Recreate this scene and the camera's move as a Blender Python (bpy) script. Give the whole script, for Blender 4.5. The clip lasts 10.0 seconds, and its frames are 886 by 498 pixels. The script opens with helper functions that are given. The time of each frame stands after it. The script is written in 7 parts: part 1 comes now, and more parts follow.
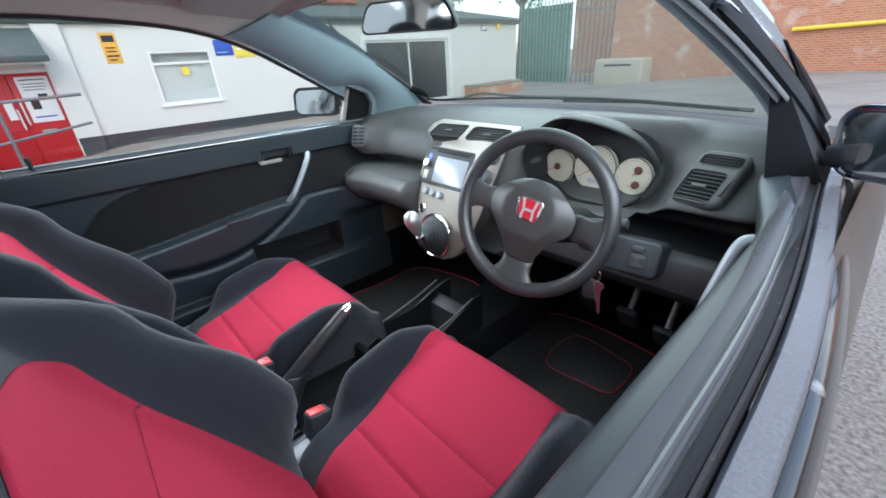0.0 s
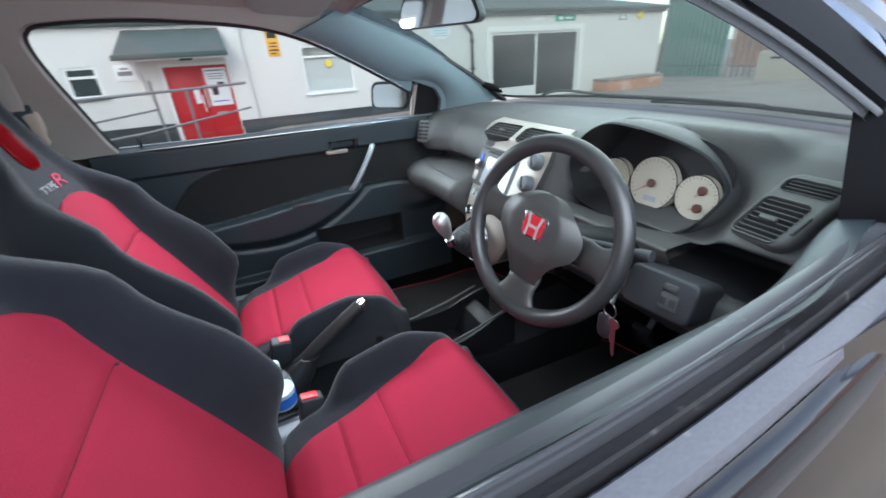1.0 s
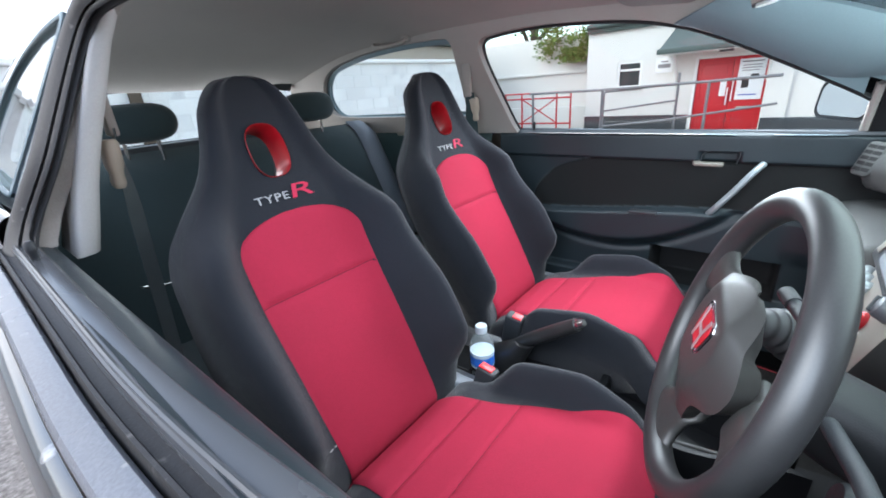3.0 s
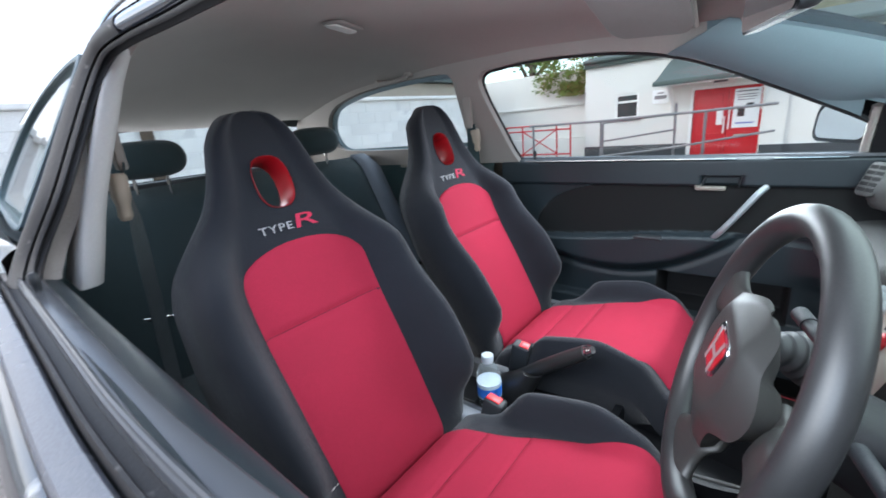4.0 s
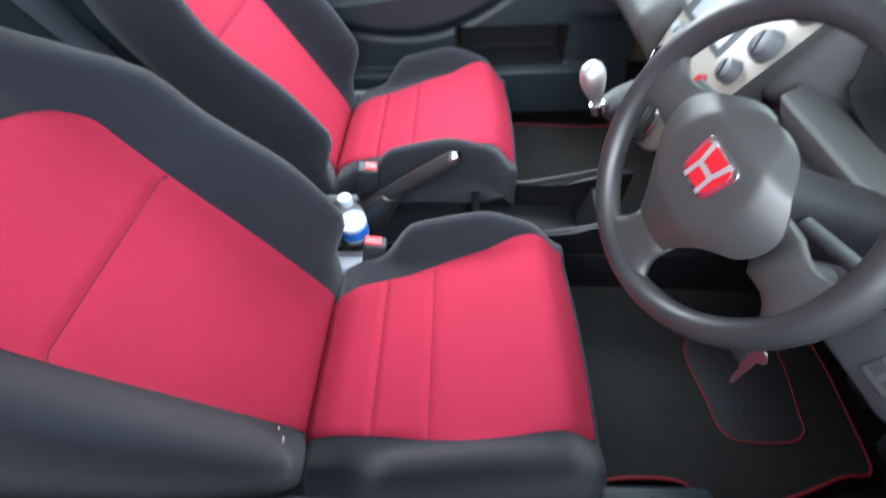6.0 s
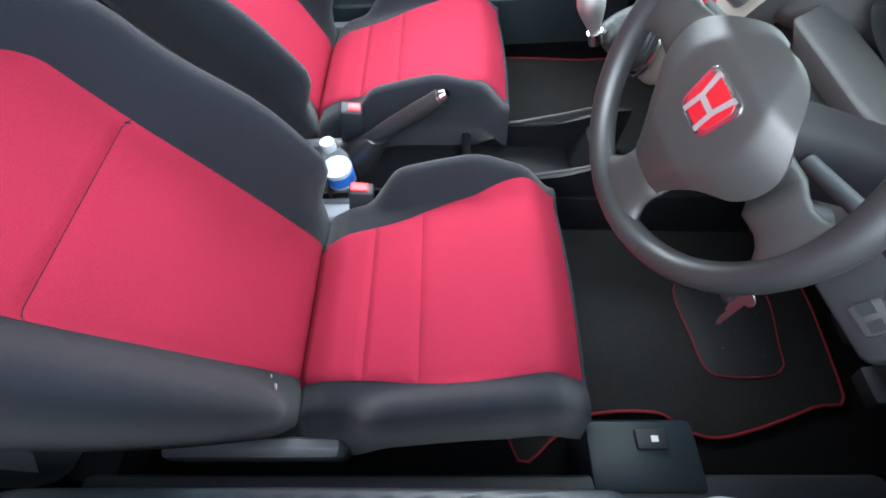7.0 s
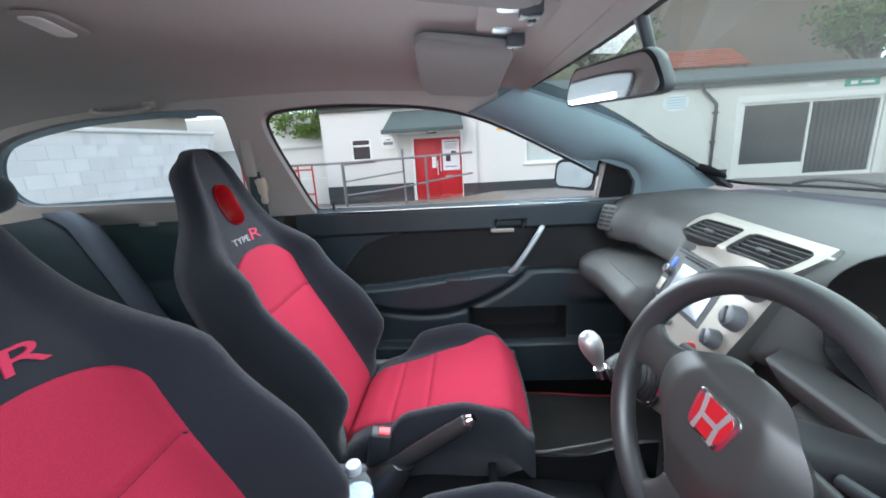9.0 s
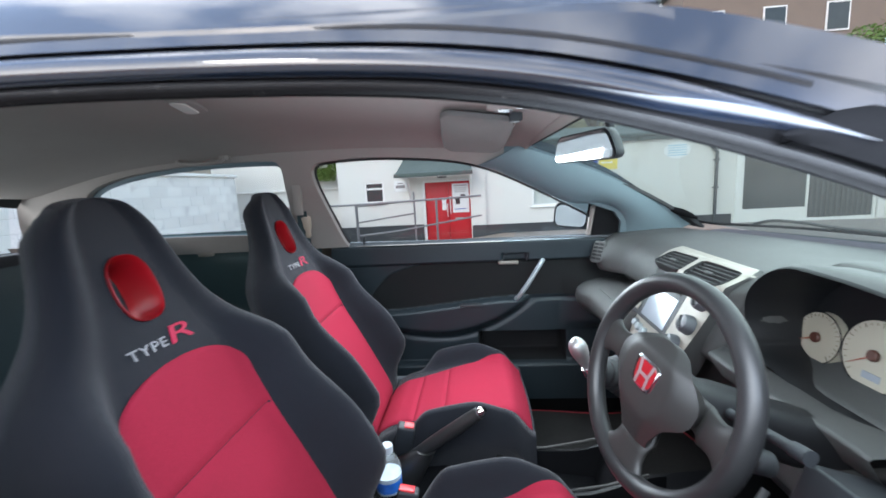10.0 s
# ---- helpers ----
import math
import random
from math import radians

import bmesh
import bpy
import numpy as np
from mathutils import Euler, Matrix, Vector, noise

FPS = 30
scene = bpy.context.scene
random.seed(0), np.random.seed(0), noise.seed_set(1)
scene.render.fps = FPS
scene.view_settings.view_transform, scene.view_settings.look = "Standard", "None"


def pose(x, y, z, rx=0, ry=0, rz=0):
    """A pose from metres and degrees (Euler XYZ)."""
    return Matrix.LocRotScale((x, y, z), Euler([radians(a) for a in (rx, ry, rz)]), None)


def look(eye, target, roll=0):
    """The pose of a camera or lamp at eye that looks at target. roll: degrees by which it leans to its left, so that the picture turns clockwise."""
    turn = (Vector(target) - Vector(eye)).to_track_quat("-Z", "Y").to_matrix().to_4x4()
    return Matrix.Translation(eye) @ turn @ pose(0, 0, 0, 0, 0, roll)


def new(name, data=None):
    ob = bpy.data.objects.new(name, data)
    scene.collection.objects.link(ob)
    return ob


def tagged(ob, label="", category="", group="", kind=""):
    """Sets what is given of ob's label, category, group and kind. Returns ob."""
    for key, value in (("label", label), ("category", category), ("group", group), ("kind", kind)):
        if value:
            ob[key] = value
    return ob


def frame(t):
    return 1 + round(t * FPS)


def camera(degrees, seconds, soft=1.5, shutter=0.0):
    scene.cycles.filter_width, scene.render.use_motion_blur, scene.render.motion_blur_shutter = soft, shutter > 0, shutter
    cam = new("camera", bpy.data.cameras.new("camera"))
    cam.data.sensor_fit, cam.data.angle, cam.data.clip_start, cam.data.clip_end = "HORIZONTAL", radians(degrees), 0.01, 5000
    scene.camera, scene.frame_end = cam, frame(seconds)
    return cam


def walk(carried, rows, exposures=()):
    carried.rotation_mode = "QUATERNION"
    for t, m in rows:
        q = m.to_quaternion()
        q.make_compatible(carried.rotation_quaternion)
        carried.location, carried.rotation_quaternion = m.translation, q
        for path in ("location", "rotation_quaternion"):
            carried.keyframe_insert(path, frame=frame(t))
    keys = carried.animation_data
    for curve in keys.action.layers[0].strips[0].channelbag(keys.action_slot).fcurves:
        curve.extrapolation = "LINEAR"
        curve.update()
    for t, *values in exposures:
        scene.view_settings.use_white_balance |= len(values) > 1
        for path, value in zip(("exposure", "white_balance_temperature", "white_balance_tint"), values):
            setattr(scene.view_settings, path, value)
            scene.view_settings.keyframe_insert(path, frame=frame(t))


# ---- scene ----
cam = camera(95.4, 10.0, 1.7, 0.35)
PATH = [
    (0, (0.826, -0.674, 1.178), (-0.528, 0.519, 0.314), -3.6),
    (0.5, (0.843, -0.632, 1.178), (-0.617, 0.425, 0.311), -4.0),
    (1, (0.909, -0.456, 1.172), (-0.735, 0.292, 0.311), -3.9),
    (1.5, (0.924, -0.310, 1.178), (-0.863, -0.094, 0.306), -4.0),
    (2, (0.838, -0.227, 1.163), (-0.897, -0.662, 0.267), -4.3),
    (2.5, (0.826, -0.089, 1.147), (-0.697, -1.063, 0.291), -4.9),
    (2.7, (0.826, -0.024, 1.148), (-0.631, -1.127, 0.331), -4.9),
    (3.8, (0.817, 0.024, 1.141), (-0.592, -1.258, 0.519), -5.2),
    (4, (0.822, 0.006, 1.138), (-0.633, -1.233, 0.546), -5.6),
    (4.5, (0.814, -0.132, 1.136), (-0.888, -1.004, 0.552), -5.6),
    (5, (0.830, -0.235, 1.148), (-1.034, -0.543, 0.493), -5.5),
    (5.5, (0.786, -0.251, 1.162), (-0.924, -0.352, 0.130), -4.3),
    (6, (0.679, -0.271, 1.169), (-0.537, -0.366, -0.416), -4.1),
    (6.2, (0.656, -0.265, 1.168), (-0.372, -0.373, -0.542), -5.4),
    (6.75, (0.660, -0.258, 1.154), (-0.300, -0.348, -0.618), -5.6),
    (7.3, (0.670, -0.255, 1.154), (-0.461, -0.324, -0.495), -5.0),
    (7.5, (0.673, -0.250, 1.163), (-0.614, -0.327, -0.367), -4.8),
    (8, (0.698, -0.259, 1.180), (-0.936, -0.344, 0.030), -4.4),
    (8.5, (0.717, -0.257, 1.182), (-1.122, -0.374, 0.406), -4.4),
    (9, (0.739, -0.265, 1.180), (-1.191, -0.404, 0.672), -3.5),
    (9.5, (0.795, -0.281, 1.176), (-1.161, -0.425, 0.784), -3.0),
    (10, (0.980, -0.275, 1.190), (-0.989, -0.447, 0.886), -3.1),
]
EXPOSURES = [(0.0, 0.36, 6200, 10), (0.5, 0.36, 6200, 10), (1.0, 0.28, 6200, 10), (1.5, 0.36, 6200, 10), (2.5, 0.70, 6200, 10), (4.0, 0.44, 6200, 10), (4.5, 0.58, 6200, 10), (5.0, 0.54, 6200, 10), (6.0, 1.02, 6200, 10), (7.5, 0.98, 6200, 10), (8.0, 0.80, 6200, 10), (8.5, 0.56, 6200, 10), (9.2, 0.42, 6200, 10), (10.0, 0.34, 6200, 10)]
walk(cam, [(t, look(eye, target, roll)) for t, eye, target, roll in PATH], EXPOSURES)

# ---- light ----
world = bpy.data.worlds.new("sky")
scene.world = world
world.use_nodes = True
wn, wl = world.node_tree.nodes, world.node_tree.links
sky = wn.new("ShaderNodeTexSky")
sky.sky_type, sky.sun_disc = "NISHITA", False
sky.sun_elevation, sky.sun_rotation = radians(28), radians(120)
wcoord = wn.new("ShaderNodeTexCoord")
cloud = wn.new("ShaderNodeTexNoise")
cloud.inputs["Scale"].default_value, cloud.inputs["Detail"].default_value = 3.0, 6.0
cramp = wn.new("ShaderNodeMapRange")
cramp.inputs["From Min"].default_value, cramp.inputs["From Max"].default_value = 0.42, 0.62
cramp.inputs["To Min"].default_value = 0.14
cmix = wn.new("ShaderNodeMix")
cmix.data_type = "RGBA"
cmix.inputs["B"].default_value = (5.6, 5.7, 6.0, 1)
wl.new(wcoord.outputs["Generated"], cloud.inputs["Vector"])
wl.new(cloud.outputs["Fac"], cramp.inputs["Value"])
wl.new(cramp.outputs["Result"], cmix.inputs["Factor"])
wl.new(sky.outputs["Color"], cmix.inputs["A"])
wbg = wn["Background"]
wl.new(cmix.outputs["Result"], wbg.inputs["Color"])
wbg.inputs["Strength"].default_value = 0.31
sun = new("sun", bpy.data.lights.new("sun", "SUN"))
sun.data.energy, sun.data.angle, sun.data.color = 0.6, radians(12), (1.0, 0.95, 0.88)
sun.matrix_world = look((8, -6, 9), (0, 0, 0.8))

# area lamps added in the side windows to boost the sky's light
for eye, target, watts, tone in (((0.685, -0.19, 1.125), (-0.225, -0.14, 0.735), 4.2, (0.78, 0.89, 1.0)), ((-0.635, -0.30, 1.125), (0.275, -0.25, 0.500), 8.2, (0.88, 0.95, 1.0))):
    skylight = new("window_light", bpy.data.lights.new("window_light", "AREA"))
    skylight.data.shape, skylight.data.size, skylight.data.size_y = "RECTANGLE", 0.92, 0.28
    skylight.data.energy, skylight.data.color = watts, tone
    skylight.matrix_world = look(eye, target)
    skylight.data.spread = radians(140)
# another added at the windscreen
skylight = new("window_light", bpy.data.lights.new("window_light", "AREA"))
skylight.data.shape, skylight.data.size, skylight.data.size_y = "RECTANGLE", 0.95, 0.80
skylight.data.energy, skylight.data.color = 8.8, (0.90, 0.98, 1.0)
skylight.matrix_world = look((0.025, 0.44, 1.285), (0.025, 0.024, 0.376))
# and one added at the rear window
skylight = new("window_light", bpy.data.lights.new("window_light", "AREA"))
skylight.data.shape, skylight.data.size, skylight.data.size_y = "RECTANGLE", 0.95, 0.26
skylight.data.energy, skylight.data.color = 4.0, (0.93, 0.98, 1.0)
skylight.matrix_world = look((0.025, -2.17, 1.15), (0.025, -1.35, 0.95))
# ---- helpers of this scene ----
V = Vector


def smooth(e0, e1, x):
    x = min(1.0, max(0.0, (x - e0) / (e1 - e0)))
    return x * x * (3 - 2 * x)


def table(pairs, x):
    """Smooth interpolation through (x, y) pairs (monotone-ish cubic)."""
    if x <= pairs[0][0]:
        return pairs[0][1]
    if x >= pairs[-1][0]:
        return pairs[-1][1]
    for i in range(len(pairs) - 1):
        (x0, y0), (x1, y1) = pairs[i], pairs[i + 1]
        if x <= x1:
            ya, xa = (pairs[i - 1][1], pairs[i - 1][0]) if i else (y0, x0)
            yb, xb = (pairs[i + 2][1], pairs[i + 2][0]) if i + 2 < len(pairs) else (y1, x1)
            h = x1 - x0
            m0 = (y1 - ya) / max(x1 - xa, 1e-9) if i else (y1 - y0) / h
            m1 = (yb - y0) / max(xb - x0, 1e-9) if i + 2 < len(pairs) else (y1 - y0) / h
            s = (x - x0) / h
            return (2 * s**3 - 3 * s**2 + 1) * y0 + (s**3 - 2 * s**2 + s) * h * m0 + (3 * s**2 - 2 * s**3) * y1 + (s**3 - s**2) * h * m1
    return pairs[-1][1]


def origin(ob):
    p = V((0, 0, 0))
    while ob:
        p += ob.location
        ob = ob.parent
    return p


def thing(name, at, label, category, group="", kind=""):
    ob = new(name)
    ob.location = at
    ob.empty_display_size = 0.05
    return tagged(ob, label, category, group, kind)


def finish(bm, ob, material, flat=False, angle=40):
    """Moves the mesh into the object's own axes, sets normals, material and shading."""
    bmesh.ops.recalc_face_normals(bm, faces=bm.faces)
    for f in bm.faces:
        f.smooth = not flat
    if not flat:
        for e in bm.edges:
            if len(e.link_faces) == 2 and e.calc_face_angle(0) > radians(angle):
                e.smooth = False
    bm.to_mesh(ob.data)
    bm.free()
    for m in material if isinstance(material, (list, tuple)) else (material,):
        ob.data.materials.append(m)
    return ob


def part(name, bm, material, parent, label="", flat=False, angle=40):
    """One mesh, built in world places, as a part of a thing or of a part."""
    ob = new(name, bpy.data.meshes.new(name))
    ob.parent = parent
    bmesh.ops.translate(bm, verts=bm.verts, vec=-origin(parent))
    finish(bm, ob, material, flat, angle)
    return tagged(ob, label)


def solo(name, bm, material, label, category, group="", kind="", flat=False, angle=40, at=None):
    """One mesh that is a thing by itself, with its origin at its base."""
    ob = new(name, bpy.data.meshes.new(name))
    if at is None:
        xs, ys, zs = zip(*(v.co for v in bm.verts))
        at = V(((min(xs) + max(xs)) / 2, (min(ys) + max(ys)) / 2, min(zs)))
    ob.location = at
    bmesh.ops.translate(bm, verts=bm.verts, vec=-V(at))
    finish(bm, ob, material, flat, angle)
    return tagged(ob, label, category, group, kind)


def rings(loops, closed=True, cap=True):
    """A skin over loops of equally many points."""
    bm = bmesh.new()
    rows = [[bm.verts.new(p) for p in loop] for loop in loops]
    n = len(rows[0])
    for a, b in zip(rows, rows[1:]):
        for i in range(n if closed else n - 1):
            j = (i + 1) % n
            bm.faces.new((a[i], a[j], b[j], b[i]))
    if cap and closed:
        bm.faces.new(rows[0])
        bm.faces.new(rows[-1])
    return bm


def sheet(fn, us, vs):
    return rings([[fn(u, v) for u in us] for v in vs], closed=False, cap=False)


def span(a, b, n):
    return [a + (b - a) * i / (n - 1) for i in range(n)]


def thicken(bm, d):
    """Gives an open skin a thickness of d against its normals."""
    bmesh.ops.recalc_face_normals(bm, faces=bm.faces)
    bmesh.ops.solidify(bm, geom=bm.faces[:], thickness=d)
    return bm


def box(x0, x1, y0, y1, z0, z1, bevel=0.0, seg=2):
    bm = bmesh.new()
    bmesh.ops.create_cube(bm, size=1)
    for v in bm.verts:
        v.co = V((x1 if v.co.x > 0 else x0, y1 if v.co.y > 0 else y0, z1 if v.co.z > 0 else z0))
    if bevel:
        bmesh.ops.bevel(bm, geom=bm.edges[:], offset=bevel, segments=seg, profile=0.5, affect="EDGES")
    return bm


def placed(bm, m):
    bmesh.ops.transform(bm, matrix=m, verts=bm.verts)
    return bm


def merge(*bms):
    out = bmesh.new()
    for b in bms:
        me = bpy.data.meshes.new("m")
        b.to_mesh(me)
        b.free()
        out.from_mesh(me)
        bpy.data.meshes.remove(me)
    return out


def tube(points, radius, n=10, closed=False, squash=1.0):
    """A round bar along points; radius may be a function of 0..1."""
    pts = [V(p) for p in points]
    loops, up = [], None
    for i, p in enumerate(pts):
        a = pts[(i - 1) % len(pts)] if closed or i else p
        b = pts[(i + 1) % len(pts)] if closed or i + 1 < len(pts) else p
        t = (b - a).normalized()
        if up is None:
            up = t.orthogonal().normalized()
        up = (up - t * up.dot(t)).normalized()
        side = t.cross(up)
        r = radius(i / max(len(pts) - 1, 1)) if callable(radius) else radius
        loops.append([p + up * r * math.cos(k * math.tau / n) + side * r * squash * math.sin(k * math.tau / n) for k in range(n)])
    if closed:
        loops.append(loops[0])
        bm = rings(loops, cap=False)
        bmesh.ops.remove_doubles(bm, verts=bm.verts, dist=1e-6)
        return bm
    return rings(loops)


def turned(profile, n=24, m=None):
    """A body of revolution about z from (radius, height) pairs."""
    bm = rings([[V((r * math.cos(k * math.tau / n), r * math.sin(k * math.tau / n), h)) for k in range(n)] for r, h in profile])
    return placed(bm, m) if m else bm


def slab(outline, depth, m=None, bevel=0.0, seg=2):
    """A plate from an outline in x and y, from z = 0 to depth."""
    bm = bmesh.new()
    f = bm.faces.new([bm.verts.new((x, y, 0)) for x, y in outline])
    up = bmesh.ops.extrude_face_region(bm, geom=[f])
    bmesh.ops.translate(bm, verts=[g for g in up["geom"] if isinstance(g, bmesh.types.BMVert)], vec=(0, 0, depth))
    bmesh.ops.recalc_face_normals(bm, faces=bm.faces)
    if bevel:
        top = [e for e in bm.edges if all(abs(v.co.z - depth) < 1e-6 for v in e.verts)]
        bmesh.ops.bevel(bm, geom=top, offset=bevel, segments=seg, profile=0.5, affect="EDGES")
    return placed(bm, m) if m else bm


def rounded(w, h, r, n=5, cx=0.0, cy=0.0):
    """The outline of a rounded rectangle."""
    pts = []
    for sx, sy, a0 in ((1, 1, 0), (-1, 1, 90), (-1, -1, 180), (1, -1, 270)):
        for i in range(n + 1):
            a = radians(a0 + 90 * i / n)
            pts.append((cx + sx * (w / 2 - r) + r * math.cos(a), cy + sy * (h / 2 - r) + r * math.sin(a)))
    return pts


def oval(w, h, n=28, cx=0.0, cy=0.0, power=2.0):
    pts = []
    for i in range(n):
        c, s = math.cos(i * math.tau / n), math.sin(i * math.tau / n)
        pts.append((cx + w / 2 * math.copysign(abs(c) ** (2 / power), c), cy + h / 2 * math.copysign(abs(s) ** (2 / power), s)))
    return pts


def axes(at, x, y):
    """A pose with its x and y axes given."""
    x = V(x).normalized()
    z = x.cross(V(y)).normalized()
    y = z.cross(x)
    m = Matrix((x, y, z)).transposed().to_4x4()
    m.translation = at
    return m


def cut(bm, cutter):
    """bm minus cutter, by a boolean worked out once."""
    obs = []
    for b in (bm, cutter):
        bmesh.ops.recalc_face_normals(b, faces=b.faces)
        o = new("cut", bpy.data.meshes.new("cut"))
        b.to_mesh(o.data)
        b.free()
        obs.append(o)
    mod = obs[0].modifiers.new("cut", "BOOLEAN")
    mod.object, mod.operation, mod.solver = obs[1], "DIFFERENCE", "EXACT"
    got = bpy.data.meshes.new_from_object(obs[0].evaluated_get(bpy.context.evaluated_depsgraph_get()))
    out = bmesh.new()
    out.from_mesh(got)
    for o in obs:
        me = o.data
        bpy.data.objects.remove(o)
        bpy.data.meshes.remove(me)
    bpy.data.meshes.remove(got)
    return out


# ---- materials ----
def material(name, color, rough=0.6, metal=0.0, vary=0.12, scale=6.0, grain=0.0, grain_scale=400.0, bump=0.0, bump_scale=400.0, coat=0.0, sheen=0.0, spots=None, rand=0.0, spec=0.5):
    """A surface with variation at two scales: broad stains and fine grain, with fine relief."""
    mat = bpy.data.materials.new(name)
    mat.use_nodes = True
    nodes, links = mat.node_tree.nodes, mat.node_tree.links
    b = nodes["Principled BSDF"]
    b.inputs["Roughness"].default_value, b.inputs["Metallic"].default_value = rough, metal
    b.inputs["Coat Weight"].default_value, b.inputs["Sheen Weight"].default_value = coat, sheen
    b.inputs["Coat Roughness"].default_value = 0.04
    b.inputs["Specular IOR Level"].default_value = spec
    b.inputs["Coat IOR"].default_value = 2.0 if coat == 1.0 else 1.5
    pos = nodes.new("ShaderNodeNewGeometry")
    wide = nodes.new("ShaderNodeTexNoise")
    wide.inputs["Scale"].default_value, wide.inputs["Detail"].default_value = scale, 6.0
    links.new(pos.outputs["Position"], wide.inputs["Vector"])
    fine = nodes.new("ShaderNodeTexNoise")
    fine.inputs["Scale"].default_value, fine.inputs["Detail"].default_value = grain_scale, 2.0
    links.new(pos.outputs["Position"], fine.inputs["Vector"])
    ramp = nodes.new("ShaderNodeMix")
    ramp.data_type = "RGBA"
    ramp.inputs["A"].default_value = (*[c * (1 - vary) for c in color], 1)
    ramp.inputs["B"].default_value = (*[min(1, c * (1 + vary)) for c in color], 1)
    links.new(wide.outputs["Fac"], ramp.inputs["Factor"])
    out = ramp.outputs["Result"]
    if grain:
        g = nodes.new("ShaderNodeMix")
        g.data_type, g.blend_type = "RGBA", "MULTIPLY"
        g.inputs["Factor"].default_value = grain
        links.new(out, g.inputs["A"])
        gr = nodes.new("ShaderNodeMapRange")
        gr.inputs["From Min"].default_value, gr.inputs["From Max"].default_value, gr.inputs["To Min"].default_value, gr.inputs["To Max"].default_value = 0.3, 0.7, 0.4, 1.5
        links.new(fine.outputs["Fac"], gr.inputs["Value"])
        links.new(gr.outputs["Result"], g.inputs["B"])
        out = g.outputs["Result"]
    if spots:
        s = nodes.new("ShaderNodeTexNoise")
        s.inputs["Scale"].default_value, s.inputs["Detail"].default_value = spots[1], 8.0
        links.new(pos.outputs["Position"], s.inputs["Vector"])
        r = nodes.new("ShaderNodeMapRange")
        r.inputs["From Min"].default_value, r.inputs["From Max"].default_value = spots[2], spots[3]
        links.new(s.outputs["Fac"], r.inputs["Value"])
        m2 = nodes.new("ShaderNodeMix")
        m2.data_type = "RGBA"
        m2.inputs["B"].default_value = (*spots[0], 1)
        links.new(r.outputs["Result"], m2.inputs["Factor"])
        links.new(out, m2.inputs["A"])
        out = m2.outputs["Result"]
    if rand:
        info = nodes.new("ShaderNodeObjectInfo")
        hsv = nodes.new("ShaderNodeHueSaturation")
        mr = nodes.new("ShaderNodeMapRange")
        mr.inputs["To Min"].default_value, mr.inputs["To Max"].default_value = 1 - rand, 1 + rand
        links.new(info.outputs["Random"], mr.inputs["Value"])
        links.new(mr.outputs["Result"], hsv.inputs["Value"])
        links.new(out, hsv.inputs["Color"])
        out = hsv.outputs["Color"]
    links.new(out, b.inputs["Base Color"])
    rr = nodes.new("ShaderNodeMapRange")
    rr.inputs["To Min"].default_value, rr.inputs["To Max"].default_value = max(0.02, rough - 0.08), min(1, rough + 0.08)
    links.new(wide.outputs["Fac"], rr.inputs["Value"])
    links.new(rr.outputs["Result"], b.inputs["Roughness"])
    if bump:
        bn = nodes.new("ShaderNodeTexNoise")
        bn.inputs["Scale"].default_value, bn.inputs["Detail"].default_value = bump_scale, 3.0
        links.new(pos.outputs["Position"], bn.inputs["Vector"])
        bp = nodes.new("ShaderNodeBump")
        bp.inputs["Strength"].default_value, bp.inputs["Distance"].default_value = bump, 0.002
        links.new(bn.outputs["Fac"], bp.inputs["Height"])
        links.new(bp.outputs["Normal"], b.inputs["Normal"])
    return mat


def glass(name, tint, rough=0.0, gloss=0.05, haze=0.0):
    """Thin clear glass: what lies behind shows through, and the surface shines more at a glance."""
    mat = bpy.data.materials.new(name)
    mat.use_nodes = True
    nodes, links = mat.node_tree.nodes, mat.node_tree.links
    clear, shine, mix, lw = nodes.new("ShaderNodeBsdfTransparent"), nodes.new("ShaderNodeBsdfGlossy"), nodes.new("ShaderNodeMixShader"), nodes.new("ShaderNodeLayerWeight")
    clear.inputs["Color"].default_value = (*tint, 1)
    shine.inputs["Roughness"].default_value = rough
    power, scale_, add = (nodes.new("ShaderNodeMath") for _ in range(3))
    power.operation, scale_.operation, add.operation = "POWER", "MULTIPLY", "ADD"
    power.inputs[1].default_value, scale_.inputs[1].default_value, add.inputs[1].default_value = 4.5, 0.8, gloss
    links.new(lw.outputs["Facing"], power.inputs[0])
    links.new(power.outputs[0], scale_.inputs[0])
    links.new(scale_.outputs[0], add.inputs[0])
    links.new(add.outputs[0], mix.inputs[0])
    links.new(clear.outputs[0], mix.inputs[1])
    links.new(shine.outputs[0], mix.inputs[2])
    out = mix
    # a translucent film mixed in as a pale veil
    if haze:
        film, veil = nodes.new("ShaderNodeBsdfTranslucent"), nodes.new("ShaderNodeMixShader")
        film.inputs["Color"].default_value = (0.9, 0.9, 0.86, 1)
        speck = nodes.new("ShaderNodeTexNoise")
        speck.inputs["Scale"].default_value, speck.inputs["Detail"].default_value = 6.0, 6.0
        rng_ = nodes.new("ShaderNodeMapRange")
        rng_.inputs["To Min"].default_value, rng_.inputs["To Max"].default_value = haze * 0.5, haze * 1.5
        links.new(speck.outputs["Fac"], rng_.inputs["Value"])
        links.new(rng_.outputs["Result"], veil.inputs[0])
        links.new(mix.outputs[0], veil.inputs[1])
        links.new(film.outputs[0], veil.inputs[2])
        out = veil
    links.new(out.outputs[0], nodes["Material Output"].inputs["Surface"])
    return mat


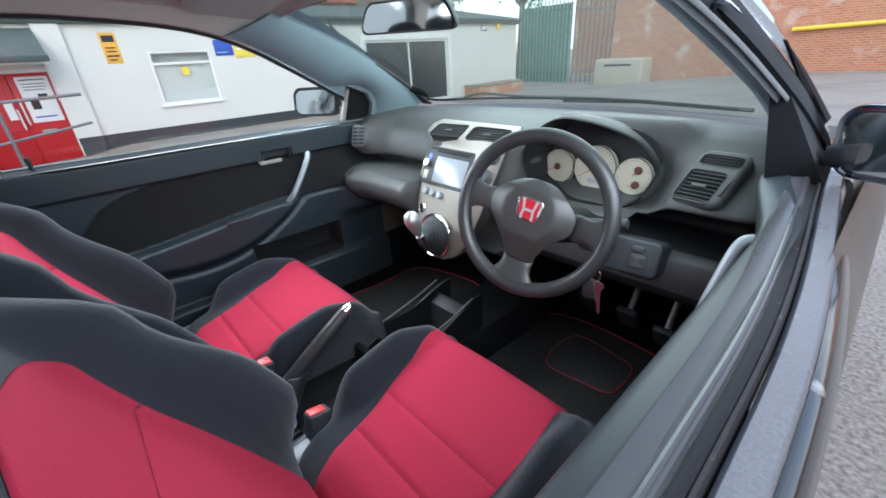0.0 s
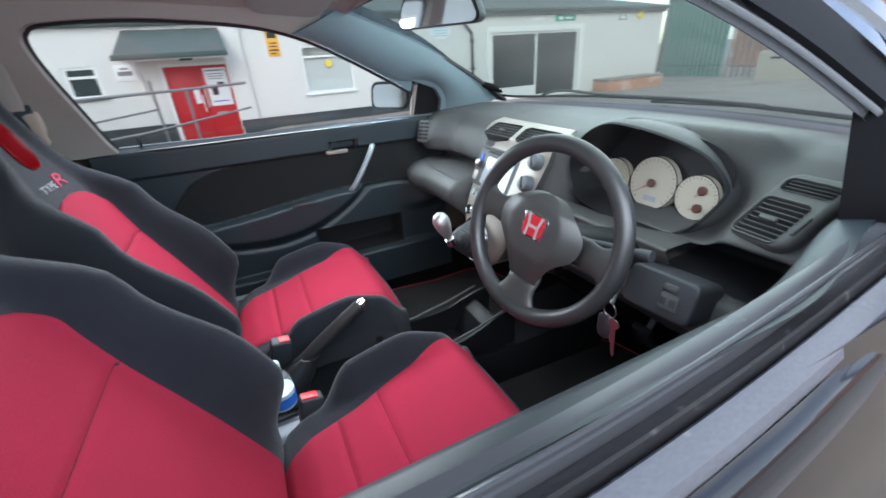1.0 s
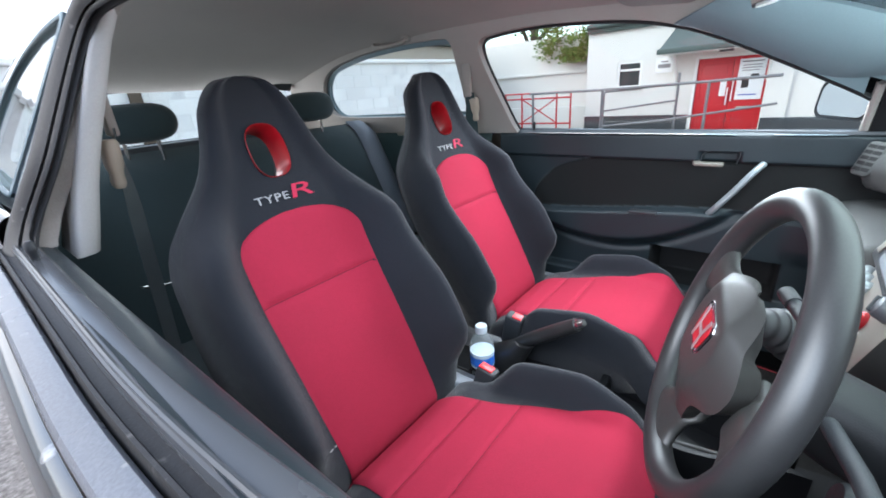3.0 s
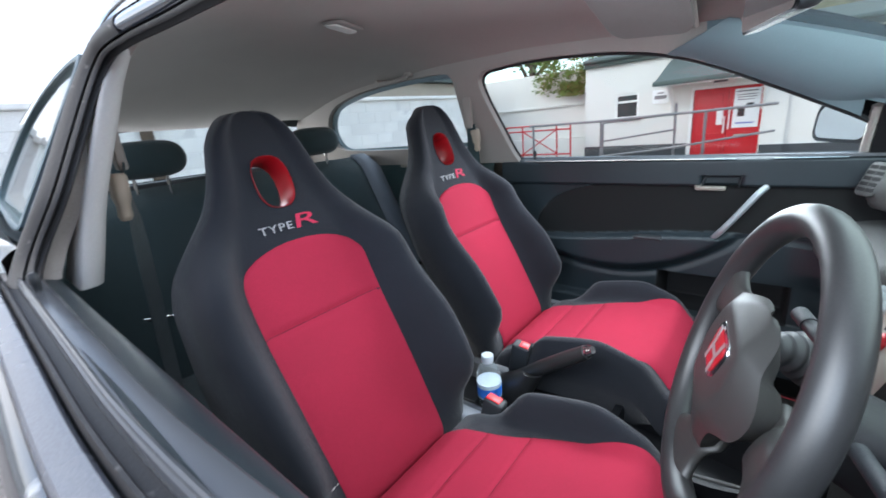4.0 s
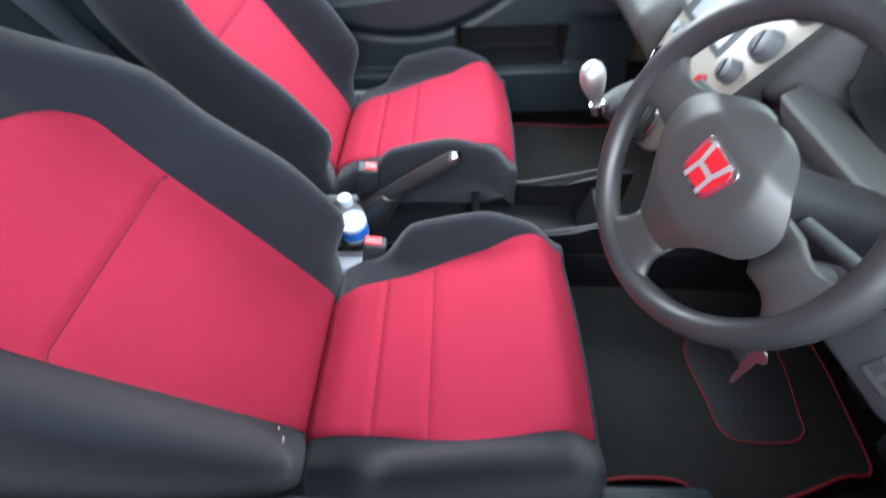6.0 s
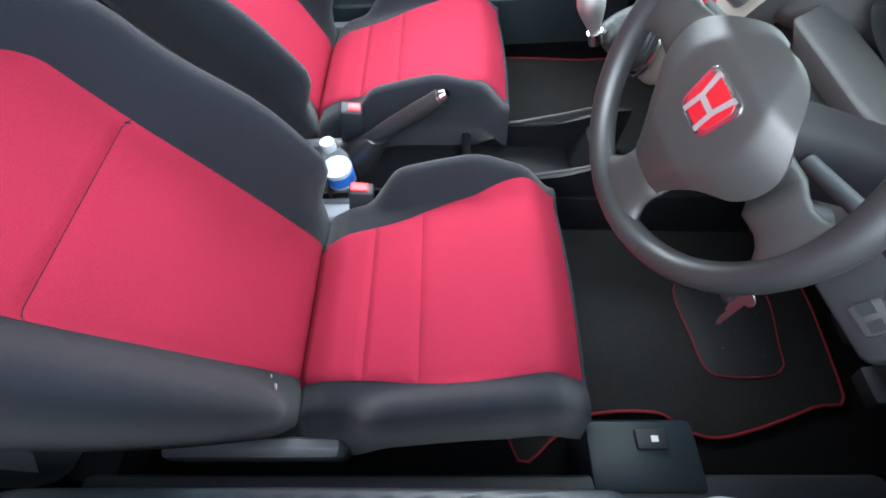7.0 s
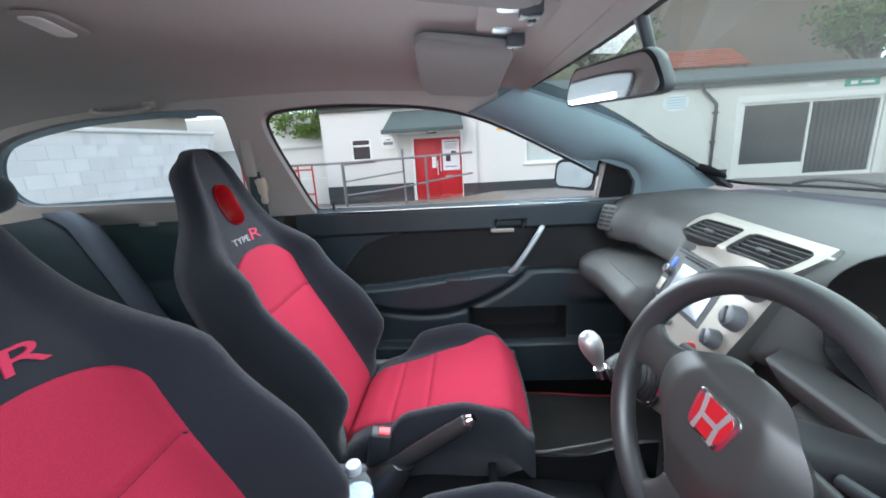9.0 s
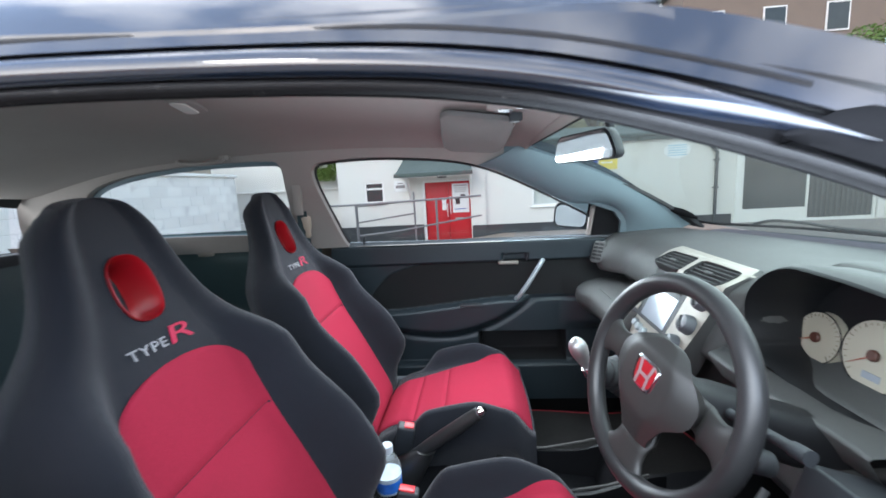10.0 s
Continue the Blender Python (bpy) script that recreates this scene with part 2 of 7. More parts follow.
RED_CLOTH = material("red_seat_cloth", (0.350, 0.0205, 0.049), 0.9, vary=0.10, scale=9, grain=0.35, grain_scale=900, bump=0.5, bump_scale=1100, spec=0.18)
BLACK_CLOTH = material("black_seat_cloth", (0.0145, 0.0158, 0.0212), 0.9, vary=0.25, scale=7, grain=0.5, grain_scale=1100, bump=0.5, bump_scale=1200, sheen=0.18, spec=0.15)
GREY_CLOTH = material("dark_grey_rear_cloth", (0.030, 0.052, 0.057), 0.9, vary=0.2, grain=0.5, grain_scale=900, bump=0.5, bump_scale=900, sheen=0.3)
RED_PLASTIC = material("red_plastic", (0.33, 0.006, 0.012), 0.35, vary=0.08)
DASH = material("charcoal_dash_plastic", (0.060, 0.061, 0.060), 0.52, spec=0.45, vary=0.15, grain=0.25, grain_scale=700, bump=0.35, bump_scale=900)
TRIM = material("black_trim_plastic", (0.026, 0.029, 0.033), 0.5, vary=0.15, grain=0.2, grain_scale=700, bump=0.3, bump_scale=800)
DOORTRIM = material("soft_door_trim", (0.020, 0.029, 0.035), 0.40, spec=0.45, vary=0.15, grain=0.3, grain_scale=700, bump=0.12, bump_scale=900)
REAR_TRIM = material("teal_black_rear_trim", (0.026, 0.054, 0.056), 0.6, vary=0.2, grain=0.3, grain_scale=700, bump=0.2, bump_scale=800)
DOORCLOTH = material("charcoal_door_cloth", (0.0125, 0.0135, 0.0140), 0.85, vary=0.2, grain=0.4, grain_scale=900, bump=0.4, bump_scale=900, spec=0.3)
WHEELPLASTIC = material("grained_hub_plastic", (0.027, 0.0265, 0.0255), 0.43, vary=0.15, scale=10, grain=0.2, grain_scale=900, bump=0.12, bump_scale=1200)
RIBBED = material("grey_ribbed_rubber", (0.035, 0.037, 0.040), 0.5, vary=0.15)
LEATHER = material("black_leather", (0.020, 0.020, 0.021), 0.42, vary=0.25, scale=14, grain=0.2, grain_scale=500, bump=0.04, bump_scale=700)
PILLAR = material("grey_pillar_trim", (0.165, 0.225, 0.252), 0.55, vary=0.08, grain=0.15, grain_scale=700, bump=0.25, bump_scale=900)
HEADLINER = material("grey_headliner_cloth", (0.365, 0.332, 0.305), 0.95, vary=0.08, grain=0.25, grain_scale=700, bump=0.3, bump_scale=700)
VISOR = material("grey_visor_cloth", (0.215, 0.200, 0.190), 0.95, vary=0.08, grain=0.25, grain_scale=700, bump=0.3, bump_scale=700)
SILVER = material("silver_console_plastic", (0.310, 0.287, 0.250), 0.42, metal=0.25, vary=0.06, grain=0.1, grain_scale=900)
CHROME = material("polished_metal", (0.75, 0.75, 0.76), 0.16, metal=1.0, vary=0.05)
KNOB = material("brushed_aluminium", (0.52, 0.52, 0.52), 0.46, metal=0.9, vary=0.05)
HANDLE = material("silver_painted_handle", (0.36, 0.40, 0.42), 0.4, metal=0.4, vary=0.06)
PAINT = material("black_car_paint", (0.016, 0.024, 0.044), 0.12, vary=0.15, coat=1.0, spots=((0.07, 0.06, 0.05), 2.2, 0.56, 0.78))
# brown blotches hold both a dusty film and the yard's reflection
DUST_REFLECTION_PAINT = material("dust_and_reflection_paint", (0.030, 0.027, 0.024), 0.34, vary=0.2, coat=0.12, spots=((0.17, 0.138, 0.108), 1.6, 0.30, 0.60))
WAIST_PAINT = material("scuffed_black_paint", (0.012, 0.014, 0.018), 0.2, vary=0.2, coat=0.8, spots=((0.30, 0.30, 0.30), 30.0, 0.68, 0.76))
# black rubber greyed so its base colour carries some sky sheen
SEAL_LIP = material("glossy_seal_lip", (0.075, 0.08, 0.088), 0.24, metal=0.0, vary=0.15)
FRAME_BLACK = material("matt_black_frame", (0.008, 0.008, 0.009), 0.8, vary=0.2, grain=0.2, spec=0.05)
RUBBER = material("black_rubber", (0.022, 0.022, 0.024), 0.55, vary=0.3, grain=0.3, bump=0.2, spots=((0.12, 0.115, 0.11), 60.0, 0.66, 0.74))
CARPET = material("black_carpet", (0.0055, 0.0055, 0.006), 1.0, spec=0.15, vary=0.3, grain=0.6, grain_scale=500, bump=0.8, bump_scale=500)
MAT = material("black_mat_carpet", (0.026, 0.0255, 0.025), 1.0, spec=0.15, vary=0.3, grain=0.6, grain_scale=600, bump=0.8, bump_scale=600)
RED_TRIM = material("red_piping", (0.225, 0.006, 0.015), 0.7, vary=0.1)
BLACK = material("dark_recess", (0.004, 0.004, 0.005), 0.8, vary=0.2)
WORN = material("worn_grey_plastic", (0.10, 0.105, 0.115), 0.35, vary=0.15)
KEY_STEEL = material("dull_key_steel", (0.22, 0.22, 0.225), 0.35, metal=0.9)
DIAL = material("cream_dial_face", (0.44, 0.405, 0.32), 0.5, vary=0.05)
NEEDLE = material("dial_needle", (0.30, 0.05, 0.02), 0.4)
MARK = material("brown_dial_marks", (0.14, 0.115, 0.085), 0.6)
INK = material("printed_dark_ink", (0.02, 0.02, 0.02), 0.6)
# pale base colour carries the reflection on an unlit display
SCREEN = material("sheen_grey_screen", (0.32, 0.35, 0.39), 0.2, vary=0.05, coat=0.3)
DARKTRIM = material("black_console_plastic", (0.007, 0.0075, 0.009), 0.45, spec=0.25, vary=0.2, grain=0.2, bump=0.2, bump_scale=800)
# pale blue-grey base puts the sky's sheen on black moulding; spots are scuffs
SILL = material("sky_sheen_sill_moulding", (0.175, 0.185, 0.210), 0.28, vary=0.2, grain=0.2, bump=0.1, spots=((0.30, 0.30, 0.30), 45.0, 0.70, 0.76))
PALE_LABEL = material("pale_blue_label", (0.50, 0.58, 0.66), 0.35, vary=0.5, scale=60)
BLUE_LABEL = material("blue_label", (0.015, 0.09, 0.55), 0.35, vary=0.2, scale=40)
WHITE_PAINT = material("white_painted_render", (0.68, 0.67, 0.64), 0.8, vary=0.06, scale=0.8, grain=0.12, grain_scale=60, bump=0.3, bump_scale=90, spots=((0.50, 0.47, 0.40), 0.7, 0.62, 0.85))
WHITE = material("white_plastic_frame", (0.78, 0.78, 0.76), 0.45, vary=0.05)
PLINTH = material("black_painted_plinth", (0.04, 0.045, 0.05), 0.75, vary=0.25, scale=3, grain=0.3, grain_scale=60)
RED_DOOR = material("red_door_paint", (0.48, 0.010, 0.016), 0.4, vary=0.12, scale=2, grain=0.1, grain_scale=80)
GREY_METAL = material("galvanised_rail", (0.20, 0.20, 0.21), 0.5, metal=0.5, vary=0.2, scale=4, grain=0.2, grain_scale=120)
TARMAC = material("worn_tarmac", (0.30, 0.275, 0.255), 0.9, vary=0.2, scale=0.6, grain=0.7, grain_scale=55, bump=0.7, bump_scale=80, spots=((0.20, 0.18, 0.16), 0.5, 0.5, 0.75))
LAMP_WHITE = material("milky_lamp_plastic", (0.75, 0.73, 0.68), 0.35, vary=0.05)
MIRROR = material("mirror_glass", (0.85, 0.87, 0.88), 0.01, metal=1.0, vary=0.0)
# the windscreen's faint film paints in the veil of dash and sky reflections
HAZY = glass("hazy_windscreen", (0.61, 0.715, 0.668), 0.0, 0.04, 0.02)
GLASS = glass("clear_car_glass", (0.90, 0.96, 0.94), 0.0, 0.05)
BOTTLE = glass("clear_bottle_plastic", (0.90, 0.95, 0.98), 0.05, 0.06, 0.13)

# ---- the car's body: y ahead, x to its right, the middle line at CX ----
CX = 0.025
OPENING = [(-0.824, 0.966), (-0.86, 1.10), (-0.885, 1.235), (-0.87, 1.29), (-0.80, 1.303), (-0.65, 1.305), (-0.50, 1.296), (-0.38, 1.283), (-0.28, 1.262), (-0.18, 1.226), (-0.06, 1.168), (0.06, 1.105), (0.16, 1.05), (0.25, 0.99), (0.26, 0.966), (0.0, 0.960), (-0.40, 0.962), (-0.77, 0.963)]
OPENING_D = [(-0.845, 0.968), (-0.86, 1.10), (-0.885, 1.235), (-0.87, 1.29), (-0.80, 1.303), (-0.65, 1.305), (-0.50, 1.298), (-0.38, 1.289), (-0.28, 1.276), (-0.18, 1.254), (-0.06, 1.214), (0.05, 1.166), (0.15, 1.108), (0.235, 1.05), (0.30, 0.985), (0.30, 0.962), (0.0, 0.960), (-0.40, 0.962)]
QUARTER = [(-1.035, 1.06), (-1.075, 1.03), (-1.45, 1.035), (-1.78, 1.040), (-1.895, 1.060), (-1.90, 1.14), (-1.825, 1.222), (-1.71, 1.272), (-1.52, 1.305), (-1.30, 1.320), (-1.075, 1.320), (-1.003, 1.305), (-1.008, 1.22)]
HOUSE = [(0.52, 0.95), (0.50, 1.03), (0.38, 1.115), (0.20, 1.228), (0.0, 1.316), (-0.15, 1.354), (-0.40, 1.370), (-0.70, 1.375), (-1.10, 1.378), (-1.60, 1.355), (-2.0, 1.305), (-2.16, 1.19), (-2.30, 0.95)]

HOUSE_IN = [(y, z - 0.026 * max(0.0, 1 - abs(y) / 0.5)) for y, z in HOUSE]
MIRROR_TRI = [(0.150, 0.950), (0.292, 0.950), (0.284, 1.02), (0.252, 1.062), (0.150, 1.100)]


def side_x(z, y=-0.5):
    """How far the body's side stands from the middle line, above the waist."""
    return 0.755 - 0.56 * max(0, z - 0.955) - 0.02 * smooth(-1.2, -2.2, y) - 0.05 * smooth(0.2, 0.8, y) + 0.02 * smooth(-0.6, -0.88, y) - 0.008 * smooth(-0.9, -1.5, y)


def low_x(z, y):
    """The same below the waist."""
    w = table([(0.16, 0.76), (0.25, 0.80), (0.45, 0.832), (0.62, 0.845), (0.78, 0.842), (0.88, 0.832), (0.935, 0.808), (0.96, 0.790)], z)
    return w - 0.10 * smooth(0.9, 1.75, y) - 0.09 * smooth(-1.6, -2.45, y)


def fine_line(pts, n=6, closed=True):
    """A rounded line through points (Catmull-Rom)."""
    out, k = [], len(pts)
    for i in range(k if closed else k - 1):
        p = [V(pts[(i + j) % k] if closed else pts[min(max(i + j, 0), k - 1)]) for j in (-1, 0, 1, 2)]
        for a in range(n):
            t = a / n
            out.append(tuple(0.5 * (2 * p[1] + (p[2] - p[0]) * t + (2 * p[0] - 5 * p[1] + 4 * p[2] - p[3]) * t * t + (3 * p[1] - p[0] - 3 * p[2] + p[3]) * t**3)))
    if not closed:
        out.append(tuple(pts[-1]))
    return out


def offset_line(pts, d):
    """A closed line moved outwards by d."""
    area = sum(a[0] * b[1] - b[0] * a[1] for a, b in zip(pts, pts[1:] + pts[:1]))
    s = 1 if area > 0 else -1
    out = []
    for i, p in enumerate(pts):
        t = (V(pts[(i + 1) % len(pts)]) - V(pts[i - 1])).normalized()
        out.append((p[0] + s * t.y * d, p[1] - s * t.x * d))
    return out


def side_plate(outline, holes, x_in, x_out, sgn, gone=None):
    """A plate of the body's side with openings, laid on the slanting side."""
    m = Matrix(((0, 0, 1, x_in), (1, 0, 0, 0), (0, 1, 0, 0), (0, 0, 0, 1)))
    bm = slab(outline, x_out - x_in, m)
    for h in holes:
        c = slab(h, x_out - x_in + 0.2, m)
        bmesh.ops.translate(c, verts=c.verts, vec=(-0.1, 0, 0))
        bm = cut(bm, c)
    if gone:
        bm = cut(bm, gone)
    bmesh.ops.triangulate(bm, faces=[f for f in bm.faces if len(f.verts) > 4])
    for v in bm.verts:
        v.co.x = CX + sgn * (side_x(v.co.z, v.co.y) + v.co.x)
    return bm


def strip(line, o0, o1, push, bulge, sgn, n=6, closed=True, i0=0, i1=None, head=0):
    """A moulding that runs along a line on the body's side, from offset o0 to o1; it widens over its first points where head is given."""
    rows = []
    for k in range(n):
        u = k / (n - 1)
        pts = offset_line(line, o0 + (o1 - o0) * u)[i0:i1]
        for j in range(head):
            pts[j] = offset_line(line, o0 + (o1 - o0) * u * max(0.04, math.sin(j / head * math.pi / 2)))[i0 + j]
        x = push + bulge * math.sin(math.pi * u)
        rows.append([V((CX + sgn * (side_x(z, y) + x), y, z)) for y, z in pts])
    if closed:
        rows = [r + r[:1] for r in rows]
    return rings(rows, closed=False, cap=False)


def tapered(line, i0, i1, tail, o0, o1, push, bulge, sgn, n=9):
    """A raised strip along a line whose front end narrows to a rounded tip."""
    rows = []
    for k in range(n):
        u, row = k / (n - 1), []
        for i in range(i0, i1):
            grow = min(1.0, (i1 - 1 - i) / tail) ** 0.5
            mid = 0.5 * (o0 + o1)
            y, z = offset_line(line, mid + (o0 + (o1 - o0) * u - mid) * max(0.03, grow))[i]
            row.append(V((CX + sgn * (side_x(z, y) + push + bulge * math.sin(math.pi * u) ** 0.7), y, z)))
        rows.append(row)
    return rings(rows, closed=False, cap=False)


car = thing("car", (CX, 0, 0), "black three-door hatchback parked with its driver's window open", "car")
LINES = {-1: fine_line(OPENING), 1: fine_line(OPENING_D)}
QLINE = fine_line(QUARTER)
for sgn in (1, -1):
    LINE = LINES[sgn]
    part("body_side", side_plate(fine_line(HOUSE, 4, False), [offset_line(LINE, 0.045), offset_line(QLINE, 0.006)], -0.022, 0.0, sgn), PAINT, car, "gloss black painted pillar and cant rail")
    for nm, y0, y1, mat, lab in (("pillar_trim", -0.17, 3.0, PILLAR, "blue-grey moulded pillar trim"), ("side_trim", -3.0, -0.17, HEADLINER, "warm grey trim of the roof rail and rear pillars")):
        clip = [(y, z) for y, z in fine_line(offset_line(HOUSE_IN, -0.006), 4, False)]
        gone = box(-1, 1, -4.0 if y0 > -1 else y1, y0 if y0 > -1 else 4.0, 0.5, 2.0)
        part(nm, side_plate(clip, [offset_line(LINE, 0.004 if sgn < 0 else 0.026), QLINE, MIRROR_TRI], -0.055, -0.024, sgn, gone), mat, car, lab)
    part("door_frame", thicken(strip(LINE, 0.006, 0.0435, -0.010, 0.012, sgn, 10, False, 0, 14 * 6 + 2), 0.010), FRAME_BLACK, car, "matt black window frame of the door")
    part("frame_cover", tapered(LINE, 8, 65, 7, 0.0085, 0.0425, -0.005, 0.015, sgn), PAINT, car, "gloss black strip along the door frame")
    part("pillar_strip", thicken(strip(LINE, 0.008, 0.062, 0.0015, 0.006, sgn, 8, False, 61, 14 * 6 + 2, 4), 0.008), FRAME_BLACK, car, "matt black strip along the windscreen pillar")
    part("roof_ditch", thicken(strip(LINE, 0.0595, 0.0655, 0.0005, 0.0015, sgn, 4, False, 12, 63), 0.004), RUBBER, car, "black joint between roof and side")
    i1 = None if sgn < 0 else 14 * 6 + 2
    part("weatherstrip", thicken(strip(LINE, 0.002 if sgn < 0 else -0.003, 0.0085, -0.014 if sgn < 0 else -0.012, 0.006, sgn, 5, sgn < 0, 0, i1), 0.012 if sgn < 0 else 0.016), RUBBER, car, "black rubber window seal")
    if sgn > 0:
        part("door_seal", thicken(strip(LINE, 0.006, 0.047, -0.002, 0.014, sgn, 8, False, 0, 26), 0.014), RUBBER, car, "black rubber seal of the door pillar")
    part("roof_gutter", thicken(strip(LINE, 0.0430, 0.0485, -0.010, -0.004, sgn, 4, False, 0, 14 * 6 + 2), 0.006), RUBBER, car)
    part("quarter_seal", thicken(strip(QLINE, -0.003, 0.007, 0.003, 0.003, sgn, 4), 0.03), PILLAR, car)
    for nm, ln in (("quarter_window", QLINE),) + ((("door_window", LINE),) if sgn < 0 else ()):
        bm = bmesh.new()
        bm.faces.new([bm.verts.new((CX + sgn * (side_x(z, y) - 0.006), y, z)) for y, z in offset_line(ln, 0.004)])
        ob = part(nm, bm, GLASS, car, "clear side glass", flat=True)
        ob.visible_shadow = False
    # lower body side
    ys = span(-2.42, 1.70, 50)
    zs = [0.16, 0.2, 0.25, 0.32, 0.4, 0.5, 0.6, 0.66, 0.7, 0.74, 0.78, 0.82, 0.86, 0.89, 0.915, 0.935, 0.95, 0.956]
    part("door_skin", sheet(lambda y, z: V((CX + sgn * low_x(z, y), y, z - 0.16 * smooth(0.7, 1.7, y) * smooth(0.5, 0.95, z) + 0.06 * smooth(-0.9, -1.5, y) * smooth(0.7, 0.95, z))), ys, zs), DUST_REFLECTION_PAINT, car, "dusty gloss black lower bodywork, browned by a painted ground reflection")
    # the ledge of the waist: outer seal, glass slot, inner seal
    yl = span(-0.93, 0.30, 40)
    def ledge(prof):
        return sheet(lambda y, k: V((CX + sgn * (prof[k][0] + 0.012 - 0.050 * smooth(-0.40, 0.45, y)), y, prof[k][1] + 0.006 * smooth(-0.3, -0.9, y))), yl, range(len(prof)))
    part("waist_moulding", ledge([(0.800, 0.940), (0.8005, 0.950), (0.797, 0.955), (0.788, 0.957), (0.7795, 0.957), (0.7765, 0.953), (0.776, 0.94)]), SILL, car, "scuffed black outer window moulding, paled by painted sky sheen")
    part("waist_trim", ledge([(0.820, 0.916), (0.8185, 0.928), (0.813, 0.938), (0.8075, 0.944), (0.8015, 0.946)]), WAIST_PAINT, car, "gloss black waist edge")
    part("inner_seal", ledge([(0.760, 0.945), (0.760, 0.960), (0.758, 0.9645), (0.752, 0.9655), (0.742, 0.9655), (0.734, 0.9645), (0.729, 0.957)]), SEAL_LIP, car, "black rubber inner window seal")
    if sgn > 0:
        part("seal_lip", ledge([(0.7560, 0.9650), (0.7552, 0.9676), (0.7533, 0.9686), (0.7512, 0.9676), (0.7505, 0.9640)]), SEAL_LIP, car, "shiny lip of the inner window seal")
    part("glass_run", ledge([(0.7755, 0.943), (0.7745, 0.956), (0.7725, 0.961), (0.7700, 0.961), (0.7685, 0.957), (0.7640, 0.956), (0.7600, 0.956)]), RUBBER, car, "black rubber lip of the glass slot")

roof_c = [(-0.02, 1.415), (-0.15, 1.455), (-0.40, 1.512), (-0.75, 1.534), (-1.15, 1.524), (-1.6, 1.470), (-2.0, 1.35), (-2.1, 1.325)]
def roof_half(y):
    return side_x(roof_edge(y), y) + 0.003 if y > -1.9 else side_x(roof_edge(-1.9), -1.9) + 0.003 - 0.1 * (-1.9 - y)
def roof_edge(y):
    return table([(-2.1, 1.27), (-1.6, 1.352), (-1.1, 1.374), (-0.7, 1.371), (-0.4, 1.356), (-0.15, 1.353), (0.0, 1.334)], y)
def roof(u, y, low=0.0, wide=0.0):
    """u from -1 to 1 across the roof."""
    e, c = roof_edge(y), table(roof_c[::-1], y)
    return V((CX + u * (roof_half(y) + wide), y - (0.06 * u * u if y > -0.1 else 0.0) * smooth(-0.12, -0.02, y), c - (c - e) * abs(u) ** 2.6 - low))
def roof_top(u, y):
    """The outer roof, fuller than its lining."""
    return roof(u, y) + V((0, 0, 0.034 * (1 - abs(u) ** 7) * smooth(0.01, -0.16, y)))
part("roof_panel", sheet(roof_top, span(-1, 1, 61), span(-2.1, -0.03, 60)), PAINT, car, "gloss black roof panel")
part("headliner", thicken(sheet(lambda u, y: roof(u, y, 0.030 + (0.044 + 0.036 * smooth(0.0, -0.40, y)) * (1 - abs(u) ** 2.6) + 0.012 * smooth(0.8, 1.0, abs(u)), -0.004), span(-1, 1, 41), span(-2.06, -0.055, 40)), 0.004), HEADLINER, car, "grey cloth headliner")

def screen(u, v):
    """The windscreen: u across, v from its foot up to the header."""
    foot = V((CX + 0.665 * u + 0.025 * u * abs(u) ** 7, 0.845 - 0.20 * u * u - 0.12 * abs(u) ** 8, 0.972 + 0.045 * abs(u) ** 8))
    head = V((CX + 0.535 * u, -0.03 - 0.11 * u * u, 1.372 - 0.048 * u * u))
    return foot.lerp(head, v) + V((0, 0.012, 0.030)) * math.sin(math.pi * v)
ob = part("windscreen", sheet(screen, span(-1, 1, 25), span(0, 1, 13)), HAZY, car, "clear laminated windscreen")
ob.visible_shadow = False
part("screen_band", sheet(lambda u, v: screen(u, v) - V((0, 0.003, 0.006)), span(-1, 1, 25), [0.945, 0.955, 0.965]), BLACK, car)
part("header_trim", thicken(sheet(lambda u, v: (screen(u, 0.957) - V((0, 0.006, 0.010))).lerp(roof(u, -0.06, 0.034 + 0.050 * (1 - abs(u) ** 2.6) + 0.012 * smooth(0.8, 1.0, abs(u)), -0.004), v) - V((0, 0, 0.006)) * math.sin(math.pi * v), span(-0.97, 0.97, 31), span(0, 1, 6)), 0.003), HEADLINER, car, "grey header trim above the windscreen")
part("roof_front", sheet(lambda u, k: roof_top(u, -0.03).lerp(screen(u, 1.0) + V((0, 0.004, 0.003)), k) + V((0, 0.006, 0.004)) * math.sin(math.pi * k), span(-1, 1, 25), span(0, 1, 5)), PAINT, car, "gloss black front edge of the roof")
for sgn in (1, -1):
    def drip(y, k):
        e = roof(sgn, y)
        z = e.z - 0.012 * k - 0.012 * k * smooth(-0.20, -0.10, y)
        return V((CX + sgn * (side_x(z, e.y) + 0.003 - 0.007 * k), e.y, z))
    part("roof_drip", sheet(drip, span(-2.05, -0.03, 48), (0, 1)), PAINT, car)
for sgn in (1, -1):
    part("screen_edge", thicken(sheet(lambda k, v: screen(sgn * (0.945 + 0.075 * k), v) - V((0, 0.004, 0.007)), span(0, 1, 4), span(0, 1, 13)), 0.012), RUBBER, car)
